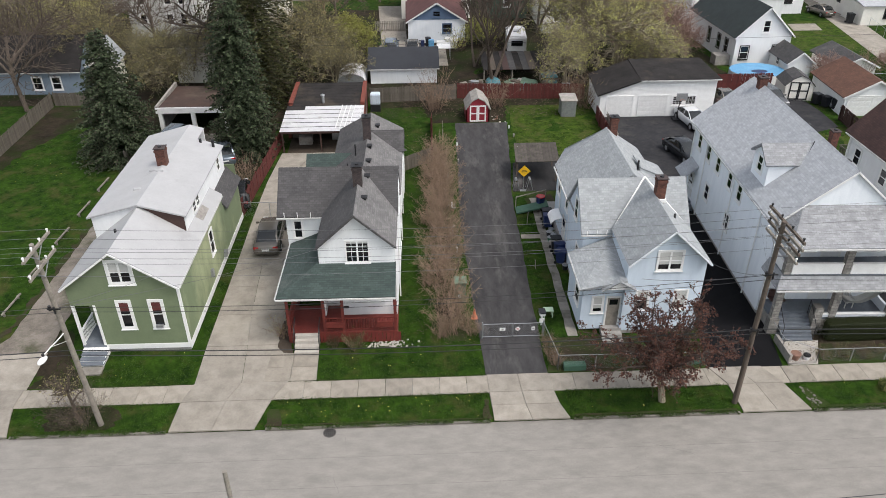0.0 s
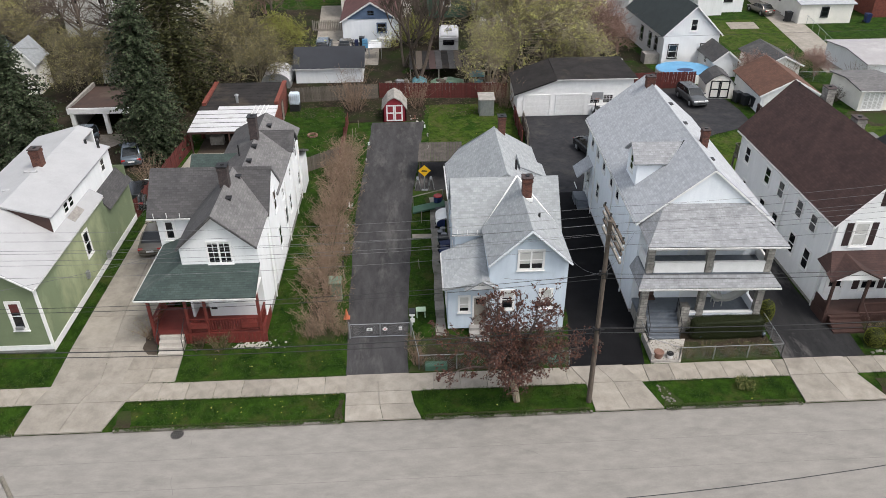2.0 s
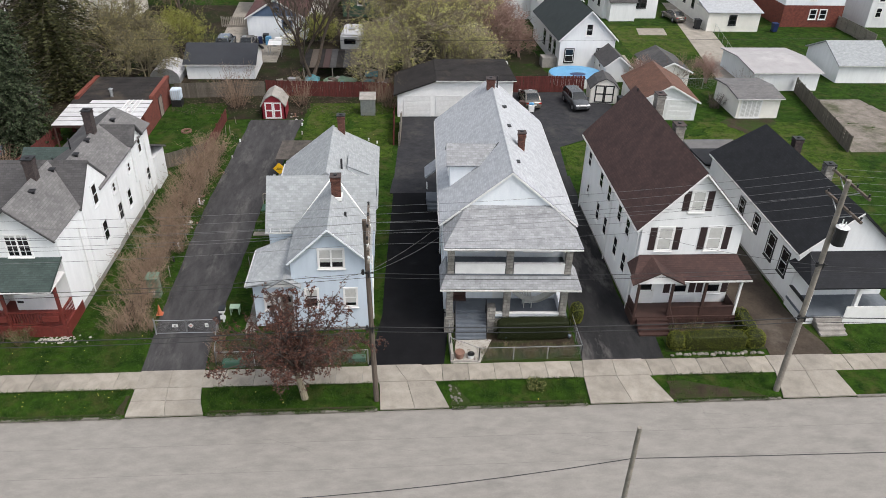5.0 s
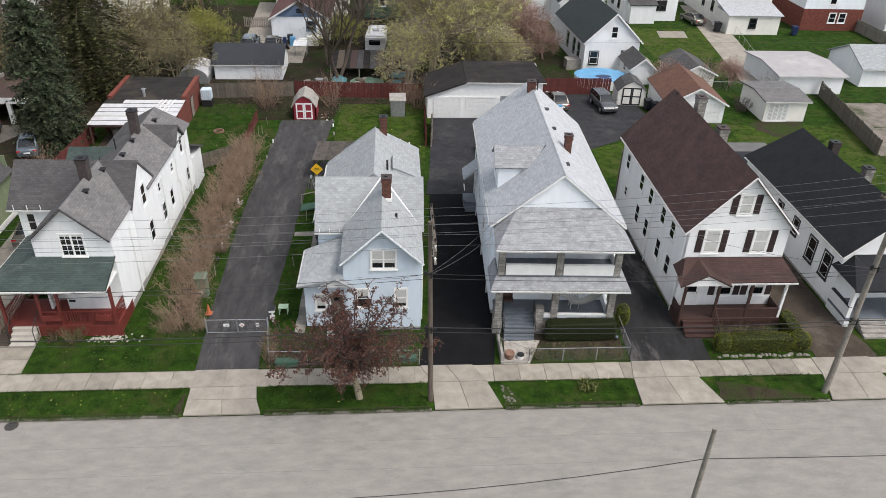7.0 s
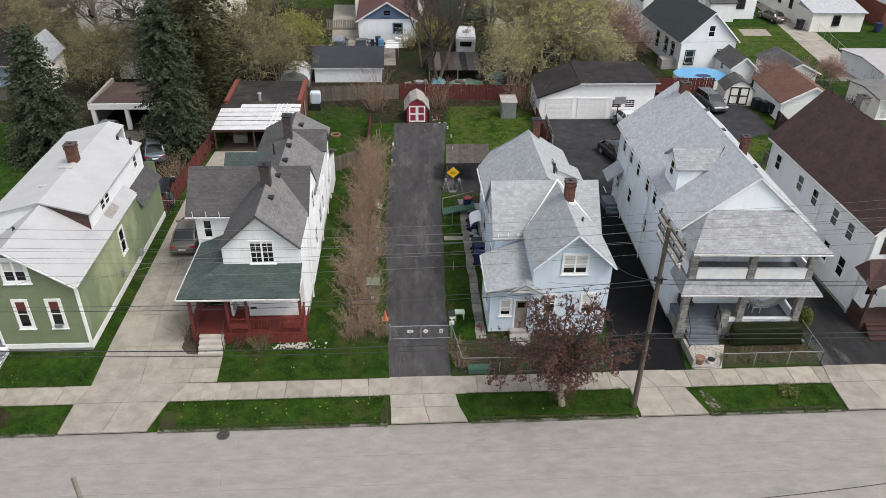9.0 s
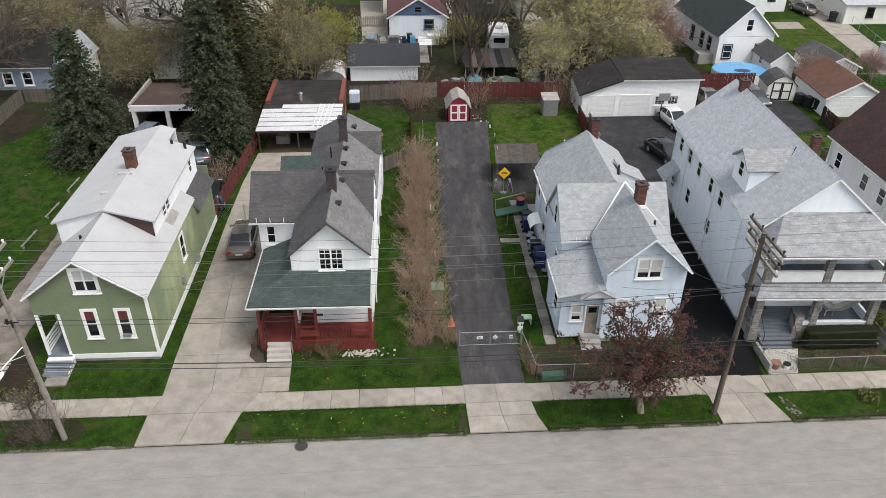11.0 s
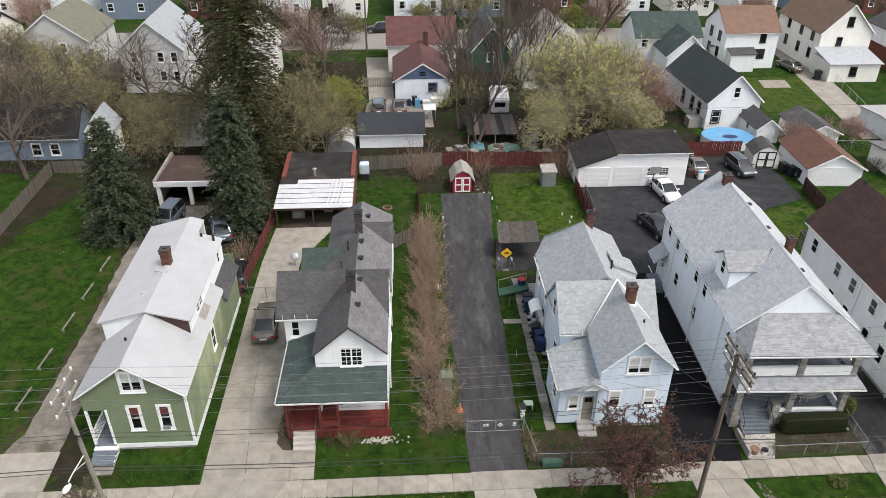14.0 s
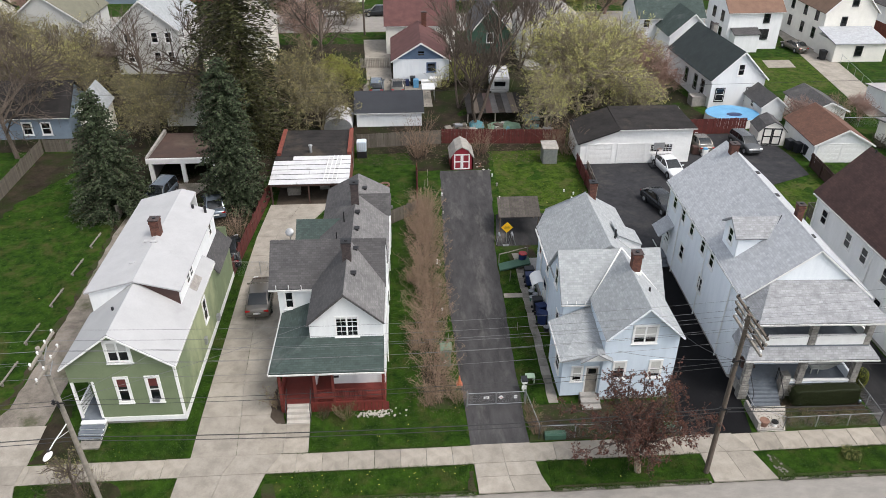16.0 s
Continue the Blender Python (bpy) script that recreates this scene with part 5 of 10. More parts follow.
def porch_tower_house():
    h = thing("house", "tall off-white double-porch house with weathered grey shingle roof", "house", 20.85, 8.0, G, -2.3)
    W, R = M["bluewhite"], M["r_mid"]
    xl, xr, yf, yb, e, rx, rz = 17.2, 24.5, 8.05, 23.8, 7.15, 20.85, 10.15
    part("foundation", B((xl + 0.05, xr - 0.05, yf, yb, 0.1, 0.8)), M["concrete"], h)
    wall(h, [(xl, yf, 0.6), (xl, yb, 0.6), (xl, yb, e - 0.15), (xl, yf, e - 0.15)], W, (-1, 0, 0))
    wall(h, [(xr, yf, 0.6), (xr, yb, 0.6), (xr, yb, e - 0.15), (xr, yf, e - 0.15)], W, (1, 0, 0))
    wall(h, [(xl, yf, 0.6), (xr, yf, 0.6), (xr, yf, e - 0.15), (rx, yf, rz - 0.1), (xl, yf, e - 0.15)], W, (0, -1, 0))
    wall(h, [(xl, yb, 0.6), (xr, yb, 0.6), (xr, yb, e - 0.15), (rx, yb, rz - 0.1), (xl, yb, e - 0.15)], W, (0, 1, 0))
    ov = 0.4
    sl = (rz - e) / (rx - xl)
    for sx, x in ((1, xr), (-1, xl)):
        roof(h, [(x + sx * ov, yf - 0.15, e - sl * ov), (x + sx * ov, yb + 0.2, e - sl * ov), (rx, yb + 0.2, rz + 0.05), (rx, yf - 0.15, rz + 0.05)], R)
        gutter(h, (x + sx * (ov + 0.03), yf, e - sl * ov - 0.1), (x + sx * (ov + 0.03), yb + 0.1, e - sl * ov - 0.1))
        bargeboard(h, (rx, yf - 0.17, rz - 0.05), (x + sx * ov, yf - 0.17, e - sl * ov - 0.12))
    bm = bmesh.new()
    for i in range(47):
        y = yf + i * 0.33
        slab(bm, [(rx - 0.14, y, rz - 0.06), (rx - 0.14, y + 0.31, rz - 0.06), (rx, y + 0.31, rz + 0.085), (rx, y, rz + 0.085)], 0.02)
        slab(bm, [(rx + 0.14, y, rz - 0.06), (rx + 0.14, y + 0.31, rz - 0.06), (rx, y + 0.31, rz + 0.085), (rx, y, rz + 0.085)], 0.02)
    part("ridge_cap", bm, R, h)["kind"] = "stuff"
    # upper porch roof
    pl, pr, pf, pe, pt = 16.98, 24.85, 5.55, 6.6, 8.0
    roof(h, [(pl, pf, pe), (pr, pf, pe), (23.3, yf - 0.02, pt), (18.35, yf - 0.02, pt)], M["r_porch"])
    roof(h, [(pl, pf, pe), (18.35, yf - 0.02, pt), (pl + 0.05, yf + 0.3, pe)], M["r_porch"])
    roof(h, [(pr, pf, pe), (23.3, yf - 0.02, pt), (pr - 0.05, yf + 0.3, pe)], M["r_porch"])
    part("porch_ceiling", B((pl + 0.2, pr - 0.2, pf + 0.2, yf, pe - 0.3, pe - 0.16)), M["trim"], h)
    gutter(h, (pl, pf - 0.05, pe - 0.08), (pr, pf - 0.05, pe - 0.08))
    # skirt roof between the storeys
    zl, zt = 3.75, 4.5
    fx0, fx1, fy = 17.25, 24.45, 6.15
    roof(h, [(16.85, 5.65, zl), (25.1, 5.65, zl), (fx1 + 0.05, fy + 0.1, zt), (fx0 - 0.05, fy + 0.1, zt)], M["r_porch"])
    roof(h, [(16.85, 5.65, zl), (fx0 - 0.05, fy + 0.1, zt), (fx0 - 0.05, yf, zt), (16.85, yf, zl)], M["r_porch"])
    roof(h, [(25.1, 5.65, zl), (fx1 + 0.05, fy + 0.1, zt), (fx1 + 0.05, yf, zt), (25.1, yf, zl)], M["r_porch"])
    part("porch_ceiling", B((17.05, 24.9, 5.85, yf, zl - 0.16, zl - 0.05)), M["trim"], h)
    gutter(h, (16.85, 5.61, zl - 0.08), (25.1, 5.61, zl - 0.08))
    part("porch_floor", B((fx0, fx1, fy, yf, zt - 0.2, zt)), M["deck_grey"], h)
    # parapets and posts of the upper porch
    for a, b in ((17.7, 20.6), (21.1, 24.05)):
        part("parapet", B((a, b, fy + 0.02, fy + 0.14, zt - 0.05, 5.15)), M["trim"], h)
        part("parapet_rail", B((a, b, fy - 0.02, fy + 0.18, 5.15, 5.2)), M["trim"], h)
    for x in (fx0 + 0.05, fx1 - 0.17):
        part("parapet", B((x, x + 0.12, fy + 0.3, yf, zt - 0.05, 5.15)), M["trim"], h)
    for x in (fx0 + 0.2, 20.85, fx1 - 0.2):
        part("post", B((x - 0.19, x + 0.19, fy, fy + 0.34, zt - 0.05, pe - 0.2)), M["ashlar"], h)
        part("post", B((x - 0.2, x + 0.2, fy - 0.05, fy + 0.3, 1.4, zl - 0.1)), M["ashlar"], h)
    for x in (fx0 + 0.2, fx1 - 0.2):
        part("pier", B((x - 0.28, x + 0.28, fy - 0.15, fy + 0.36, 0.15, 1.4)), M["ashlar"], h)
    # lower porch, reached by a flight let into its floor
    part("porch_floor", B((19.75, 24.6, 6.2, yf, 1.25, 1.42), (17.3, 19.75, 6.75, yf, 1.25, 1.42)), M["deck_grey"], h)
    part("porch_base", B((19.75, 24.55, 6.22, yf, 0.15, 1.25), (17.35, 19.75, 6.8, yf, 0.15, 1.25)), M["stone"], h)
    part("parapet", B((20.2, 24.1, 6.16, 6.3, 1.42, 1.62)), M["bluewhite"], h)
    part("parapet", B((24.1, 24.25, 6.45, yf, 1.42, 2.0)), M["bluewhite"], h)
    part("parapet_rail", B((20.2, 24.1, 6.12, 6.34, 1.62, 1.68)), M["trim"], h)
    part("pier", B((19.72, 20.2, 6.0, 6.55, 0.15, 2.15)), M["ashlar"], h)
    steps(h, 17.85, 19.7, 5.35, 0.2, 6.75, 1.3, 7, M["deck_grey"])
    for x in (17.8, 19.68):
        for a, b, nm in (((x, 5.4, 0.3), (x, 5.4, 1.3), "handrail_post"), ((x, 5.4, 1.3), (x, 6.7, 2.3), "handrail"), ((x, 6.7, 1.3), (x, 6.7, 2.3), "handrail_post")):
            bm = bmesh.new()
            rod(bm, a, b, 0.025)
            part(nm, bm, M["iron"], h)
    F = face('front', yf)
    for z in (2.1, 5.0):
        window(h, F, 18.2, z, 1.5, 1.1, split=2, inside=(M["blind"], 0.6))
        window(h, F, 22.0, z, 1.5, 1.1, split=2, inside=(M["blind"], 0.6))
    door(h, F, 20.3, 1.45, 0.95, 2.0, M["white"], 0.5)
    door(h, F, 20.3, 4.52, 0.95, 1.75, M["white"], 0.5)
    # side windows
    Fl, Fr = face('left', xl), face('right', xr)
    for y in (13.55, 15.4, 17.85, 19.9, 22.0):
        window(h, Fl, y, 5.2, 0.68, 1.2)
    for y in (14.55, 18.9, 22.6):
        window(h, Fl, y, 2.5, 0.75, 1.1)
    for y in (9.8, 13.0, 17.0, 21.0):
        window(h, Fr, y, 4.7, 0.75, 1.3)
        window(h, Fr, y, 1.8, 0.75, 1.4)
    # dormer on the shaded slope
    dx0, dy0, dy1 = 17.5, 11.35, 13.95
    zb, dz = 7.3, 9.0
    dm = (dy0 + dy1) / 2
    dj = rx - (rz - dz - 0.82) * (rx - xl) / (rz - e)
    dw = rx - (rz - dz) * (rx - xl) / (rz - e)
    wall(h, [(dx0, dy0 + 0.2, zb), (dx0, dy1 - 0.2, zb), (dx0, dy1 - 0.2, dz), (dx0, dm, dz + 0.75), (dx0, dy0 + 0.2, dz)], W, (-1, 0, 0), name="dormer_wall")
    wall(h, [(dx0, dy0 + 0.2, zb), (dw, dy0 + 0.2, dz), (dx0, dy0 + 0.2, dz)], W, (0, -1, 0), name="dormer_wall")
    wall(h, [(dx0, dy1 - 0.2, zb), (dw, dy1 - 0.2, dz), (dx0, dy1 - 0.2, dz)], W, (0, 1, 0), name="dormer_wall")
    for y in (dy0, dy1):
        roof(h, [(dx0 - 0.25, y, dz - 0.1), (dw - 0.05, y, dz - 0.1), (dj, dm, dz + 0.82), (dx0 - 0.25, dm, dz + 0.82)], M["r_porch"], 0.1, name="dormer_roof")
    bm = bmesh.new()
    bar(bm, (dw + 0.05, dy0 - 0.05, dz - 0.02), (dj + 0.05, dm, dz + 0.9), 0.12, 0.04)
    part("dormer_flashing", bm, M["iron"], h)
    window(h, face('left', dx0), dm - 0.32, 8.0, 0.64, 0.95)
    # side stoop with its hood
    roof(h, [(16.05, 21.7, 3.0), (16.05, 23.6, 3.0), (xl, 23.6, 3.95), (xl, 21.7, 3.95)], R, 0.1)
    door(h, Fl, 22.3, 0.9, 0.9, 2.05, M["white"], 0.4)
    steps(h, 16.3, 17.15, 21.3, 0.3, 22.2, 0.9, 3, M["deck_grey"])
    part("stoop", B((16.2, 17.15, 22.2, 23.4, 0.2, 0.9)), M["deck_grey"], h)
    for x in (16.25, 17.1):
        bm = bmesh.new()
        bar(bm, (x, 22.25, 1.75), (x, 23.35, 1.75), 0.06, 0.06)
        part("stoop_rail", bm, M["trim"], h)
    chimney(h, 20.75, 22.2, 9.3, 10.75, 0.55, 0.55, M["chimney"], cap=M["chimney_dark"])
    chimney(h, 22.0, 13.4, 8.7, 10.3, 0.42, 0.45, M["chimney"])
    for x, y in ((21.45, 19.2), (21.4, 15.7), (21.35, 10.2)):
        roof_vent(h, x, y, 9.6)
    for x in (21.05, 21.3):
        pipe(h, x, 22.9, 9.6, 10.7, 0.06)
    for y in (10.2, 14.9, 20.6, 23.6):
        bm = bmesh.new()
        rod(bm, (xl - 0.1, y, 0.4), (xl - 0.1, y, 6.6), 0.045)
        part("downpipe", bm, M["trim"], h)
    part("porch_bench", B((17.6, 18.5, 7.3, 7.8, 1.75, 1.85), (17.6, 18.5, 7.75, 7.82, 1.85, 2.3)), M["deck_brown"], h)
    return h


def brown_roof_house():
    h = thing("house", "white clapboard house with dark brown roof, shutters and porch", "house", 32.1, 7.9, G, -0.4)
    W, R, Dk = M["white"], M["r_brown"], M["deck_brown"]
    xl, xr, yf, yb, e, rx, rz = 28.92, 35.1, 7.9, 22.1, 6.88, 32.0, 10.12
    part("foundation", B((xl + 0.05, xr - 0.05, yf, yb, 0.1, 0.8)), M["concrete"], h)
    wall(h, [(xl, yf, 0.6), (xr, yf, 0.6), (xr, yf, e - 0.15), (rx, yf, rz - 0.1), (xl, yf, e - 0.15)], W, (0, -1, 0))
    wall(h, [(xl, yb, 0.6), (xr, yb, 0.6), (xr, yb, e - 0.15), (rx, yb, rz - 0.1), (xl, yb, e - 0.15)], W, (0, 1, 0))
    wall(h, [(xl, yf, 0.6), (xl, yb, 0.6), (xl, yb, e - 0.15), (xl, yf, e - 0.15)], W, (-1, 0, 0))
    wall(h, [(xr, yf, 0.6), (xr, yb, 0.6), (xr, yb, e - 0.15), (xr, yf, e - 0.15)], W, (1, 0, 0))
    ov = 0.42
    sl = (rz - e) / (rx - xl)
    for sx, x in ((1, xr), (-1, xl)):
        roof(h, [(x + sx * ov, yf - 0.3, e - sl * ov), (x + sx * ov, yb + 0.2, e - sl * ov), (rx, yb + 0.2, rz + 0.07), (rx, yf - 0.3, rz + 0.07)], R)
        bargeboard(h, (rx, yf - 0.33, rz - 0.03), (x + sx * ov, yf - 0.33, e - sl * ov - 0.1))
        gutter(h, (x + sx * (ov + 0.03), yf - 0.2, e - sl * ov - 0.08), (x + sx * (ov + 0.03), yb, e - sl * ov - 0.08))
    F = face('front', yf)
    S = M["shutter"]
    window(h, F, 31.55, 7.6, 0.75, 1.25, shutters=S, inside=(M["blind"], 0.95))
    window(h, F, 29.95, 4.95, 0.85, 1.5, shutters=S, inside=(M["blind"], 0.95))
    window(h, F, 33.0, 4.95, 0.85, 1.5, shutters=S, inside=(M["blind"], 0.95))
    window(h, F, 31.5, 1.75, 0.95, 1.3, shutters=S, inside=(M["blind"], 0.6))
    window(h, F, 33.6, 1.75, 0.95, 1.3, shutters=S, inside=(M["blind"], 0.6))
    door(h, F, 29.35, 0.95, 0.95, 2.05, M["trim"], 0.5)
    Fl, Fr = face('left', xl), face('right', xr)
    for y in (9.95, 11.85, 14.55, 16.7, 20.2):
        window(h, Fl, y, 4.5, 0.75, 1.15)
    for y in (9.7, 11.7, 14.45, 16.55):
        window(h, Fl, y, 1.95, 0.75, 1.35)
    window(h, Fl, 19.85, 2.5, 0.5, 0.7)
    for y in (9.9, 12.4, 15.6, 20.0):
        window(h, Fr, y, 4.6, 0.75, 1.4)
        window(h, Fr, y, 1.8, 0.75, 1.5)
    for y in (8.1, 14.0, 21.8):
        bm = bmesh.new()
        rod(bm, (xl - 0.1, y, 0.4), (xl - 0.1, y, 6.1), 0.05)
        part("downpipe", bm, M["trim"], h)
    # porch
    pl, pr, pf, pe, pt = 28.3, 35.6, 6.25, 3.75, 4.55
    roof(h, [(pl, pf, pe), (pr, pf, pe), (35.1, yf, pt), (29.0, yf, pt)], R)
    roof(h, [(pl, pf, pe), (29.0, yf, pt), (pl + 0.2, yf + 0.4, pe)], R)
    # pediment over the steps
    roof(h, [(28.2, 5.95, pe - 0.08), (29.8, 5.95, pe + 0.75), (29.8, yf - 0.15, pe + 0.75), (28.2, 6.6, pe + 0.1)], R, 0.08)
    roof(h, [(31.4, 5.95, pe - 0.08), (29.8, 5.95, pe + 0.75), (29.8, yf - 0.15, pe + 0.75), (31.4, 6.6, pe + 0.1)], R, 0.08)
    wall(h, [(28.35, 6.08, pe - 0.12), (31.25, 6.08, pe - 0.12), (29.8, 6.08, pe + 0.62)], M["trim"], (0, -1, 0), 0, "pediment")
    part("porch_ceiling", B((pl + 0.2, pr - 0.2, pf + 0.15, yf, pe - 0.3, pe - 0.16)), M["trim"], h)
    gutter(h, (pl, pf - 0.05, pe - 0.09), (pr, pf - 0.05, pe - 0.09))
    part("porch_floor", B((28.75, 35.25, 6.4, yf, 0.8, 0.95)), Dk, h)
    for i in range(29):
        x = 28.8 + i * 0.225
        part("skirt_board", B((x, x + 0.2, 6.38, 6.42, 0.2, 0.8)), Dk, h)
    for side in ((28.75, 28.8, 6.4, yf, 0.2, 0.8), (35.2, 35.25, 6.4, yf, 0.2, 0.8)):
        part("skirt_side", B(side), Dk, h)
    for x in (28.85, 30.95, 33.0, 35.15):
        part("post", B((x - 0.07, x + 0.07, 6.45, 6.6, 0.95, pe - 0.2)), M["trim"] if x > 35 else Dk, h)
    for a, b in ((30.95, 33.0), (33.0, 35.15)):
        part("porch_panel", B((a + 0.07, b - 0.07, 6.5, 6.56, 0.95, 1.55)), Dk, h)
        part("top_rail", B((a, b, 6.46, 6.6, 1.55, 1.63)), Dk, h)
    for side in ((35.12, 35.18, 6.6, yf, 0.95, 1.6), (28.82, 28.88, 6.6, yf, 0.95, 1.6)):
        part("porch_panel", B(side), Dk, h)
    steps(h, 29.0, 30.9, 5.35, 0.2, 6.4, 0.9, 4, Dk)
    for x in (30.95,):
        bm = bmesh.new()
        rod(bm, (x, 5.4, 0.3), (x, 5.4, 1.2), 0.03)
        part("handrail_post", bm, Dk, h)
        bm = bmesh.new()
        rod(bm, (x, 5.4, 1.2), (x, 6.45, 1.8), 0.03)
        part("handrail", bm, Dk, h)
    chimney(h, 32.65, 18.8, 8.8, 10.85, 0.55, 0.75, M["ashlar"])
    chimney(h, 32.8, 14.9, 8.6, 10.2, 0.6, 0.75, M["ashlar"])
    pipe(h, 31.9, 21.4, 9.6, 10.3, 0.06)
    # rear balcony stair
    part("rear_deck", B((29.3, 30.6, yb, yb + 1.6, 3.6, 3.75)), M["fence_wood"], h)
    railing(h, (29.3, yb + 1.6), (30.6, yb + 1.6), 3.75, 0.9, M["fence_wood"])
    railing(h, (29.3, yb + 0.1), (29.3, yb + 1.6), 3.75, 0.9, M["fence_wood"])
    for x, y in ((29.35, yb + 1.55), (30.55, yb + 1.55)):
        part("post", B((x - 0.06, x + 0.06, y - 0.06, y + 0.06, 0.2, 3.6)), M["fence_wood"], h)
    return h


def black_roof_house():
    h = thing("house", "white bungalow with black shingle roof and dark window trim", "house", 42.6, 8.2, G, -0.4)
    W, R = M["white"], M["r_black"]
    xl, xr, yf, yb, e, rx, rz = 39.6, 45.8, 8.4, 23.2, 4.55, 42.6, 7.25
    part("foundation", B((xl, xr, yf, yb, 0.1, 0.7)), M["concrete"], h)
    for pts, o in (([(xl, yf, 0.5), (xl, yb, 0.5), (xl, yb, e - 0.15), (xl, yf, e - 0.15)], (-1, 0, 0)), ([(xr, yf, 0.5), (xr, yb, 0.5), (xr, yb, e - 0.15), (xr, yf, e - 0.15)], (1, 0, 0)),
                   ([(xl, yf, 0.5), (xr, yf, 0.5), (xr, yf, e - 0.15), (rx, yf, rz - 0.1), (xl, yf, e - 0.15)], (0, -1, 0)), ([(xl, yb, 0.5), (xr, yb, 0.5), (xr, yb, e - 0.15), (xl, yb, e - 0.15)], (0, 1, 0))):
        wall(h, pts, W, o)
    ov, sl = 0.3, (rz - e) / (rx - xl)
    roof(h, [(xl - ov, yf - 0.3, e - sl * ov), (xl - ov, yb + 0.2, e - sl * ov), (rx, 22.0, rz), (rx, yf - 0.3, rz)], R)
    roof(h, [(xr + ov, yf - 0.3, e - sl * ov), (xr + ov, yb + 0.2, e - sl * ov), (rx, 22.0, rz), (rx, yf - 0.3, rz)], R)
    roof(h, [(xl - ov, yb + 0.2, e - sl * ov), (xr + ov, yb + 0.2, e - sl * ov), (rx, 22.0, rz)], R)
    bargeboard(h, (rx, yf - 0.33, rz - 0.1), (xl - ov, yf - 0.33, e - sl * ov - 0.1))
    gutter(h, (xl - ov - 0.03, yf - 0.2, e - sl * ov - 0.08), (xl - ov - 0.03, yb, e - sl * ov - 0.08))
    Fl = face('left', xl)
    for y in (9.43, 11.4):
        window(h, Fl, y, 1.78, 0.87, 1.65, trim=M["iron"], sash=M["trim"])
    for y in (14.0, 16.5):
        window(h, Fl, y, 2.4, 0.7, 1.1, trim=M["iron"], sash=M["trim"])
    chimney(h, 44.2, 19.9, 5.6, 7.0, 0.6, 0.6, M["chimney_dark"], cap=M["iron"])
    chimney(h, 44.6, 15.9, 5.2, 6.8, 0.6, 0.6, M["ashlar"], cap=M["iron"])
    # front porch
    roof(h, [(39.3, 5.9, 3.2), (46.0, 5.9, 3.2), (46.0, yf, 4.3), (40.2, yf, 4.3)], R)
    roof(h, [(39.3, 5.9, 3.2), (40.2, yf, 4.3), (39.3, yf + 0.6, 3.2)], R)
    part("porch_floor", B((39.5, 45.8, 6.2, yf, 0.8, 0.95)), M["deck_grey"], h)
    part("porch_base", B((39.5, 45.8, 6.2, yf, 0.2, 0.8)), M["white"], h)
    part("porch_panel", B((39.55, 39.65, 6.3, yf, 0.95, 1.7)), M["trim"], h)
    part("panel_cap", B((39.5, 39.7, 6.25, yf, 1.7, 1.78)), M["iron"], h)
    part("porch_skirt", B((42.2, 45.8, 6.14, 6.2, 0.2, 1.6)), M["trim"], h)
    for x in (39.65, 42.8):
        part("post", B((x - 0.12, x + 0.12, 6.25, 6.5, 0.95, 3.1)), M["trim"], h)
    steps(h, 40.3, 42.0, 5.0, 0.2, 6.2, 0.85, 4, M["stone"])
    # low rear wing with a grey flat roof
    part("rear_wing", B((39.5, 43.4, 23.2, 28.5, 0.2, 2.9)), W, h)
    roof(h, [(39.2, 23.3, 3.25), (43.7, 23.3, 3.25), (43.7, 26.9, 3.05), (39.2, 26.9, 3.05)], R)
    part("flat_roof", B((39.2, 43.7, 26.9, 28.8, 2.9, 3.06)), M["r_grey"], h, "pale grey flat roof")
    return h


green_house()
porch_house()
blue_house()
porch_tower_house()
brown_roof_house()
black_roof_house()


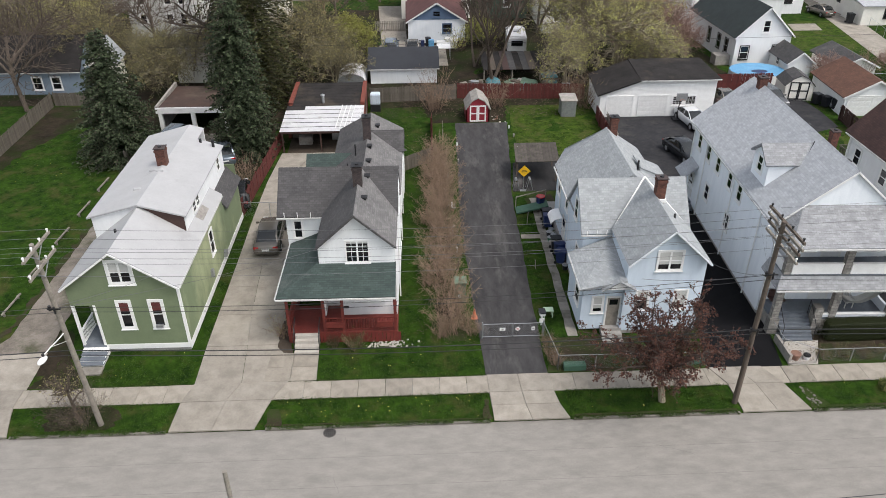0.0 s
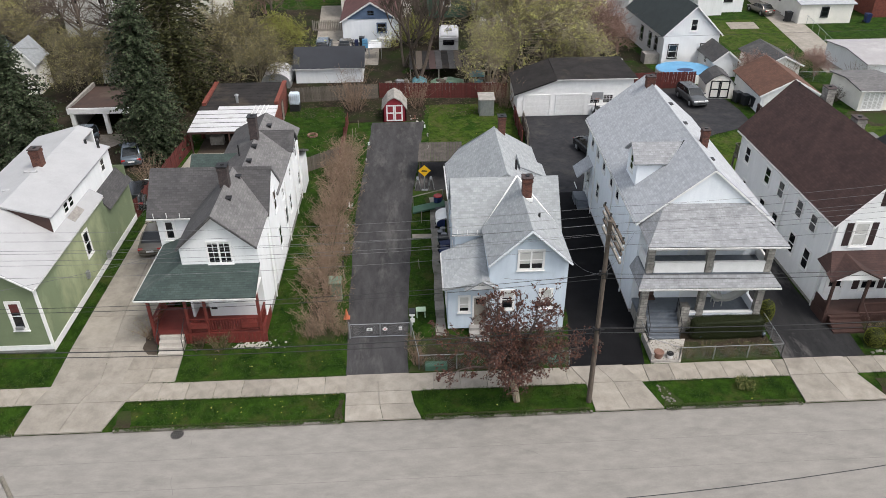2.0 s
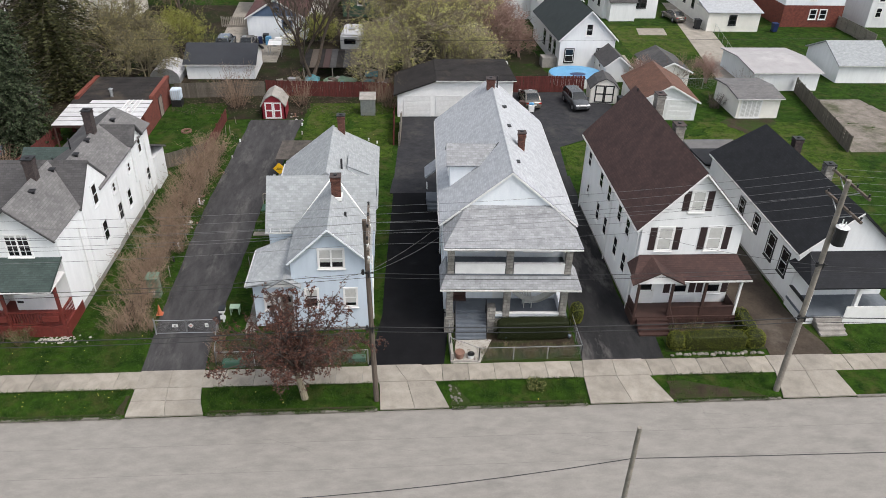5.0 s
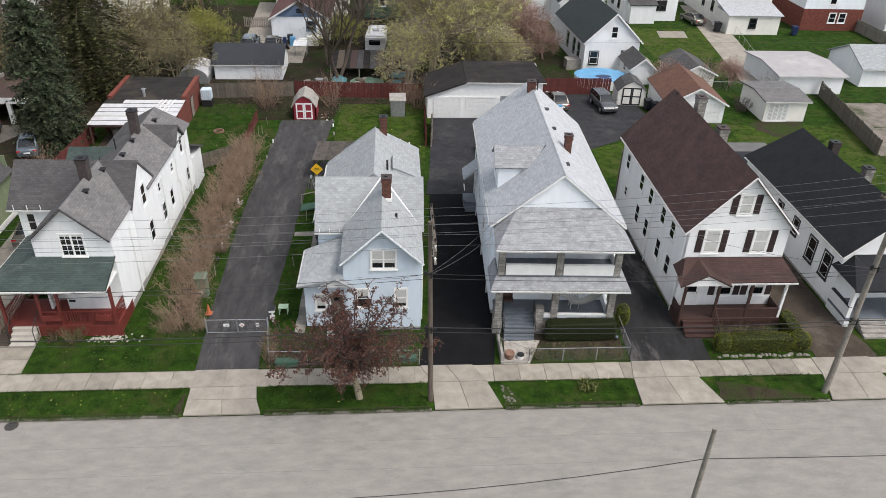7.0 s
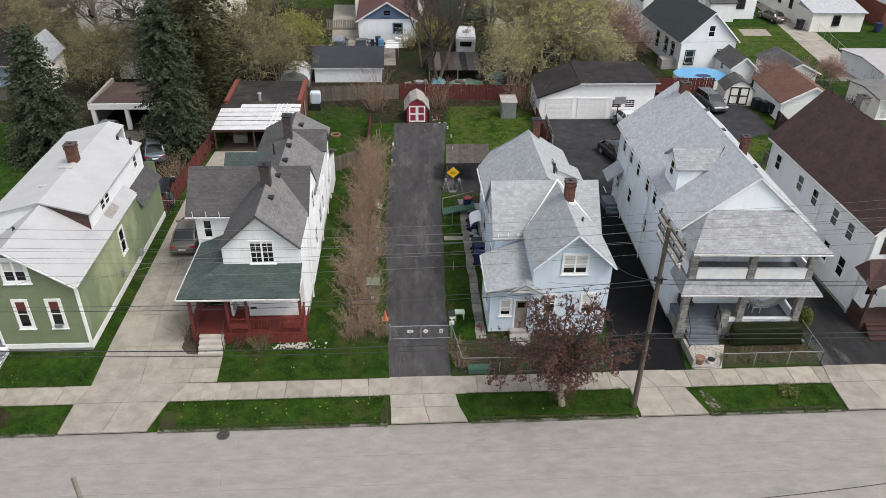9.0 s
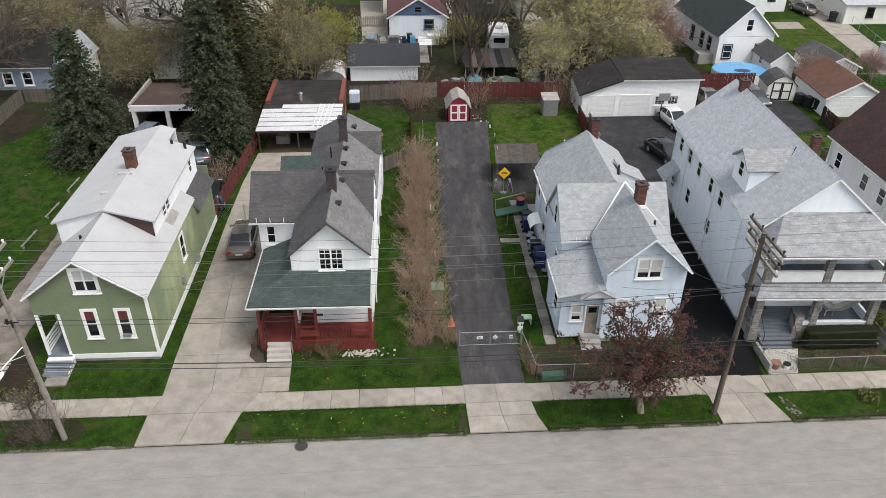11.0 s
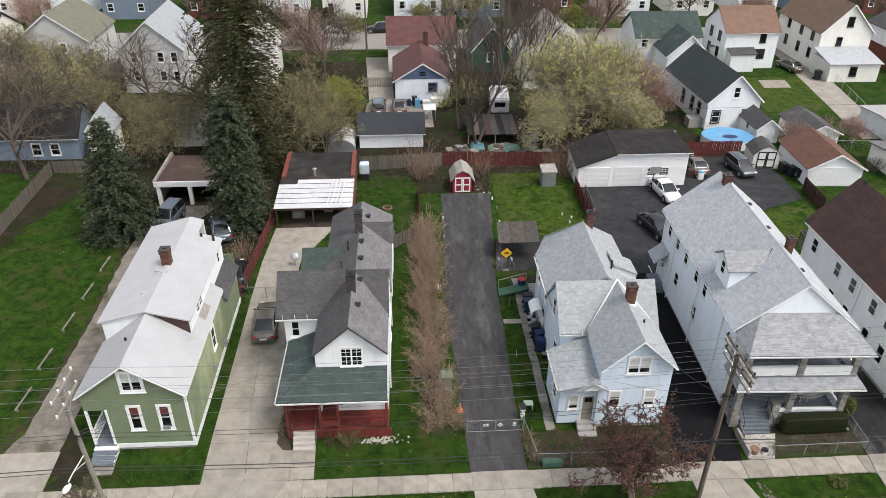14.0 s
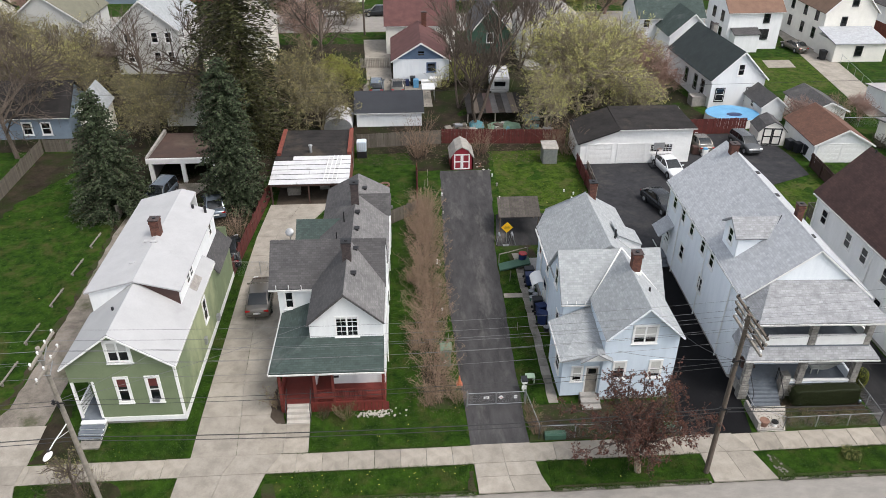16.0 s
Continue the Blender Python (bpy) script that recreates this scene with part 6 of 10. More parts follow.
# ---- smaller buildings ----
def gabled(name, label, category, x0, x1, y0, y1, e, r, axis, W, R, rz=0, ov=0.3, base=0.3, lap=0.125, rlap=0.15, group=""):
    """Plain gabled building; axis: the way its ridge runs."""
    h = thing(name, label, category, (x0 + x1) / 2, y0, 0.25, rz, group)
    mx, my = (x0 + x1) / 2, (y0 + y1) / 2
    if axis == 'y':
        wall(h, [(x0, y0, base), (x1, y0, base), (x1, y0, e - 0.15), (mx, y0, r - 0.08), (x0, y0, e - 0.15)], W, (0, -1, 0), lap)
        wall(h, [(x0, y1, base), (x1, y1, base), (x1, y1, e - 0.15), (mx, y1, r - 0.08), (x0, y1, e - 0.15)], W, (0, 1, 0), lap)
        wall(h, [(x0, y0, base), (x0, y1, base), (x0, y1, e - 0.15), (x0, y0, e - 0.15)], W, (-1, 0, 0), lap)
        wall(h, [(x1, y0, base), (x1, y1, base), (x1, y1, e - 0.15), (x1, y0, e - 0.15)], W, (1, 0, 0), lap)
        s = (r - e) / (mx - x0)
        for sx, x in ((-1, x0), (1, x1)):
            roof(h, [(x + sx * ov, y0 - ov, e - s * ov), (x + sx * ov, y1 + ov, e - s * ov), (mx, y1 + ov, r + 0.08), (mx, y0 - ov, r + 0.08)], R, 0.12, rlap)
            bargeboard(h, (mx, y0 - ov - 0.02, r), (x + sx * ov, y0 - ov - 0.02, e - s * ov - 0.08), None, 0.16)
    else:
        wall(h, [(x0, y0, base), (x0, y1, base), (x0, y1, e - 0.15), (x0, my, r - 0.08), (x0, y0, e - 0.15)], W, (-1, 0, 0), lap)
        wall(h, [(x1, y0, base), (x1, y1, base), (x1, y1, e - 0.15), (x1, my, r - 0.08), (x1, y0, e - 0.15)], W, (1, 0, 0), lap)
        wall(h, [(x0, y0, base), (x1, y0, base), (x1, y0, e - 0.15), (x0, y0, e - 0.15)], W, (0, -1, 0), lap)
        wall(h, [(x0, y1, base), (x1, y1, base), (x1, y1, e - 0.15), (x0, y1, e - 0.15)], W, (0, 1, 0), lap)
        s = (r - e) / (my - y0)
        for sy, y in ((-1, y0), (1, y1)):
            roof(h, [(x0 - ov, y + sy * ov, e - s * ov), (x1 + ov, y + sy * ov, e - s * ov), (x1 + ov, my, r + 0.08), (x0 - ov, my, r + 0.08)], R, 0.12, rlap)
        gutter(h, (x0 - ov, y0 - ov - 0.03, e - s * ov - 0.08), (x1 + ov, y0 - ov - 0.03, e - s * ov - 0.08))
    return h


def sectional_door(parent, F, u, z, w, hgt, rows=4, material=None):
    bm = bmesh.new()
    for a, b, c, d in ((u - 0.12, u, z, z + hgt + 0.12), (u + w, u + w + 0.12, z, z + hgt + 0.12), (u, u + w, z + hgt, z + hgt + 0.12)):
        fbox(bm, F, a, b, 0.0, 0.07, c, d)
    d = part("garage_door", bm, M["trim"], parent)
    for i in range(rows):
        bm = bmesh.new()
        fbox(bm, F, u, u + w, 0.0, 0.035, z + hgt * i / rows + 0.012, z + hgt * (i + 1) / rows - 0.012)
        k = max(2, int(w / 0.6))
        for j in range(k):
            fbox(bm, F, u + w * j / k + 0.08, u + w * (j + 1) / k - 0.08, 0.035, 0.05, z + hgt * i / rows + 0.1, z + hgt * (i + 1) / rows - 0.1)
        part("door_panel", bm, material or M["plastic_white"], d)
    return d


def white_garage():
    h = thing("garage", "long white clapboard garage with two roller doors and dark roof", "garage", 20.5, 41.2, 0.25, 0)
    W = M["trim"]
    wall(h, [(14.8, 41.2, 0.3), (26.3, 41.2, 0.3), (26.3, 41.2, 4.15), (18.7, 41.2, 4.15), (14.8, 41.2, 2.75)], W, (0, -1, 0))
    wall(h, [(26.3, 41.2, 0.3), (26.3, 46.2, 0.3), (26.3, 46.2, 4.5), (26.3, 41.2, 4.15)], W, (1, 0, 0))
    wall(h, [(14.8, 41.2, 0.3), (14.8, 46.2, 0.3), (14.8, 46.2, 2.75), (14.8, 41.2, 2.75)], W, (-1, 0, 0))
    roof(h, [(18.6, 40.9, 4.18), (26.6, 40.9, 4.18), (26.1, 46.3, 4.65), (18.6, 46.3, 4.65)], M["r_tar"], 0.14, 0.3)
    roof(h, [(18.6, 46.3, 4.65), (26.1, 46.3, 4.65), (26.1, 50.3, 2.6), (18.6, 50.3, 2.6)], M["r_tar"], 0.14, 0.3)
    roof(h, [(14.4, 40.9, 2.7), (18.7, 40.9, 4.2), (18.7, 46.3, 4.6), (14.6, 46.3, 3.1)], M["r_tar"], 0.14, 0.3)
    F = face('front', 41.2)
    sectional_door(h, F, 15.55, 0.35, 2.5, 2.1)
    sectional_door(h, F, 18.75, 0.35, 2.75, 2.1)
    window(h, F, 22.1, 1.55, 1.0, 0.85, grid=3)
    window(h, F, 23.4, 1.55, 1.0, 0.85, grid=3)
    gutter(h, (18.6, 40.86, 4.1), (26.6, 40.86, 4.1))


def brick_carport():
    h = thing("carport", "red brick garage with patched white sheet-metal carport roof", "carport", -12, 34, 0.25, 0)
    for a, b in ((-15.6, -15.3), (-8.75, -8.45)):
        part("brick_wall", B((a, b, 39.6, 45.7, 0.2, 2.75)), M["brickred"], h)
        part("brick_wall", B((a, b, 37.5 if a < -10 else 36.4, 39.6, 0.2, 2.4)), M["brickred"], h)
        part("parapet", B((a - 0.05, b + 0.05, 39.7, 45.8, 2.75, 3.0)), M["brickred"], h)
    part("brick_wall", B((-15.6, -8.45, 45.4, 45.7, 0.2, 2.75)), M["brickred"], h)
    # dark wall added to close off the shaded interior
    part("back_wall", B((-15.3, -8.75, 40.0, 40.2, 0.2, 2.5)), M["deck_brown"], h)
    roof(h, [(-15.55, 39.5, 2.72), (-8.5, 39.5, 2.72), (-8.5, 45.6, 2.9), (-15.55, 45.6, 2.9)], M["r_tar"], 0.12, 0.75)
    # sheet metal strips, each a lap over the next
    for i in range(6):
        y0 = 33.95 + i * 0.94
        z0 = 2.45 + i * 0.045
        cut = (-13.2, -9.9, -12.2, -14.4, -10.7, -14.0)[i]
        for a, b in ((-15.75, cut - 0.01), (cut + 0.01, -8.42)):
            bm = bmesh.new()
            slab(bm, [(a, y0, z0), (b, y0, z0), (b, y0 + 0.9, z0 + 0.04), (a, y0 + 0.9, z0 + 0.04)], 0.03)
            part("roof_sheet", bm, M["r_tar"] if i == 5 and a < -15 else M["metal_white"], h)
        bm = bmesh.new()
        slab(bm, [(-15.75, y0 + 0.88, z0 + 0.048), (-8.42, y0 + 0.88, z0 + 0.048), (-8.42, y0 + 0.97, z0 + 0.05), (-15.75, y0 + 0.97, z0 + 0.05)], 0.02)
        part("roof_seam", bm, M["r_tar"], h)
    part("roof_beam", B((-15.7, -8.45, 34.0, 34.15, 2.2, 2.4), (-15.7, -8.45, 37.0, 37.15, 2.3, 2.5)), M["deck_brown"], h)
    for x in (-15.55, -12.15, -8.6):
        part("post", B((x - 0.06, x + 0.06, 34.02, 34.14, 0.2, 2.25)), M["deck_brown"], h)
    bm = bmesh.new()
    rod(bm, (-12.4, 40.3, 2.7), (-12.4, 40.3, 3.5), 0.14, 0.14, 12)
    rod(bm, (-12.4, 40.3, 3.5), (-12.4, 40.3, 3.62), 0.24, 0.05, 12)
    part("flue", bm, M["metal_grey"], h)
    side = part("side_door", B((-8.45, -8.41, 41.2, 42.2, 0.3, 2.2)), M["wood_pale"], h)
    part("door_frame", B((-8.45, -8.39, 41.08, 41.2, 0.3, 2.3), (-8.45, -8.39, 42.2, 42.32, 0.3, 2.3), (-8.45, -8.39, 41.2, 42.2, 2.2, 2.3)), M["deck_brown"], side)
    # ladders lying on the sheets
    for x in (-10.6, -9.8):
        l = thing("ladder", "pale aluminium ladder lying on the carport roof", "ladder", x, 34.4, 2.6)
        for dx in (-0.2, 0.2):
            bm = bmesh.new()
            bar(bm, (x + dx, 34.1, 2.62), (x + dx + 0.35, 39.2, 2.86), 0.05, 0.08)
            part("rail", bm, M["plastic_white"], l)
        for i in range(15):
            y = 34.3 + i * 0.33
            bm = bmesh.new()
            bar(bm, (x - 0.2 + (y - 34.1) * 0.069, y, 2.63 + (y - 34.1) * 0.047), (x + 0.2 + (y - 34.1) * 0.069, y, 2.63 + (y - 34.1) * 0.047), 0.03, 0.03)
            part("rung", bm, M["plastic_white"], l)
    j = thing("water_tank", "white caged plastic water tank on a stand", "tank", -7.6, 44.5, 0.25)
    part("stand", B((-8.1, -7.1, 44.0, 45.0, 0.2, 1.0)), M["iron"], j)
    bm = bmesh.new()
    rbox(bm, -8.1, -7.1, 44.0, 45.0, 1.0, 2.1, 0.08)
    part("tank_body", bm, M["blue"], j)
    bm = bmesh.new()
    for i in range(6):
        x = -8.12 + i * 0.208
        bar(bm, (x, 43.97, 1.0), (x, 43.97, 2.15), 0.018, 0.018)
    part("cage", bm, M["metal_grey"], j)


def open_garage():
    h = thing("garage", "open two-bay garage with white posts and rusty flat roof", "garage", -24.7, 39.4, 0.25, 0)
    roof(h, [(-28.0, 39.3, 2.85), (-21.4, 39.3, 2.85), (-21.4, 46.4, 2.55), (-28.0, 46.4, 2.55)], mat("rusty_felt_roof", (0.075, 0.045, 0.035), (0.045, 0.03, 0.026), 0.6, 0.9, 0.3, 25, c3=(0.10, 0.075, 0.055), c3_at=0.6), 0.12, 0)
    part("parapet", B((-28.15, -27.9, 39.3, 46.4, 2.6, 3.0)), M["stone"], h)
    part("fascia", B((-28.1, -21.35, 39.2, 39.35, 2.35, 2.9)), M["trim"], h)
    for x in (-27.75, -24.7, -21.65):
        part("post", B((x - 0.18, x + 0.18, 39.25, 39.6, 0.2, 2.4)), M["trim"], h)
    part("side_wall", B((-28.0, -27.8, 39.5, 46.4, 0.2, 2.55)), M["concrete"], h)
    part("side_wall", B((-21.6, -21.4, 39.5, 46.4, 0.2, 2.55)), M["concrete"], h)
    part("back_wall", B((-28.0, -21.4, 46.2, 46.4, 0.2, 2.55)), M["concrete"], h)


def gambrel_shed(name, label, x0, x1, y0, y1, wl, bm_, W, R, trim, doors, rz=0):
    """Barn-roofed garden shed: wl wall height, bm_ break height as (inset, z), top z from them."""
    h = thing(name, label, "shed", (x0 + x1) / 2, y0, 0.25, rz)
    ins, zb, zt = bm_
    mx = (x0 + x1) / 2
    out = [(x0, y0, 0.3), (x1, y0, 0.3), (x1, y0, wl), (x1 - ins, y0, zb), (mx, y0, zt), (x0 + ins, y0, zb), (x0, y0, wl)]
    wall(h, out, W, (0, -1, 0), 0)
    wall(h, [(a, y1, c) for a, _, c in out], W, (0, 1, 0), 0)
    wall(h, [(x0, y0, 0.3), (x0, y1, 0.3), (x0, y1, wl), (x0, y0, wl)], W, (-1, 0, 0), 0)
    wall(h, [(x1, y0, 0.3), (x1, y1, 0.3), (x1, y1, wl), (x1, y0, wl)], W, (1, 0, 0), 0)
    ya, yb = y0 - 0.12, y1 + 0.1
    for s, xe in ((-1, x0), (1, x1)):
        roof(h, [(xe + s * 0.1, ya, wl - 0.1), (xe + s * 0.1, yb, wl - 0.1), (xe - s * ins, yb, zb + 0.05), (xe - s * ins, ya, zb + 0.05)], R, 0.07)
        roof(h, [(xe - s * ins, ya, zb + 0.05), (xe - s * ins, yb, zb + 0.05), (mx, yb, zt + 0.06), (mx, ya, zt + 0.06)], R, 0.07)
    F = face('front', y0)
    w = doors
    z0, z1 = 0.4, wl + 0.3
    for a, b in ((mx - w / 2, mx - 0.01), (mx + 0.01, mx + w / 2)):
        bm = bmesh.new()
        fbox(bm, F, a, b, 0, 0.03, z0, z1)
        d = part("door", bm, W, h)
        bm = bmesh.new()
        t = 0.13
        for c, e, f, g in ((a, a + t, z0, z1), (b - t, b, z0, z1), (a + t, b - t, z0, z0 + t), (a + t, b - t, z1 - t, z1), (a + t, b - t, (z0 + z1) / 2 - t / 2, (z0 + z1) / 2 + t / 2)):
            fbox(bm, F, c, e, 0.03, 0.055, f, g)
        part("door_frame", bm, trim, d)
    return h


def cylinder_shed():
    h = thing("storage_tent", "pale ribbed half-round metal storage shelter", "shelter", -10.4, 51, 0.25)
    x0, x1, y0, y1 = -12.0, -8.9, 51.0, 55.2
    mx, r = (x0 + x1) / 2, (x1 - x0) / 2
    for k in range(4):
        ya, yb = y0 + (y1 - y0) * k / 4, y0 + (y1 - y0) * (k + 1) / 4 - 0.03
        vs, fs = [], []
        for i in range(13):
            a = math.pi * i / 12
            for y in (ya, yb):
                vs.append((mx - r * math.cos(a), y, 1.0 + 1.0 * math.sin(a)))
        for i in range(12):
            fs.append((2 * i, 2 * i + 1, 2 * i + 3, 2 * i + 2))
        part("roof_panel", (vs, fs), M["metal_white"], h)
    bm = bmesh.new()
    pts = [(mx - r * math.cos(math.pi * i / 12), y0, 1.0 + 1.0 * math.sin(math.pi * i / 12)) for i in range(13)] + [(x1, y0, 0.25), (x0, y0, 0.25)]
    bm.faces.new([bm.verts.new(p) for p in pts])
    part("end_panel", bm, M["metal_grey"], h)
    part("side_panel", B((x0 - 0.02, x0 + 0.02, y0, y1, 0.2, 1.0), (x1 - 0.02, x1 + 0.02, y0, y1, 0.2, 1.0)), M["metal_grey"], h)


white_garage()
brick_carport()
open_garage()
cylinder_shed()
gambrel_shed("garden_shed", "barn-red garden shed with white-framed double doors", 1.45, 3.75, 40.6, 43.2, 1.75, (0.5, 2.45, 2.8), M["shed_red"], M["stone"], M["plastic_white"], 1.6)
gambrel_shed("garden_shed", "pale garden shed with black-framed double doors", 35.3, 38.3, 44.9, 47.6, 2.0, (0.65, 2.6, 3.0), M["cream"], M["r_greydark"], M["iron"], 2.0, -6)
g = gabled("garage", "white two-door garage with rusty brown shingle roof", "garage", 39.2, 45.0, 40.2, 47.6, 2.45, 3.95, 'y', M["white"], M["r_rust"], -3)
for u in (39.6, 42.2):
    sectional_door(g, face('front', 40.2), u, 0.35, 2.35, 2.0)
g = gabled("garage", "grey block garage with white lattice window door", "garage", 49.6, 54.0, 40.6, 46.4, 2.55, 2.8, 'x', M["cream"], M["r_grey"], 0)
window(g, face('front', 40.6), 50.0, 0.45, 2.0, 1.75, split=4, grid=4, inside=(M["blind"], 0.98))
g = gabled("garage", "wide white clapboard garage with pale membrane roof", "garage", 54.9, 62.5, 48.9, 57.9, 2.5, 2.85, 'x', M["white"], mat("pale_grey_membrane", (0.36, 0.345, 0.345), (0.30, 0.288, 0.288), 0.6, 0.7, 0.1, 20, c3=(0.42, 0.4, 0.4), c3_at=0.6), 0, rlap=0)
g = gabled("garage", "white garage with blue-grey shingle roof", "garage", 66.2, 72.5, 51.5, 59.0, 2.6, 4.2, 'x', M["white"], M["r_light"], 0)
g = gabled("garage", "low white garage with smooth charcoal roof", "garage", -8.4, -1.0, 52.6, 58.4, 2.2, 3.5, 'x', M["white"], mat("charcoal_rolled_roof", (0.032, 0.035, 0.042), (0.026, 0.028, 0.034), 0.6, 0.85, 0.15, 30), 0, rlap=0)
sectional_door(g, face('back', 58.4), -6.5, 0.3, 2.6, 1.9)
g = gabled("garage", "low grey garage with dark shingle roof behind the pool", "garage", 43.7, 47.9, 50.2, 56.4, 2.2, 3.1, 'y', M["cream"], M["r_greydark"], 0)
g = gabled("garage", "small white outbuilding with dark roof by the pool", "outbuilding", 38.7, 41.4, 51.8, 57.6, 2.3, 3.3, 'y', M["white"], M["r_greydark"], 0)
window(g, face('left', 38.7), 54.0, 1.2, 0.7, 0.8)

# metal shed on the lawn
ms = thing("metal_shed", "small grey metal garden shed on the lawn", "shed", 11.9, 41.5, 0.25)
part("wall", B((11.1, 12.55, 41.5, 43.0, 0.25, 2.0)), M["metal_grey"], ms)
bm = bmesh.new()
slab(bm, [(11.0, 41.4, 2.02), (12.65, 41.4, 2.02), (12.65, 43.1, 2.25), (11.0, 43.1, 2.25)], 0.06)
part("roof", bm, M["stone"], ms)
part("door", B((11.2, 11.8, 41.46, 41.5, 0.35, 1.9)), M["metal_grey"], ms)
part("door", B((11.84, 12.45, 41.46, 41.5, 0.35, 1.9)), M["metal_grey"], ms)

# far houses
def rows_of_windows(h, F, us, zs, w=0.8, hh=1.3, **k):
    for u in us:
        for z in zs:
            window(h, F, u, z, w, hh, **k)


g = gabled("house", "white clapboard cottage with dark green-grey shingle roof", "house", 34.2, 40.9, 56.6, 70.0, 4.0, 7.1, 'y', M["white"], mat("dark_green_shingles", (0.035, 0.045, 0.045), (0.026, 0.034, 0.035), 1, 0.9, 0.3, 60), 3)
rows_of_windows(g, face('front', 56.6), (34.9, 38.8), (1.2,), 1.0, 1.5, trim=M["iron"], sash=M["trim"])
window(g, face('front', 56.6), 37.2, 4.3, 0.75, 1.3)
rows_of_windows(g, face('left', 34.2), (58.5, 60.6, 63.5), (1.4,), 0.8, 1.6, trim=M["iron"], sash=M["trim"])
chimney(g, 37.9, 66.0, 6.6, 8.0, 0.6, 0.6, M["stone"])
part("rear_porch", B((32.4, 34.15, 57.2, 58.6, 0.2, 1.5)), M["stone"], g)
g = gabled("house", "white house with dark green roof and cross gable", "house", 31.8, 41.5, 79.5, 87.5, 5.5, 8.2, 'x', M["white"], M["r_green"], 0)
rows_of_windows(g, face('front', 79.5), (32.6,), (4.0,), 0.9, 1.3)
g = gabled("house", "white gabled wing with dark green shingle roof", "house", 34.6, 40.6, 73.5, 79.4, 4.6, 7.3, 'y', M["white"], M["r_green"], 0)
rows_of_windows(g, face('front', 73.5), (37.8,), (3.6,), 0.9, 1.2)
g = gabled("house", "two-storey white house with tan shingle roof", "house", 45.6, 53.8, 80.2, 88.0, 6.0, 8.8, 'x', M["white"], mat("tan_shingles", (0.20, 0.12, 0.085), (0.15, 0.09, 0.065), 1, 0.9, 0.3, 60), 2)
rows_of_windows(g, face('front', 80.2), (50.2, 51.2), (1.9,), 0.8, 1.3, trim=M["iron"])
rows_of_windows(g, face('front', 80.2), (51.0,), (4.3,), 0.8, 1.3, trim=M["iron"])
rows_of_windows(g, face('left', 45.6), (82.0, 85.0), (1.8, 4.2), 0.8, 1.3, trim=M["iron"])
part("bay", B((46.2, 50.0, 78.6, 80.2, 0.3, 3.0)), M["white"], g)
roof(g, [(46.0, 78.4, 3.0), (50.2, 78.4, 3.0), (50.2, 80.2, 3.6), (46.0, 80.2, 3.6)], M["r_greydark"], 0.1)
g = gabled("house", "tall cream house with tan shingle roof and lean-to", "house", 59.4, 67.2, 78.6, 92.0, 6.2, 10.1, 'y', M["cream"], mat("light_brown_shingles", (0.18, 0.115, 0.08), (0.13, 0.085, 0.06), 1, 0.9, 0.3, 60), 0)
window(g, face('front', 78.6), 63.0, 7.0, 0.8, 1.3, trim=M["iron"])
window(g, face('front', 78.6), 62.0, 4.2, 0.7, 1.1, trim=M["iron"])
rows_of_windows(g, face('left', 59.4), (80.5, 84.0, 88.0), (1.9, 4.5), 0.75, 1.3, trim=M["iron"])
part("lean_to", B((58.9, 66.4, 73.3, 78.6, 0.3, 3.0)), M["cream"], g)
roof(g, [(58.6, 73.0, 3.0), (66.7, 73.0, 3.0), (66.7, 78.6, 4.0), (58.6, 78.6, 4.0)], M["r_mid"], 0.1)
window(g, face('front', 73.3), 62.0, 1.3, 0.9, 1.2, trim=M["iron"])
g = gabled("house", "pale blue house over a red brick storey with white windows", "house", 71.0, 79.9, 76.0, 86.0, 6.0, 8.6, 'y', M["bluewhite"], M["r_greydark"], 0)
part("brick_storey", B((70.94, 79.96, 75.94, 86.06, 0.2, 3.4)), M["brickred"], g)
window(g, face('front', 75.94), 75.0, 1.5, 0.95, 1.3)
window(g, face('front', 75.94), 76.5, 1.5, 0.95, 1.3)
window(g, face('front', 76.0), 74.6, 4.1, 0.9, 1.3)
g = gabled("house", "white house with grey roof beyond the brick one", "house", 84.0, 93.0, 76.0, 86.0, 5.5, 8.2, 'y', M["white"], M["r_mid"], 0)
rows_of_windows(g, face('front', 76.0), (85.0, 88.5), (1.8, 4.0))
g = gabled("house", "pale blue-grey house with maroon roof and deep blue gable", "house", -4.1, 3.3, 68.3, 79.0, 3.2, 5.4, 'y', M["bluewhite"], M["r_maroon"], 0)
wall(g, [(-3.5, 68.25, 3.3), (2.7, 68.25, 3.3), (-0.4, 68.25, 5.15)], M["deep_blue"], (0, -1, 0), 0.125, "gable_cladding")
window(g, face('front', 68.25), -0.85, 3.7, 0.9, 0.65, trim=M["deep_blue"])
window(g, face('front', 68.3), 0.4, 1.6, 1.1, 1.1, trim=M["deep_blue"])
chimney(g, 0.4, 78.3, 4.8, 6.9, 0.7, 0.7, M["chimney"])
wall(g, [(-4.0, 75.0, 3.0), (-0.8, 75.0, 3.0), (-0.8, 75.0, 5.0)], M["white"], (0, -1, 0), 0.125, "gable_cladding")
g = gabled("house", "maroon-roofed house beside the back street", "house", -5.0, 5.0, 80.5, 89.5, 4.6, 7.4, 'x', M["cream"], M["r_maroon"], 0)
g = gabled("house", "green cottage with dark roof among bare trees", "house", 7.5, 13.0, 80.0, 89.0, 3.8, 7.0, 'y', M["green_paint"], M["r_greydark"], 0)
window(g, face('front', 80.0), 9.7, 2.0, 0.9, 1.3)
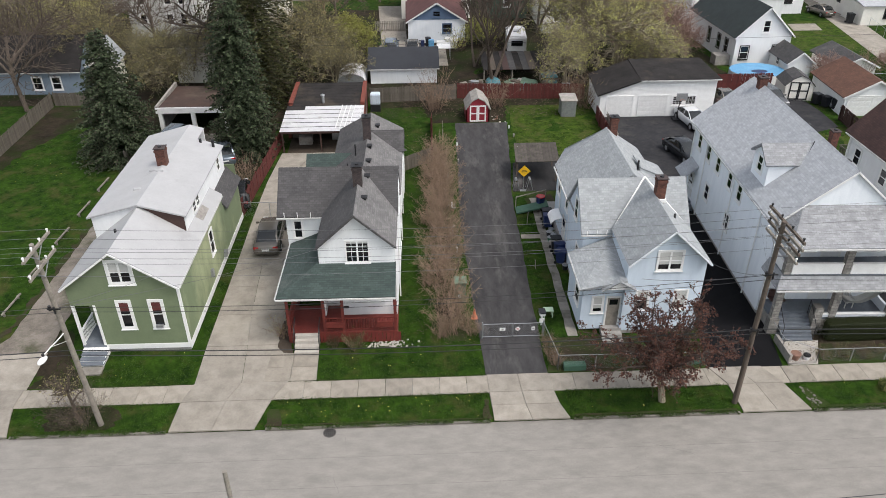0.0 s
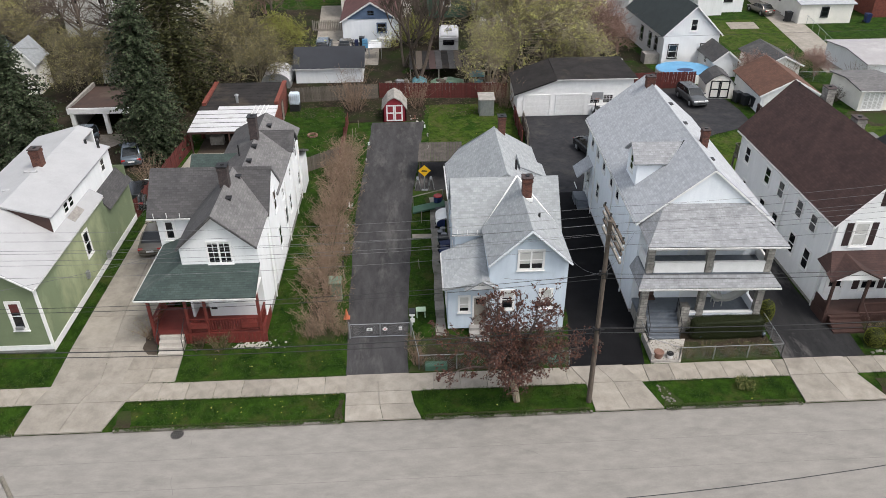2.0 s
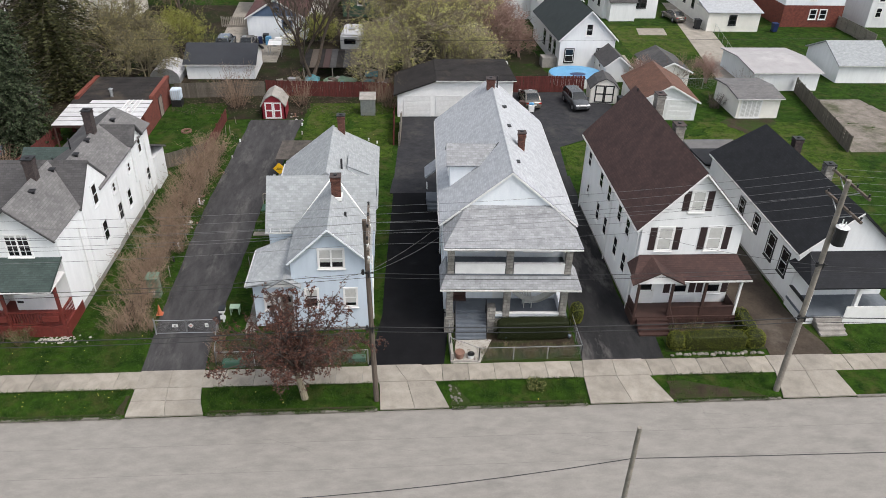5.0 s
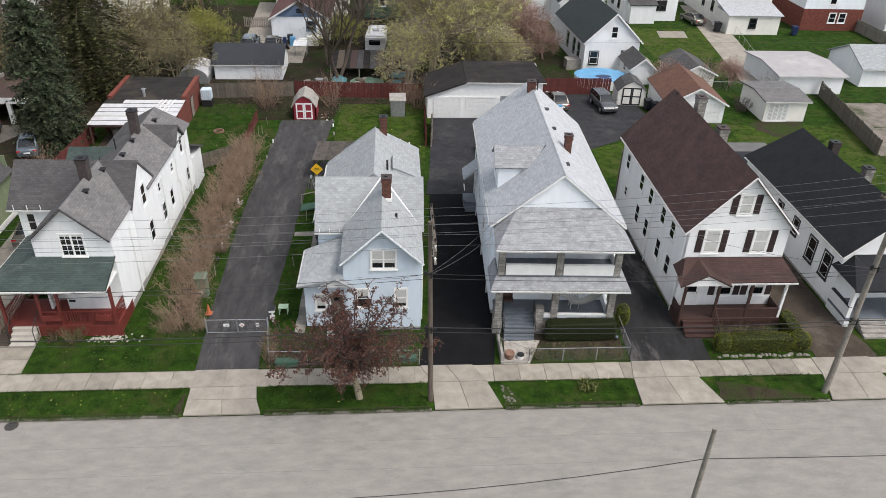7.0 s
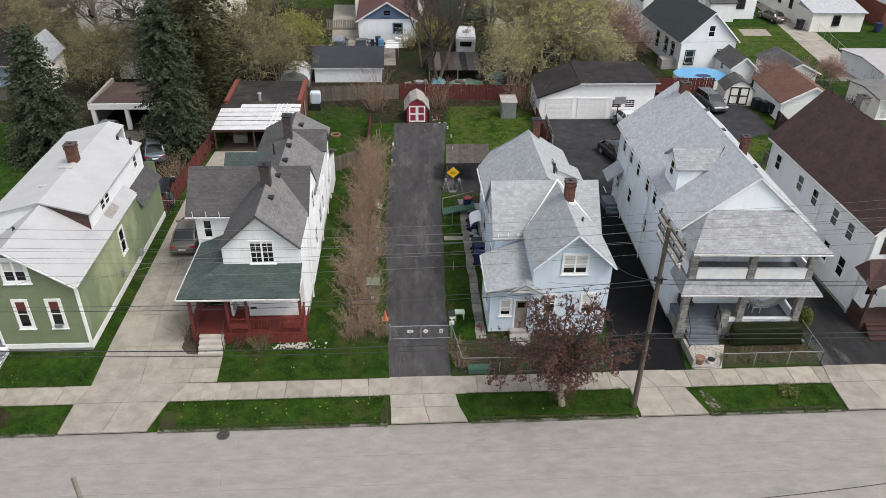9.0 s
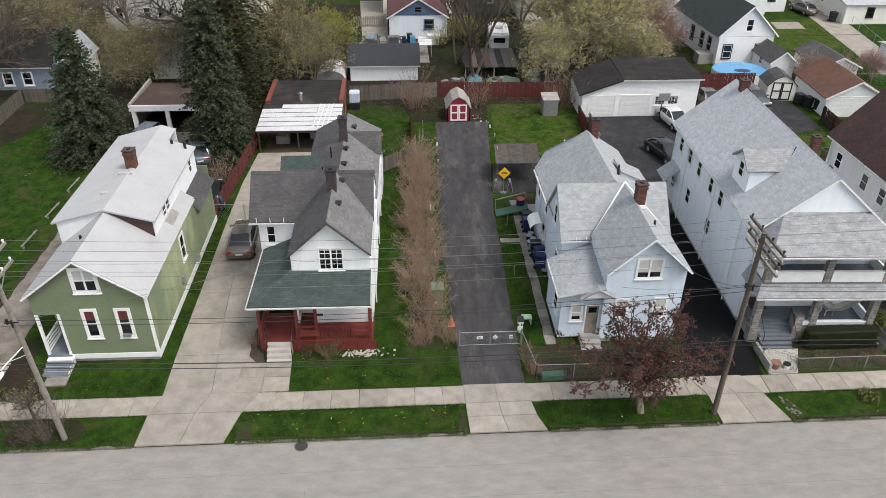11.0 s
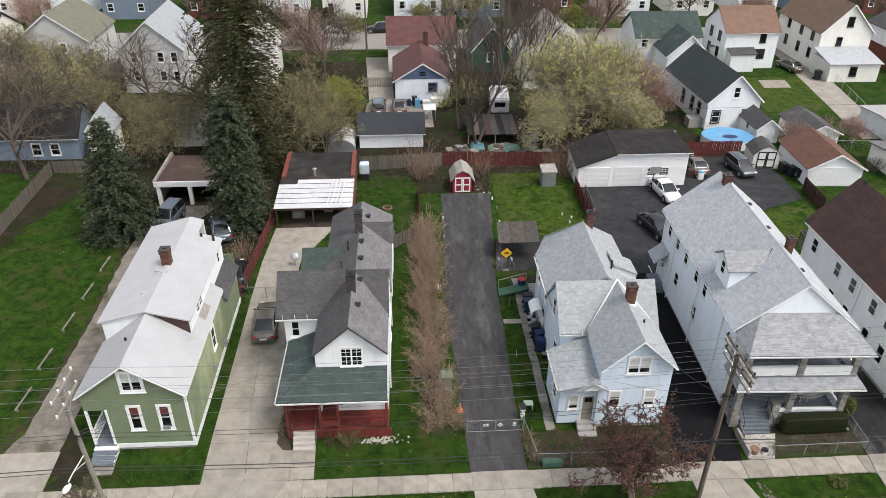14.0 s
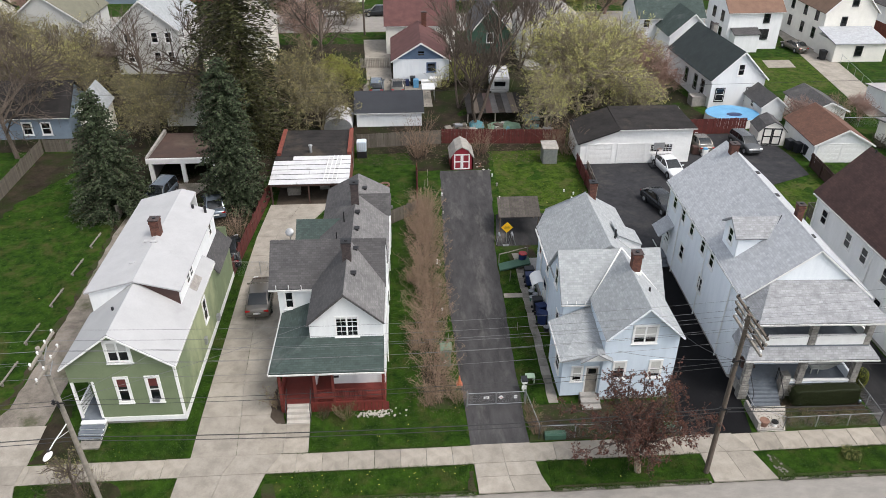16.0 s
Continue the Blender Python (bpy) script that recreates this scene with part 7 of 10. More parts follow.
g = gabled("house", "long slate-blue house with dark roof at the lot corner", "house", -48.5, -39.6, 51.0, 57.5, 3.1, 5.8, 'x', M["slate_blue"], M["r_tar"], 0)
rows_of_windows(g, face('front', 51.0), (-44.6, -42.6), (0.9,), 0.9, 1.3)
g = gabled("outbuilding", "small white peeling gabled outbuilding with pale trim", "outbuilding", -38.2, -35.6, 50.8, 54.5, 3.9, 5.6, 'y', M["cream"], M["r_light"], 4)
g = gabled("house", "tall beige house with greenish shingle roof", "house", -57.0, -47.0, 79.0, 90.0, 6.0, 9.6, 'y', M["blind"], mat("olive_grey_shingles", (0.17, 0.165, 0.12), (0.13, 0.125, 0.095), 1, 0.9, 0.3, 60), 0)
rows_of_windows(g, face('front', 79.0), (-55, -51), (1.8, 4.3))
g = gabled("house", "tall grey-white house with blue-grey shingle roof", "house", -41.0, -32.5, 73.0, 85.0, 6.4, 10.0, 'y', M["blind"], M["r_light"], 0)
rows_of_windows(g, face('front', 73.0), (-39.5, -36.0, -34.2), (2.0, 4.6))
rows_of_windows(g, face('right', -32.5), (75, 78, 81), (2.0, 4.6))
g = gabled("house", "cream house with pale roof behind the tall spruce", "house", -29.5, -21.0, 72.0, 84.0, 5.6, 8.8, 'y', M["cream"], M["stone"], 0)
rows_of_windows(g, face('front', 72.0), (-28, -24.5), (2.0, 4.2))
g = gabled("outbuilding", "tan garage with weathered roof under the trees", "outbuilding", -30.0, -23.0, 54.0, 60.0, 2.6, 4.0, 'x', M["cream"], M["stone"], 0)
g = gabled("house", "cream house half hidden by budding trees", "house", 14.0, 23.0, 72.0, 84.0, 5.6, 8.6, 'y', M["cream"], M["stone"], 0)
rows_of_windows(g, face('front', 72.0), (15.5, 19.5), (1.9, 4.0))
rng = random.Random(5)
FARS = [(-78, 76, M["white"], M["r_mid"]), (-68, 78, M["cream"], M["r_tar"]), (88, 55, M["white"], M["r_mid"]), (96, 78, M["cream"], M["r_brown"])]
for i in range(15):
    FARS.append((-95 + i * 13 + rng.uniform(-1, 1), 113 + rng.uniform(-1, 2), (M["white"], M["cream"], M["bluewhite"], M["slate_blue"], M["brickred"])[i % 5], (M["r_mid"], M["r_greydark"], M["r_brown"], M["r_light"])[(i * 3) % 4]))
for i in range(13):
    FARS.append((-92 + i * 15 + rng.uniform(-1, 1), 140 + rng.uniform(-2, 2), (M["cream"], M["white"], M["bluewhite"])[i % 3], (M["r_greydark"], M["r_mid"], M["r_rust"])[i % 3]))
for x, y, W, R in FARS:
    w = rng.uniform(7.5, 9)
    g = gabled("house", "distant two-storey house along the back street", "house", x, x + w, y, y + 11, 5.8, 8.8, rng.choice('xy'), W, R, 0, lap=0.25, rlap=0, group="distant houses")
    rows_of_windows(g, face('front', y), (x + 1, x + w - 2), (1.8, 4.0), 1.0, 1.3)


# ---- paving pieces ----
bed = solo("sidewalk", B((-70, 70, 2.02, 3.38, 0.0, 0.15)), M["concrete"], "row of pale concrete sidewalk slabs", "sidewalk", kind="structure")
SLABS = []
for k in range(4):
    b2 = bmesh.new()
    rbox(b2, -0.742, 0.742, -0.7, 0.7, -0.1, 0.0, 0.014, 1)
    me = bpy.data.meshes.new("slab")
    b2.to_mesh(me)
    b2.free()
    me.materials.append(M["walk"])
    SLABS.append(me)
rng = random.Random(3)
for i in range(90):
    o = new("slab", SLABS[i % 4])
    o.parent = bed
    o.matrix_world = pose(-68 + i * 1.5 + rng.uniform(-0.004, 0.004), 2.7 + rng.uniform(-0.012, 0.012), 0.185 + rng.uniform(-0.008, 0.008), rng.uniform(-0.4, 0.4), rng.uniform(-0.4, 0.4), rng.uniform(-0.3, 0.3))


def quad_slabs(name, label, rows, cols, material, lift=0.045, z=None):
    """Cast slabs between left and right edges: rows of (y, x_left, x_right), each split into columns."""
    bedr = strip(name, rows, M["concrete"], label, lift - 0.045, 0.1, 50)
    for (y0, a0, b0), (y1, a1, b1) in zip(rows, rows[1:]):
        for c in range(cols):
            s, t = c / cols, (c + 1) / cols
            g = 0.012
            bm = bmesh.new()
            zs = [gz(max(0.02, y)) + lift + rng.uniform(-0.004, 0.004) for y in (y0, y1)]
            slab(bm, [(a0 + (b0 - a0) * s + g, y0 + g, zs[0]), (a0 + (b0 - a0) * t - g, y0 + g, zs[0]), (a1 + (b1 - a1) * t - g, y1 - g, zs[1]), (a1 + (b1 - a1) * s + g, y1 - g, zs[1])], 0.09)
            me = bpy.data.meshes.new("slab")
            bm.to_mesh(me)
            bm.free()
            me.materials.append(material)
            o = new("slab", me)
            o.parent = bedr
    return bedr


def interp(rows, step):
    out = []
    y = rows[0][0]
    while y < rows[-1][0] - 0.3:
        for (y0, a0, b0), (y1, a1, b1) in zip(rows, rows[1:]):
            if y0 <= y <= y1:
                t = (y - y0) / (y1 - y0)
                out.append((y, a0 + (a1 - a0) * t, b0 + (b1 - b0) * t))
                break
        y += step
    return out + [rows[-1]]


quad_slabs("driveway", "pale concrete slab driveway beside the white house", interp(DRIVE_MAIN, 3.1), 2, M["drive"])
fl = random.Random(33)
rows, y = [], 6.5
while y < 25:
    k = (y - 6.6) / 18.4
    rows.append((y, 5.1 + 0.3 * k + fl.uniform(-.06, .06), 5.72 + 0.28 * k + fl.uniform(-.06, .06)))
    y += fl.uniform(0.55, 0.95)
quad_slabs("garden_path", "worn flagstone path beside the blue house", rows, 1, M["flag"], 0.035)
quad_slabs("garden_walk", "pale concrete slabs to the porch steps beside the drive", [(3.42, -12.55, -9.62), (4.55, -12.5, -9.65), (5.72, -12.45, -9.68)], 2, M["walk"], 0.06)
for a0, a1, b0, b1 in ((-30.1, -29.4, -25.6, -25.0), (-16.85, -16.35, -11.15, -12.0), (-0.05, -0.05, 3.45, 4.05), (13.25, 12.6, 16.8, 17.0), (24.65, 25.9, 28.6, 29.35), (35.5, 36.0, 39.6, 39.75)):
    rows = [(-0.12, a0, b1 if b1 > b0 else b0), (2.0, a1, b0), (3.42, a1, b0)]
    if a0 == -16.85:
        rows = [(-0.12, -16.85, -12.45), (2.0, -16.75, -11.9), (3.42, -16.35, -11.15)]
    elif a0 == 24.65:
        rows = [(-0.12, 24.65, 29.3), (2.0, 24.75, 28.55), (3.42, 25.0, 28.5)]
    elif a0 == -0.05:
        rows = [(-0.12, 0.0, 4.02), (1.0, -0.02, 3.65), (2.0, -0.05, 3.5), (3.42, -0.08, 3.4)]
    elif a0 == 13.25:
        rows = [(-0.12, 13.25, 16.95), (2.0, 13.2, 16.3), (3.42, 12.6, 15.6)]
    quad_slabs("driveway_apron", "pale concrete driveway apron crossing the sidewalk", rows, 2, M["drive"], 0.07)


# ---- fences ----
def fence(name, label, a, b, hgt, material, w=0.14, gap=0.012, rails=True, posts=2.4, uneven=0.02):
    """Board fence from a to b: posts, rails and single boards."""
    f = thing(name, label, "fence", a[0], a[1], 0.25)
    A, Bv = Vector((*a, 0)), Vector((*b, 0))
    d = (Bv - A)
    L = d.length
    d.normalize()
    ang = math.degrees(math.atan2(d.y, d.x))
    s = Vector((-d.y, d.x, 0))
    r2 = random.Random(str(a) + str(b))
    n = int(L / (w + gap))
    bm = bmesh.new()
    box(bm, 0, w, -0.011, 0.011, 0, hgt)
    me = bpy.data.meshes.new("board")
    bm.to_mesh(me)
    bm.free()
    me.materials.append(material)
    base = Matrix.Translation((a[0], a[1], 0.25)).inverted()
    for i in range(n):
        p = A + d * (i * (w + gap))
        o = new("board", me)
        o.parent = f
        o.matrix_basis = base @ pose(p.x, p.y, 0.22 + r2.uniform(-uneven, uneven), r2.uniform(-1.2, 1.2), r2.uniform(-0.8, 0.8), ang)
    for z in (0.5, hgt - 0.1):
        bm = bmesh.new()
        bar(bm, A + s * 0.05 + Vector((0, 0, z)), Bv + s * 0.05 + Vector((0, 0, z)), 0.05, 0.09)
        part("rail", bm, material, f)
    for i in range(int(L / posts) + 1):
        p = A + d * min(L, i * posts) + s * 0.09
        part("post", B((p.x - 0.05, p.x + 0.05, p.y - 0.05, p.y + 0.05, 0.15, hgt + 0.25)), material, f)
    return f


def chain_fence(name, label, pts, hgt, post_gap=2.4, material=None, mesh=True):
    """Wire mesh fence: posts, top rail, woven wires."""
    f = thing(name, label, "fence", pts[0][0], pts[0][1], 0.25)
    material = material or M["metal_grey"]
    for (ax, ay), (bx, by) in zip(pts, pts[1:]):
        L = math.hypot(bx - ax, by - ay)
        n = max(1, round(L / post_gap))
        za, zb = gz(ay), gz(by)
        for i in range(n + 1):
            t = i / n
            x, y = ax + (bx - ax) * t, ay + (by - ay) * t
            bm = bmesh.new()
            rod(bm, (x, y, gz(y) - 0.1), (x, y, gz(y) + hgt + 0.04), 0.028, 0.028, 6)
            part("post", bm, material, f)
        bm = bmesh.new()
        rod(bm, (ax, ay, za + hgt), (bx, by, zb + hgt), 0.02, 0.02, 6)
        part("top_rail", bm, material, f)
        if mesh:
            vs, fs = [], []
            k = int(L / 0.14)
            for i in range(-int(hgt / 0.14), k + 1):
                for sgn in (1, -1):
                    u0, u1 = i * 0.14, i * 0.14 + hgt
                    z0, z1 = (0, hgt) if sgn > 0 else (hgt, 0)
                    c0, c1 = max(u0, 0), min(u1, L)
                    if c1 - c0 < 0.05:
                        continue
                    p = []
                    for u in (c0, c1):
                        q = (u - u0) / hgt
                        z = z0 + (z1 - z0) * q
                        p.append((ax + (bx - ax) * u / L, ay + (by - ay) * u / L, za + (zb - za) * u / L + z))
                    o = len(vs)
                    for x, y, z in p:
                        vs += [(x, y, z - 0.003), (x, y, z + 0.003)]
                    fs.append((o, o + 2, o + 3, o + 1))
            ob = part("wire_mesh", (vs, fs), material, f)
            ob["kind"] = "stuff"
    return f


fence("board_fence", "dark red stained board fence behind the lawns", (1.0, 47.4), (14.6, 46.6), 1.75, M["fence_red"])
fence("board_fence", "grey weathered board fence behind the small lawn", (-8.2, 46.5), (0.9, 47.3), 1.7, M["fence_wood"])
fence("board_fence", "red board fence around the pool yard", (27.0, 48.3), (35.6, 48.5), 1.9, M["fence_red"])
fence("board_fence", "leaning grey board fence along the green lot", (-41.0, 28.0), (-41.3, 47.3), 1.6, M["fence_wood"])
fence("board_fence", "grey board fence at the back of the green lot", (-41.2, 47.4), (-37.0, 47.3), 1.5, M["fence_wood"])
fence("board_fence", "weathered grey board fence between back yards", (59.8, 48.6), (56.9, 31.9), 1.7, M["fence_wood"])
fence("board_fence", "red stained fence beside the concrete drive", (-17.1, 22.4), (-15.95, 36.0), 1.6, M["fence_red"])
fence("board_fence", "low brown board fence across the rear of the yard", (-5.0, 29.6), (-2.2, 31.8), 1.4, M["fence_wood"])
fence("board_fence", "rusty red fence between lawn and hedge", (-2.15, 31.8), (-1.95, 40.6), 1.25, M["fence_red"])
fence("board_fence", "red board fence beside the parking yard", (14.4, 34.2), (14.5, 41.1), 1.5, M["fence_red"])
fence("board_fence", "pale leaning boards beside the parking yard", (14.9, 34.0), (15.2, 39.5), 1.4, M["wood_pale"])
fence("board_fence", "brown board fence beside the white garage drive", (38.2, 34.5), (38.6, 39.6), 1.6, M["deck_brown"])
fence("board_fence", "short pale board screen behind the green house", (-28.9, 32.1), (-29.1, 35.5), 1.5, M["wood_pale"])
fence("board_fence", "new yellow-brown board fence by the brick house", (79.5, 66), (79.5, 78), 1.8, M["wood_pale"])
fence("board_fence", "wooden yard gate beside the blue-gabled house", (-8.6, 74.0), (-4.2, 74.0), 1.5, M["wood_pale"], gap=0.1)
chain_fence("chain_fence", "galvanised chain-link fence along the blue house", [(3.62, 6.5), (4.0, 3.7), (12.55, 3.6)], 1.05)
chain_fence("chain_fence", "low wire fence round the overgrown front bed", [(17.35, 6.6), (17.35, 4.6), (18.95, 3.62), (24.95, 3.62), (24.95, 6.6)], 0.95, 1.8)
chain_fence("chain_fence", "wire fence between the back yards", [(44.8, 49.6), (58.4, 49.0)], 1.2)
chain_fence("chain_fence", "wire fence along the far concrete drive", [(57.0, 58.5), (63.5, 90)], 1.2, 3.0, mesh=False)
chain_fence("chain_fence", "wire fence across the concrete drive", [(-17.2, 22.3), (-12.7, 22.0)], 1.3, 2.2)


def drive_gate():
    g = thing("drive_gate", "double chain-link gate with white signs across the asphalt", "gate", 1.7, 6.55, 0.3)
    for x in (-0.05, 3.6):
        bm = bmesh.new()
        rod(bm, (x, 6.55, 0.2), (x, 6.55, 1.5), 0.04)
        part("post", bm, M["metal_grey"], g)
    for a, b in ((0.0, 1.75), (1.8, 3.55)):
        bm = bmesh.new()
        for p, q in (((a, 0.42), (b, 0.42)), ((a, 1.35), (b, 1.35)), ((a, 0.42), (a, 1.35)), ((b, 0.42), (b, 1.35))):
            rod(bm, (p[0], 6.55, p[1]), (q[0], 6.55, q[1]), 0.02, 0.02, 6)
        leaf = part("gate_leaf", bm, M["metal_grey"], g)
        vs, fs = [], []
        for i in range(-7, 13):
            for sg in (1, -1):
                u0, u1 = max(0, i * 0.14), min(1.75, i * 0.14 + 0.93)
                if u1 - u0 < 0.06:
                    continue
                o = len(vs)
                for u in (u0, u1):
                    q = u - i * 0.14
                    z = 0.42 + (q if sg > 0 else 0.93 - q)
                    vs += [(a + u, 6.55, z - 0.003), (a + u, 6.55, z + 0.003)]
                fs.append((o, o + 2, o + 3, o + 1))
        part("wire_mesh", (vs, fs), M["metal_grey"], leaf)["kind"] = "stuff"
    for x, w, hh, rot in ((1.15, 0.34, 0.2, 0), (2.06, 0.24, 0.24, 45), (2.98, 0.2, 0.26, 0)):
        s = part("sign", B((x - w / 2, x + w / 2, 6.505, 6.52, 0.98 - hh / 2, 0.98 + hh / 2)), M["plastic_white"], g) if not rot else None
        if rot:
            bm = B((-w / 2, w / 2, -0.008, 0.008, -w / 2, w / 2))
            bmesh.ops.rotate(bm, verts=bm.verts, cent=(0, 0, 0), matrix=Matrix.Rotation(radians(45), 3, 'Y'))
            bmesh.ops.translate(bm, verts=bm.verts, vec=(x, 6.51, 0.98))
            s = part("sign", bm, M["plastic_white"], g)
        part("lettering", B((x - 0.08, x + 0.08, 6.496, 6.503, 0.99, 1.02), (x - 0.06, x + 0.06, 6.496, 6.503, 0.93, 0.96)), M["black"] if not rot else M["lamp_red"], s)


drive_gate()


# ---- poles and cables ----
def sag(a, b, drop, n=14):
    a, b = Vector(a), Vector(b)
    return [a + (b - a) * (i / n) + Vector((0, 0, -4 * drop * (i / n) * (1 - i / n))) for i in range(n + 1)]


def cable(label, a, b, drop=0.4, r=0.008, group="overhead cables", material=None):
    bm = bmesh.new()
    pts = sag(a, b, drop)
    rings = []
    for p in pts:
        rings.append([bm.verts.new(p + Vector((0, math.cos(t), math.sin(t))) * r) for t in (0.5, 2.6, 4.7)])
    for q, w in zip(rings, rings[1:]):
        for i in range(3):
            bm.faces.new((q[i], q[(i + 1) % 3], w[(i + 1) % 3], w[i]))
    return solo("cable", bm, material or (M["wire_pale"] if r < 0.012 else M["wire"]), label, "cable", group)


def pole(x, y, top, arms, label, lean=(0, 0), transformer=None, lamp=False, r=0.15, bracket=None, material=None):
    p = thing("utility_pole", label, "utility pole", x, y, gz(y))
    bm = bmesh.new()
    t = Vector((x + lean[0], y + lean[1], top))
    rod(bm, (x, y, gz(y) - 0.3), t, r, r * 0.68, 12)
    part("shaft", bm, material or M["wood_pole"], p)
    for z, half, pale in arms:
        k = z / top
        c = Vector((x + lean[0] * k, y + lean[1] * k, z))
        bm = bmesh.new()
        bar(bm, c + Vector((0.16, -half, 0)), c + Vector((0.16, half, 0)), 0.1, 0.12)
        arm = part("crossarm", bm, pale, p)
        for i in range(4):
            yy = c.y + half * (-0.92 + i * 0.61)
            bm = bmesh.new()
            rod(bm, (c.x + 0.16, yy, z + 0.05), (c.x + 0.16, yy, z + 0.17), 0.03, 0.045, 8)
            rod(bm, (c.x + 0.16, yy, z + 0.17), (c.x + 0.16, yy, z + 0.22), 0.06, 0.05, 8)
            part("insulator", bm, M["plastic_white"] if pale is M["wood_pale"] else M["iron"], arm)
        for s in (-1, 1):
            bm = bmesh.new()
            bar(bm, c + Vector((0.12, s * half * 0.55, -0.02)), c + Vector((0.1, 0, -0.6)), 0.03, 0.05)
            part("brace", bm, M["metal_grey"], arm)
    if transformer:
        z, side = transformer
        bm = bmesh.new()
        cx, cy = x + 0.15, y + side * 0.5
        rod(bm, (cx, cy, z), (cx, cy, z + 0.95), 0.3, 0.3, 16)
        tr = part("transformer", bm, M["iron"], p)
        bm = bmesh.new()
        rod(bm, (cx, cy, z + 0.95), (cx, cy, z + 1.03), 0.33, 0.22, 16)
        part("lid", bm, M["plastic_white"], tr)
        for dy in (-0.12, 0.12):
            bm = bmesh.new()
            rod(bm, (cx, cy + dy, z + 1.0), (cx, cy + dy, z + 1.3), 0.04, 0.03, 8)
            part("bushing", bm, M["plastic_white"], tr)
    if bracket:
        for z in bracket:
            k = z / top
            bx, by = x + lean[0] * k, y + lean[1] * k
            bm = bmesh.new()
            rod(bm, (bx - 0.22, by - 0.1, z - 0.12), (bx - 0.22, by - 0.1, z + 0.12), 0.07, 0.07, 8)
            rod(bm, (bx + 0.05, by - 0.25, z - 0.2), (bx + 0.05, by - 0.25, z + 0.15), 0.05, 0.05, 8)
            bar(bm, (bx - 0.3, by - 0.18, z), (bx + 0.3, by - 0.18, z), 0.05, 0.05)
            part("cable_bracket", bm, M["iron"], p)
    return p


POLE_A = pole(-20.5, 0.65, 12.0, [(11.85, 1.3, M["wood_pale"]), (10.9, 1.3, M["wood_pale"])], "pale grey leaning utility pole with two crossarms", lean=(0.5, -1.5), bracket=(8.45,), material=M["wood_pale"])
POLE_B = pole(13.06, 0.66, 11.6, [(11.45, 1.75, M["wood_pole"]), (11.1, 1.75, M["wood_pale"]), (10.75, 1.6, M["wood_pole"]), (10.3, 1.6, M["wood_pale"])], "dark wooden utility pole with crowded crossarms", lean=(-0.3, -0.5), bracket=(8.75, 5.3))
POLE_C = pole(35.39, 0.55, 13.2, [(13.0, 1.6, M["wood_pole"]), (11.8, 1.6, M["wood_pole"])], "tall grey wooden utility pole with transformer", transformer=(10.0, -1), bracket=(8.6, 5.3), r=0.17, material=M["wood_pale"])
pole(23.15, -9.75, 8.15, [], "short bare wooden pole across the street", r=0.13, material=M["wood_pale"])
pole(-10.75, -9.9, 7.95, [], "short bare wooden pole across the street", r=0.12, material=M["wood_pale"])
pole(-8.5, 91.0, 9.5, [], "dark pole beside the back street", r=0.16)
pole(-56, 0.65, 12.3, [(12.05, 1.25, M["wood_pale"]), (11.05, 1.25, M["wood_pale"])], "distant wooden utility pole with crossarms")
pole(70, 0.6, 12.6, [(12.4, 1.2, M["wood_pole"])], "distant wooden utility pole with crossarm")
# street lamp on the pale pole
lp = thing("street_lamp", "white cobra-head street lamp on an arm from the pole", "street lamp", -20.5, 0.6, 0.15)
bm = bmesh.new()
arm_pts = [(-20.25, -0.3, 6.87), (-20.2, -1.1, 7.05), (-20.15, -1.8, 7.25), (-20.05, -2.55, 7.45)]
for p, q in zip(arm_pts, arm_pts[1:]):
    rod(bm, p, q, 0.03, 0.03, 8)
rod(bm, (-20.25, -0.3, 6.4), (-20.16, -1.75, 7.22), 0.012, 0.012, 6)
part("arm", bm, M["plastic_white"], lp)
bm = bmesh.new()
bmesh.ops.create_uvsphere(bm, u_segments=16, v_segments=10, radius=0.5, matrix=Matrix.Translation((-20.0, -2.9, 7.42)) @ Matrix.Rotation(radians(82), 4, 'Z') @ Matrix.Diagonal((0.62, 0.32, 0.2, 1)))
part("lamp_head", bm, M["plastic_white"], lp)
bm = bmesh.new()
rod(bm, (-20.02, -2.7, 7.5), (-20.02, -2.7, 7.62), 0.06, 0.06, 8)
part("photocell", bm, M["iron"], lp)

# each pole: x, middle of its crossarms in y, height of the upper and lower lines, of the service and the telephone cables
POLES = ((-56, 0.66, 12.27, 11.27, 8.3, 5.3), (-19.85, -0.8, 12.05, 11.1, 8.35, 5.3), (12.92, 0.18, 11.66, 10.96, 8.7, 5.3), (35.55, 0.6, 13.22, 12.02, 8.5, 5.4), (70.16, 0.6, 12.62, 11.6, 8.4, 5.5))
for (xa, ya, a1, a2, a3, a4), (xb, yb, b1, b2, b3, b4) in zip(POLES, POLES[1:]):
    d = 0.000016 * (xb - xa) ** 2 * 24 + 0.1
    for k in range(4):
        o = 1.25 * (-0.92 + k * 0.61)
        cable("thin black overhead power cable", (xa, ya + o, a1), (xb, yb + o, b1), d)
    for k in range(3):
        o = 1.2 * (-0.92 + k * 0.8)
        cable("thin black overhead power cable", (xa, ya + o, a2), (xb, yb + o, b2), d)
    for o in (-0.2, -0.05):
        cable("twisted service cable between the poles", (xa, ya * 0.5 + 0.2 + o, a3 + o), (xb, yb * 0.5 + 0.2 + o, b3 + o), d, 0.014)
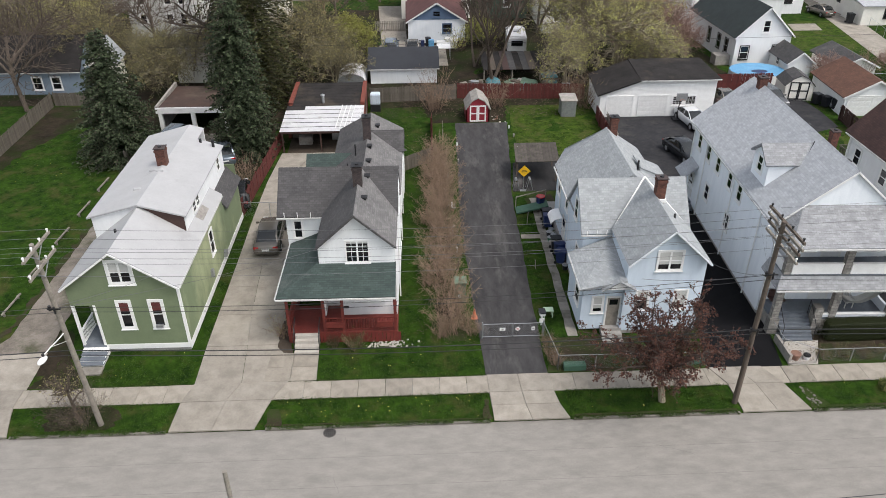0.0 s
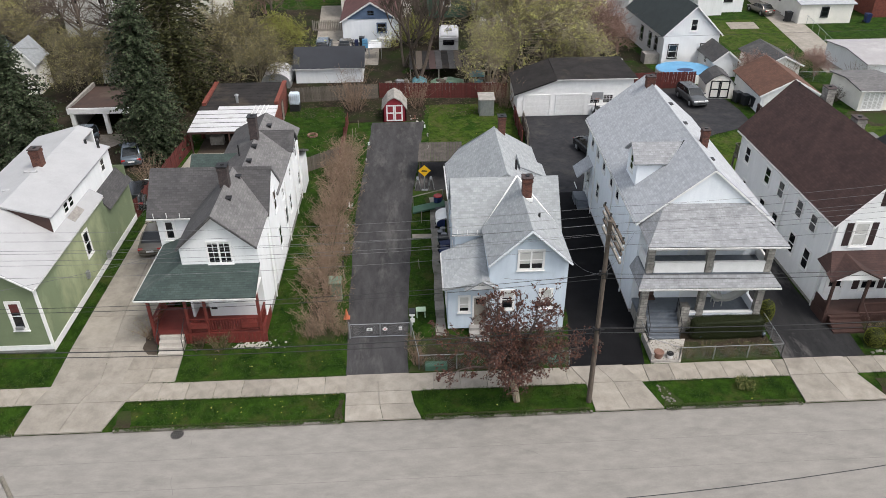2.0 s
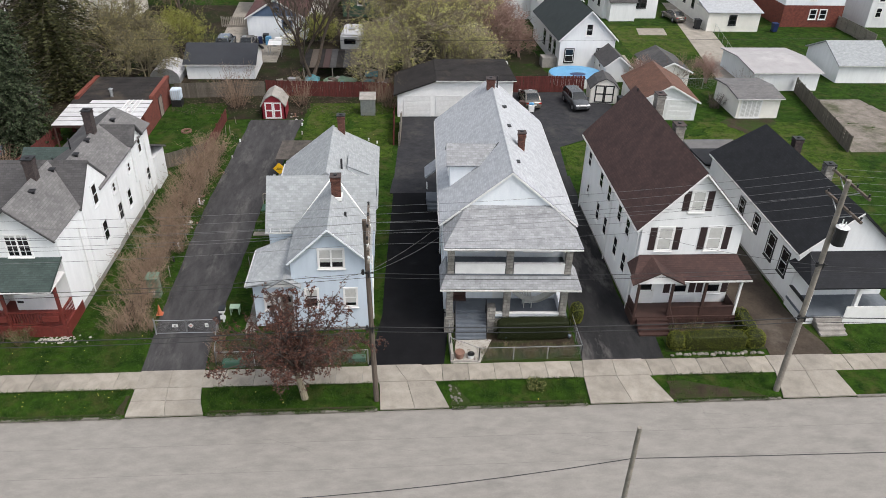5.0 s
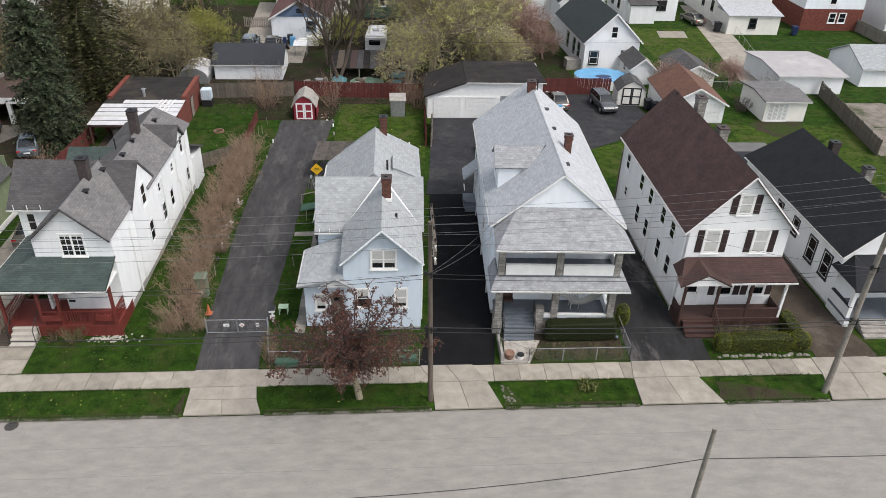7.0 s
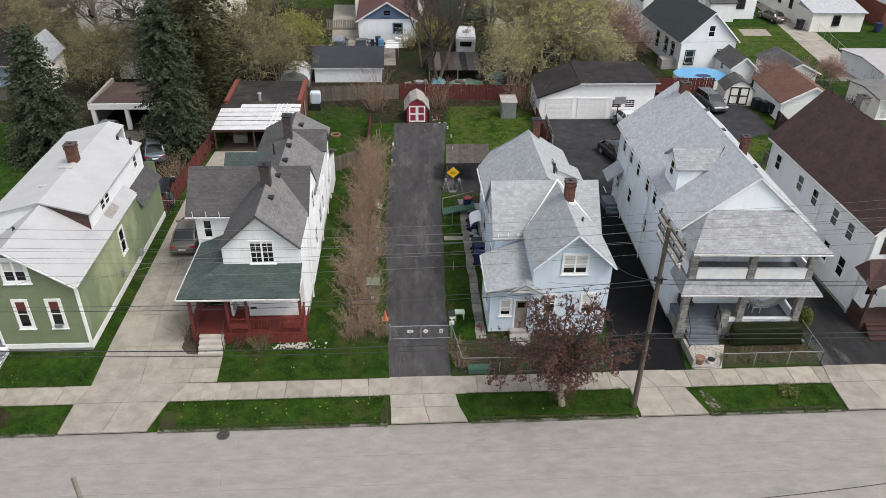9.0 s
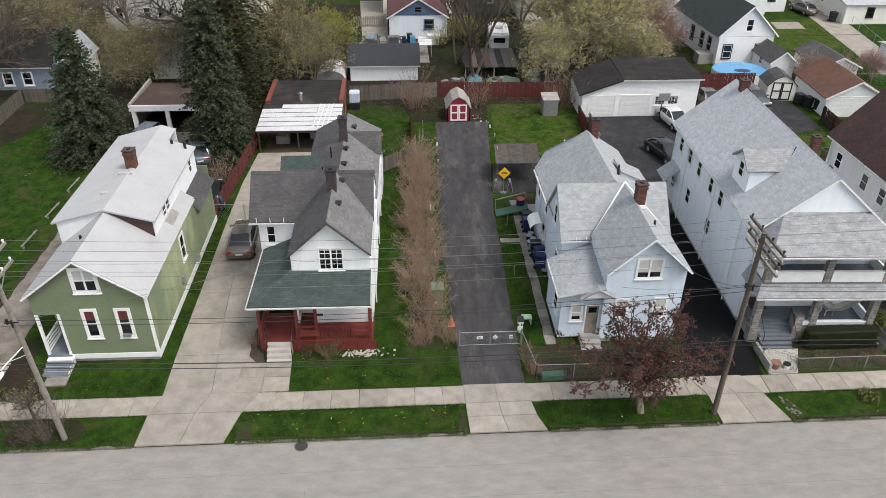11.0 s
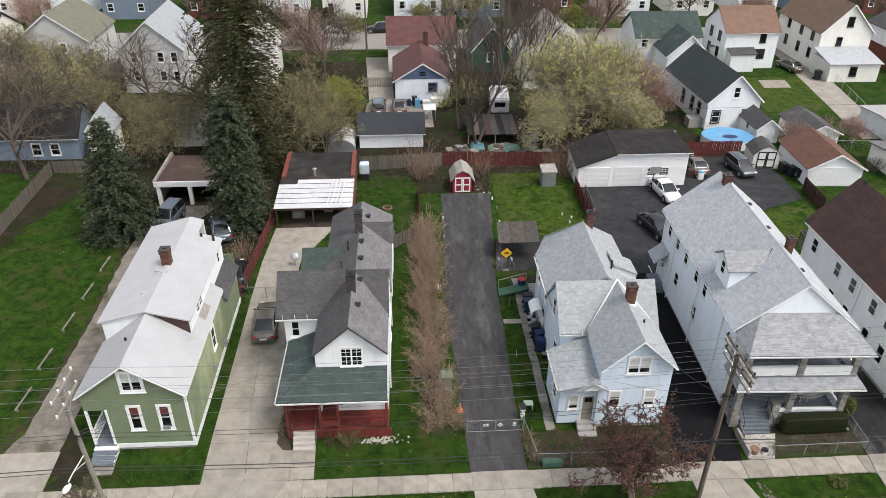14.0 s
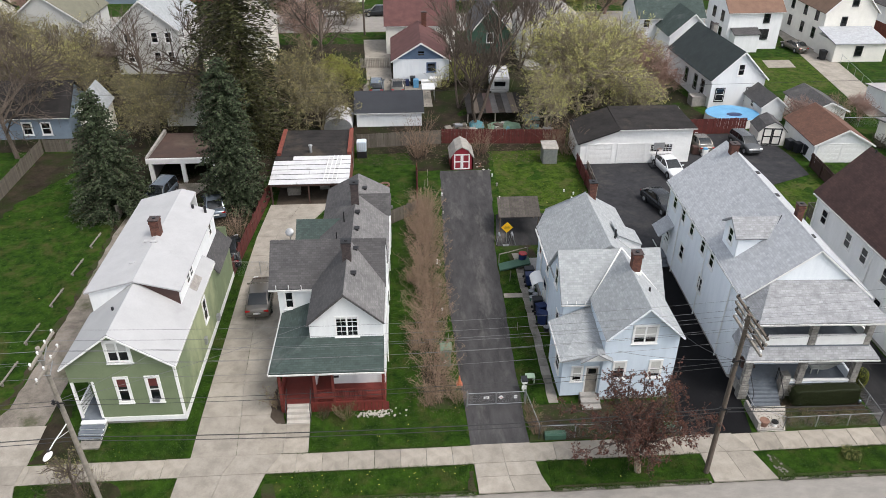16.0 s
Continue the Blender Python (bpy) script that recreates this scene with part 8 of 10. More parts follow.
for z, dy, d, r in ((5.35, -0.28, 0.45, 0.03), (5.0, -0.2, 0.5, 0.022)):
    cable("thick black telephone cable between the poles", (-56, 0.6 + dy, z), (-20.5, 0.6 + dy, z), d, r)
    cable("thick black telephone cable between the poles", (-20.5, 0.6 + dy, z), (13.06, 0.6 + dy, z), d, r)
    cable("thick black telephone cable between the poles", (13.06, 0.6 + dy, z), (35.39, 0.5 + dy, z + 0.1), d * 0.6, r)
    cable("thick black telephone cable between the poles", (35.39, 0.5 + dy, z + 0.1), (70, 0.4 + dy, z + 0.2), d, r)
cable("sagging cable on the poles across the street", (-10.75, -9.9, 6.3), (23.15, -9.75, 6.5), 1.5, 0.02)
cable("sagging cable on the poles across the street", (23.15, -9.75, 6.5), (60, -9.75, 6.8), 0.3, 0.02)
for a, b in (((-20.2, -0.3, 8.4), (-17.3, 9.0, 4.9)), ((12.85, 0.3, 8.7), (9.0, 6.4, 4.4)), ((12.85, 0.3, 8.7), (17.6, 11.0, 5.6)), ((12.85, 0.3, 8.6), (17.6, 10.0, 5.3)), ((12.85, 0.3, 8.6), (13.1, 7.0, 5.0)), ((-20.2, -0.3, 8.3), (-9.6, 8.6, 5.6)), ((35.39, 0.5, 8.5), (29.2, 8.0, 6.0)), ((35.39, 0.5, 8.5), (40.0, 8.5, 4.6))):
    cable("thin service drop cable to a house", a, b, 0.25, 0.011, "service drops")
cable("thin rear alley cable", (-60, 49.5, 6.0), (80, 49.5, 6.4), 0.6, 0.016)


# ---- plants ----
def tube(V, F, pts, r0, r1, n=3):
    """Adds a tapered tube through pts to the lists V, F."""
    k = len(pts)
    base = len(V)
    for i, p in enumerate(pts):
        d = (pts[min(i + 1, k - 1)] - pts[max(i - 1, 0)]).normalized()
        a = d.orthogonal().normalized()
        b = d.cross(a)
        r = r0 + (r1 - r0) * i / (k - 1)
        for j in range(n):
            t = 2 * math.pi * j / n
            V.append(p + a * (r * math.cos(t)) + b * (r * math.sin(t)))
    for i in range(k - 1):
        for j in range(n):
            F.append((base + i * n + j, base + i * n + (j + 1) % n, base + (i + 1) * n + (j + 1) % n, base + (i + 1) * n + j))


def rv(rng):
    while True:
        v = Vector((rng.uniform(-1, 1), rng.uniform(-1, 1), rng.uniform(-1, 1)))
        if 0.05 < v.length < 1:
            return v.normalized()


def limb(rng, V, F, tips, p, d, L, r, lv, top, kids, up, wob, spread, ratio=1.0, first=0.35, thin=0.012):
    n = 5 if lv == 0 else 4 if lv < 3 else 3
    pts, q = [p], p.copy()
    for i in range(n - 1):
        d = (d + rv(rng) * wob + Vector((0, 0, up))).normalized()
        q = q + d * (L / (n - 1))
        pts.append(q)
    tube(V, F, pts, r, r * (0.5 if lv < top else 0.35), 8 if lv == 0 else 5 if lv == 1 else 3)
    if lv >= top:
        tips.append((pts[-1], d))
        tips.append((pts[1], d))
        return
    m = kids[lv]
    for i in range(m):
        t = rng.uniform(first if lv == 0 else 0.2, 1.0)
        s = t * (n - 1)
        k = min(int(s), n - 2)
        a = pts[k].lerp(pts[k + 1], s - k)
        side = d.orthogonal().normalized()
        side.rotate(Matrix.Rotation(rng.uniform(0, 2 * math.pi), 3, d))
        c = (d * (1 - spread) + side * spread + rv(rng) * 0.15).normalized()
        limb(rng, V, F, tips, a, c, L * ratio * rng.uniform(0.45, 0.72) * (1.1 - 0.3 * t), max(thin, r * rng.uniform(0.42, 0.6)), lv + 1, top, kids, up, wob, spread, ratio, first, thin)


def leaf_quad(rng, V, F, c, size, flat=0.0):
    a = rv(rng)
    b = a.orthogonal().normalized()
    b.rotate(Matrix.Rotation(rng.uniform(0, 6.28), 3, a))
    if flat:
        a = (a * (1 - flat) + Vector((0, 0, 1)) * flat).normalized()
        b = a.orthogonal().normalized()
        b.rotate(Matrix.Rotation(rng.uniform(0, 6.28), 3, a))
    c2 = a.cross(b)
    s = size * rng.uniform(0.6, 1.3)
    o = len(V)
    V += [c - b * s * 0.5, c + c2 * s * 0.32 + a * s * 0.08, c + b * s * 0.5, c - c2 * s * 0.32 + a * s * 0.08]
    F.append((o, o + 1, o + 2, o + 3))


def tree(label, x, y, hgt, seed, bark, leaf=None, per_tip=0, size=0.1, scatter=0.3, r=None, kids=(8, 6, 6, 4), spread=0.62, up=0.05, wob=0.16, trunks=1, first=0.35, cut=0.5, name="tree", z=None, ratio=1.0, thin=0.012, lean=(0, 0), keep=1.0):
    """Deciduous tree: trunk, limbs and twigs, with small leaves at the twig ends."""
    rng = random.Random(seed)
    t = thing(name, label, "tree", x, y, gz(y) if z is None else z)
    V, F, tips = [], [], []
    r = r or hgt * 0.016
    base = Vector((x, y, gz(y) - 0.15))
    for k in range(trunks):
        d = Vector((lean[0] + rng.uniform(-0.1, 0.1), lean[1] + rng.uniform(-0.1, 0.1), 1)) if trunks == 1 else Vector((rng.uniform(-0.45, 0.45), rng.uniform(-0.45, 0.45), 1))
        limb(rng, V, F, tips, base + (Vector((0, 0, 0)) if trunks == 1 else Vector((rng.uniform(-.2, .2), rng.uniform(-.2, .2), 0))), d.normalized(), hgt * cut, r, 0, len(kids), kids, up, wob, spread, ratio, first, thin)
    # first tube of each trunk is the trunk; the rest are limbs
    part("trunk", (V[:5 * 8], F[:4 * 8]), bark, t)
    Fr = [tuple(i for i in f) for f in F[4 * 8:]]
    off = 5 * 8
    b = part("branchwork", (V[off:], [tuple(i - off for i in f) for f in Fr]), bark, t)
    b["kind"] = "stuff"
    if leaf:
        LV, LF = [], []
        for p, d in tips:
            if rng.random() > keep:
                continue
            for i in range(per_tip):
                leaf_quad(rng, LV, LF, p + rv(rng) * rng.uniform(0, scatter), size)
        c = part("crown", (LV, LF), leaf, t)
        c["kind"] = "stuff"
    return t


def spruce(label, x, y, hgt, rad, seed, needles, gappy=0.0, power=0.85, droop=0.14, spray=0.34, dense=1.0):
    """Conifer: trunk and drooping tiers of needle sprays with an uneven outline."""
    rng = random.Random(seed)
    t = thing("spruce", label, "tree", x, y, gz(y))
    bm = bmesh.new()
    rod(bm, (x, y, 0.1), (x, y, hgt * 0.97), hgt * 0.017, 0.03, 8)
    part("trunk", bm, M["bark"], t)
    V, F, BV, BF = [], [], [], []
    z = 0.5
    while z < hgt:
        k = 1 - z / hgt
        R = rad * (k ** power) * rng.uniform(0.8, 1.12) + 0.12
        n = max(4, int(5 + R * 3.2 * dense))
        for i in range(n):
            if rng.random() < gappy:
                continue
            a = rng.uniform(0, 2 * math.pi)
            L = R * rng.uniform(0.72, 1.15)
            d = Vector((math.cos(a), math.sin(a), 0))
            p0 = Vector((x, y, z + rng.uniform(-0.1, 0.1)))
            pts = [p0, p0 + d * L * 0.5 + Vector((0, 0, -0.05 * L)), p0 + d * L + Vector((0, 0, -0.12 * L))]
            tube(BV, BF, pts, 0.03, 0.01, 3)
            m = max(3, int(L / (0.17 / dense)))
            for j in range(m):
                s = (j + 1) / m
                c = p0 + d * L * s + Vector((0, 0, -droop * L * s * s + 0.05)) + rv(rng) * 0.1
                side = Vector((-d.y, d.x, 0))
                for sg in (-1, 1):
                    w = (spray * (1 - s * 0.5)) * rng.uniform(0.7, 1.3)
                    tip = c + side * sg * w + d * w * 0.7 + Vector((0, 0, rng.uniform(-0.16, 0.05)))
                    nr = rv(rng) * 0.08
                    o = len(V)
                    V += [c, c.lerp(tip, 0.5) + nr + d * 0.05, tip, c.lerp(tip, 0.5) - nr + Vector((0, 0, -0.07))]
                    F.append((o, o + 1, o + 2, o + 3))
        z += 0.26 if hgt < 16 else 0.34
    part("branchwork", (BV, BF), M["bark"], t)["kind"] = "stuff"
    part("crown", (V, F), needles, t)["kind"] = "stuff"
    return t


def shoots(label, x, y, rad, hgt, n, seed, material, name="bare_shrub", twigs=4, thick=0.012, leaf=None, leaves=0, lsize=0.06, group="hedge shrubs"):
    """Multi-stemmed bare shrub."""
    rng = random.Random(seed)
    t = thing(name, label, "shrub", x, y, gz(y), 0, group)
    V, F, LV, LF = [], [], [], []
    for i in range(n):
        a, q = rng.uniform(0, 6.283), rad * math.sqrt(rng.random()) * 0.6
        p = Vector((x + q * math.cos(a), y + q * math.sin(a), gz(y) - 0.03))
        out = Vector((math.cos(a), math.sin(a), 0)) * (q / max(rad, 0.01)) * 0.9
        d = (Vector((0, 0, 1)) + out * 0.7 + rv(rng) * 0.25).normalized()
        L = hgt * rng.uniform(0.6, 1.15)
        pts = [p]
        for k in range(4):
            d = (d + rv(rng) * 0.2 + out * 0.08).normalized()
            pts.append(pts[-1] + d * L / 4)
        tube(V, F, pts, thick, thick * 0.4, 3)
        for k in range(twigs):
            s = rng.uniform(0.8, 3.8)
            j = int(s)
            b = pts[j].lerp(pts[j + 1], s - j)
            e = b + (d * 0.35 + rv(rng)).normalized() * rng.uniform(0.25, 0.6) * hgt * 0.4
            tube(V, F, [b, b.lerp(e, 0.5) + rv(rng) * 0.04, e], thick * 0.6, thick * 0.35, 3)
            for m in range(leaves):
                leaf_quad(rng, LV, LF, b.lerp(e, rng.random()) + rv(rng) * 0.08, lsize)
    part("stemwork", (V, F), material, t)["kind"] = "stuff"
    if leaves:
        part("foliage", (LV, LF), leaf, t)["kind"] = "stuff"
    return t


def clipped(label, x0, x1, y0, y1, z1, seed, leaf, name="hedge", per=420, lsize=0.05, roundness=8.0):
    """Clipped evergreen: a rounded dark core under a skin of small leaves."""
    rng = random.Random(seed)
    h = thing(name, label, "hedge", (x0 + x1) / 2, (y0 + y1) / 2, gz((y0 + y1) / 2))
    z0 = gz((y0 + y1) / 2) - 0.05
    c = Vector(((x0 + x1) / 2, (y0 + y1) / 2, (z0 + z1) / 2))
    hx, hy, hz = (x1 - x0) / 2, (y1 - y0) / 2, (z1 - z0) / 2
    bm = bmesh.new()
    bmesh.ops.create_icosphere(bm, subdivisions=4, radius=1)
    P = roundness

    def surf(v):
        k = (abs(v.x) ** P + abs(v.y) ** P + abs(v.z) ** P) ** (1 / P)
        w = v / k
        wob = 1 + 0.05 * noise.noise(Vector((w.x * hx, w.y * hy, w.z * hz)) * 2.2 + Vector((seed, 0, 0)))
        return Vector((w.x * hx, w.y * hy, w.z * hz)) * wob
    for v in bm.verts:
        v.co = c + surf(v.co) * 0.93
    part("core", bm, M["leaf_dark"], h)
    V, F = [], []
    area = 2 * (hx * hy * 2 + hx * hz * 4 + hy * hz * 4)
    for i in range(int(per * area)):
        # spread over the faces of the block
        f = rng.choices((0, 1, 2), (hy * hz, hx * hz, hx * hy))[0]
        v = Vector((rng.uniform(-1, 1), rng.uniform(-1, 1), rng.uniform(-1, 1)))
        v[f] = rng.choice((-1, 1))
        if v.z < -0.95:
            continue
        leaf_quad(rng, V, F, c + surf(v) * rng.uniform(0.93, 1.03), lsize)
    part("foliage", (V, F), leaf, h)["kind"] = "stuff"


# front tree and small ones
def plum():
    """Spreading ornamental tree: a short stout trunk, a ring of arching limbs and a leader, leaves in sprays along the twigs."""
    rng = random.Random(11)
    t = thing("plum_tree", "plum tree with purple spring leaves on the tree lawn", "tree", 9.05, 1.0, gz(1.0))
    V, F = [], []
    trunk = [Vector(q) for q in ((9.2, 0.95, 0.05), (9.1, 1.0, 0.7), (8.95, 1.06, 1.4), (8.8, 1.1, 2.2))]
    tube(V, F, trunk, 0.2, 0.15, 10)
    part("trunk", (V, F), M["bark_pale"], t)
    LV, LF = [], []
    crown = trunk[-1]
    for k in range(22):
        V, F = [], []
        az = k * 2.4 + rng.uniform(-.25, .25)
        el = (0.3, 0.55, 0.95)[k % 3] + rng.uniform(-.08, .12)
        L = (4.4, 4.2, 4.2)[k % 3] * rng.uniform(.88, 1.1)
        if k == 21:
            el, L = 1.5, 4.6
        if math.sin(az) < -0.25:
            el = max(el, 0.6)
        d = Vector((math.cos(az) * math.cos(el) * 1.1, math.sin(az) * math.cos(el) * 0.7, math.sin(el) * 0.92)).normalized()
        q = crown + Vector((0, 0, rng.uniform(-.35, .9 if k % 3 else .2)))
        pts = [q.copy()]
        for s in range(7):
            d = (d + rv(rng) * .2 + Vector((0, 0, .05 if s < 3 else -.06))).normalized()
            q = q + d * L / 7
            pts.append(q.copy())
        tube(V, F, pts, .06, .016, 6)
        for s in range(1, 8):
            for b in range(4):
                a = pts[s - 1].lerp(pts[s], rng.random())
                side = (rv(rng) + d * .5 + Vector((0, 0, .1))).normalized()
                l1 = rng.uniform(.5, 1.35) * (1.1 - .06 * s)
                mid = a + side * l1 * .55 + rv(rng) * .08
                end = mid + (side + rv(rng) * .5 + Vector((0, 0, -.15))).normalized() * l1 * .5
                tube(V, F, [a, mid, end], .022, .008, 3)
                for c in range(3):
                    f = mid.lerp(end, rng.random())
                    g = f + (rv(rng) + side * .6).normalized() * rng.uniform(.2, .5)
                    tube(V, F, [f, g], .011, .006, 3)
                    for h in range(6):
                        leaf_quad(rng, LV, LF, f.lerp(g, rng.random()) + rv(rng) * .07, 0.115)
                for h in range(5):
                    leaf_quad(rng, LV, LF, mid.lerp(end, rng.random()) + rv(rng) * .08, 0.125)
        part("limb", (V, F), M["bark_dark"], t)
    part("crown", (LV, LF), M["leaf_purple"], t)["kind"] = "stuff"


plum()
tree("small bare ornamental tree with first olive buds", -21.5, 0.8, 5.2, 12, M["bark"], M["leaf_olive"], 1, 0.07, 0.2, r=0.11, kids=(10, 6, 4), spread=0.6, up=0.07, wob=0.22, cut=0.5, first=0.55, ratio=0.85, name="bare_tree", thin=0.014, lean=(-0.3, 0.16))
spruce("blue-green spruce beside the open lawn", -29.6, 33.6, 11.9, 3.8, 21, M["needle"], 0.0, 0.62, dense=1.45)
spruce("tall blue-green spruce behind the green house", -18.9, 34.6, 13.9, 3.05, 22, M["needle"], 0.0, 0.36, dense=1.45)
spruce("very tall dark conifer with ragged crown", -19.6, 47.5, 29.0, 5.2, 23, M["needle_dark"], 0.56, 0.2, droop=0.5, spray=0.62)


BARE = [tree("tall bare grey-brown tree", 5.4, 52.4, 20.0, 31, M["bark"], None, trunks=2, kids=(7, 5, 4, 3), spread=0.36, up=0.13, wob=0.2, r=0.2, ratio=1.05, name="bare_tree", thin=0.026),
        tree("wide bare tree with fine twigs", -43.5, 46.0, 15.5, 32, M["bark"], None, kids=(8, 6, 4, 3), spread=0.55, up=0.07, ratio=1.2, name="bare_tree", thin=0.026)]
BUD = [tree("large tree veiled in yellow-green spring buds", 16.0, 55.0, 14.0, 41, M["bark_pale"], M["leaf_yellow"], 12, 0.14, 0.38, trunks=4, kids=(7, 6, 5, 3), spread=0.5, up=0.06, wob=0.27, ratio=1.22, name="budding_tree", thin=0.024, keep=0.27),
       tree("broad tree with olive spring buds", -15.2, 54.0, 11.0, 42, M["bark_olive"], M["leaf_olive"], 10, 0.125, 0.45, trunks=3, kids=(8, 6, 4, 3), spread=0.6, ratio=1.22, name="budding_tree", thin=0.026, keep=0.3)]
ARCH = tree("dark bare tree arching over the back yards", -21.8, 50.5, 19.0, 37, M["bark"], None, kids=(7, 5, 4, 2), spread=0.6, up=0.03, wob=0.26, ratio=1.05, name="bare_tree", thin=0.03, lean=(-0.6, 0.12), first=0.25, r=0.3)
YG = tree("round tree in fresh yellow-green leaf", -10.6, 60.4, 8.2, 43, M["bark"], M["leaf_lime"], 14, 0.145, 0.45, kids=(10, 6, 5, 3), spread=0.66, name="budding_tree", cut=0.42, ratio=1.25, thin=0.016, keep=0.6)
RED = tree("bare reddish-brown tree with dense fine twigs", 26.0, 60.5, 9.5, 44, mat("reddish_twigs", (0.34, 0.225, 0.185), (0.22, 0.145, 0.12), 5, 0.95, 0.2, 30), None, trunks=3, kids=(8, 6, 5, 3), spread=0.55, ratio=1.18, name="bare_tree", thin=0.022)
rng = random.Random(77)


def again(src, x, y, s, label=None):
    t = copy_thing(src, pose(x, y, 0.3, 0, 0, rng.uniform(0, 360)) @ Matrix.Diagonal((s, s, s * rng.uniform(0.92, 1.05), 1)))
    return t


for x, y, s in ((8.0, 68.5, 0.9), (3.8, 58.0, 0.75), (-52, 50, 0.85), (-24.5, 63, 0.85), (13.5, 72, 0.95), (16.5, 76, 0.9), (-60, 58, 0.8), (30, 96, 0.8), (-66, 70, 0.9), (-30, 98, 0.8), (75, 92, 0.7), (16, 95, 0.8)):
    again(BARE[0], x, y, s)
for x, y, s in ((-34.5, 63, 0.95), (-47, 57, 0.85), (-41, 62, 0.8), (-13.5, 74, 0.95), (-57, 66, 0.9), (-25, 91, 0.8), (20, 110, 0.8), (-40, 108, 0.9), (50, 108, 0.8), (80, 105, 0.8), (-75, 95, 0.9), (0.5, 98, 0.6)):
    again(BARE[1], x, y, s)
for x, y, s in ((13.0, 50.2, 0.55), (20.5, 57.5, 0.9), (23.0, 53.0, 0.55), (90, 90, 0.8), (10, 108, 0.8), (-43.0, 61.0, 0.75)):
    again(BUD[0], x, y, s)
for x, y, s in ((-30.0, 50.5, 0.8), (-41, 57, 0.85), (-20.5, 51.5, 0.7), (-12.2, 51.0, 0.65), (-27, 58, 0.7), (-56, 75, 1.0), (-49.5, 60, 1.0), (-44, 64.5, 1.0), (-33.5, 57, 0.6), (-62, 58, 0.9), (-70, 62, 1.0), (-12, 97, 0.6)):
    again(BUD[1], x, y, s)
for x, y, s in ((5.5, 66.0, 0.75), (-18.8, 61.5, 0.8), (27.5, 104, 0.8), (1, 107, 0.7)):
    again(YG, x, y, s)
for x, y, s in ((28.5, 66.5, 0.8), (22.5, 67, 0.85), (30.2, 61.0, 0.5), (-16.5, 84, 0.9), (-20, 95, 0.9), (42.2, 50.6, 0.42), (33, 102, 0.9), (-66, 104, 1.0), (60, 104, 0.9), (56.4, 57.9, 0.25), (50.6, 51.4, 0.42)):
    again(RED, x, y, s)
shoots("dense tan sprouts round the small bare tree", -21.5, 0.8, 1.3, 2.6, 80, 50, M["bark"], "bare_shrub", 8, 0.007, M["leaf_bud"], 1, 0.05, "street sprouts")
shoots("bare reddish shrub tree beside the red shed", -1.6, 44.2, 1.3, 4.3, 70, 51, M["twig"], "bare_shrub", 6, 0.018)
shoots("bare reddish shrub behind the red shed", 5.0, 44.4, 0.9, 3.4, 45, 52, M["twig"], "bare_shrub", 6, 0.016)
shoots("tan bare shrub behind the green house", -17.9, 28.5, 0.9, 2.4, 60, 53, M["twig"])
shoots("bare shrub at the corner of the garage", 14.0, 44.0, 1.0, 3.4, 60, 54, M["twig"], leaf=M["leaf_olive"], leaves=1)
shoots("dense bare brush beside the garage", 12.9, 45.6, 1.1, 3.2, 60, 55, M["twig"])

# the long bare hedge beside the asphalt
HEDGE = [shoots("dense tan leafless hedge shrub", -1.75, 7.7, 1.4, 2.2, 50, 61, M["twig"], thick=0.015, twigs=15, leaf=M["leaf_bud"], leaves=1, lsize=0.055),
         shoots("dense tan leafless hedge shrub", -1.9, 9.9, 1.25, 2.7, 44, 62, M["twig"], thick=0.015, twigs=15, leaf=M["leaf_bud"], leaves=1, lsize=0.055),
         shoots("dense tan leafless hedge shrub", -1.95, 12.0, 1.1, 2.8, 38, 63, M["twig"], thick=0.015, twigs=15, leaf=M["leaf_bud"], leaves=1, lsize=0.055)]
for i in range(13):
    y = 13.7 + i * 1.55
    copy_thing(HEDGE[i % 3], pose(-1.95 + (y - 15) * 0.018 + rng.uniform(-0.25, 0.25), y, 0.3, 0, 0, rng.uniform(0, 360)) @ Matrix.Diagonal((1.0, 1.0, rng.uniform(0.75, 1.05), 1)))
for x, y, s in ((-0.6, 7.0, 0.42), (-2.5, 6.9, 0.5), (-2.9, 12.4, 0.5), (-0.9, 15.9, 0.4), (-3.0, 20.5, 0.55), (-2.6, 28.5, 0.6)):
    copy_thing(HEDGE[1], pose(x, y, 0.3, 0, 0, rng.uniform(0, 360)) @ Matrix.Diagonal((s, s, s, 1)))
shoots("low leafy shrub before the porch", -7.6, 6.2, 0.7, 1.1, 50, 64, M["twig"], "leafy_shrub", 4, 0.01, M["leaf_weed"], 5, 0.07, "front shrubs")
shoots("small leafy shrub by the steps", -8.9, 6.2, 0.4, 0.7, 30, 65, M["twig"], "leafy_shrub", 4, 0.008, M["leaf_dark"], 5, 0.06, "front shrubs")
shoots("straggly shrub beside the porch bed", -11.9, 7.4, 0.6, 1.5, 40, 66, M["twig"], "leafy_shrub", 4, 0.01, M["leaf_olive"], 2, 0.06, "front shrubs")
shoots("dry grass clump at the fence", 3.85, 5.0, 0.5, 0.9, 90, 67, M["twig"], "dry_grass", 2, 0.008)
copy_thing(shoots("dry grass clump at the fence", 3.75, 6.0, 0.45, 0.8, 80, 68, M["twig"], "dry_grass", 2, 0.008), pose(3.95, 4.2, 0.2, 0, 0, 70))
shoots("yellow daffodil clump on the tree lawn", 21.9, 1.3, 0.65, 0.55, 60, 69, M["leaf_weed"], "daffodils", 3, 0.016, M["leaf_daff"], 2, 0.09, "front shrubs")
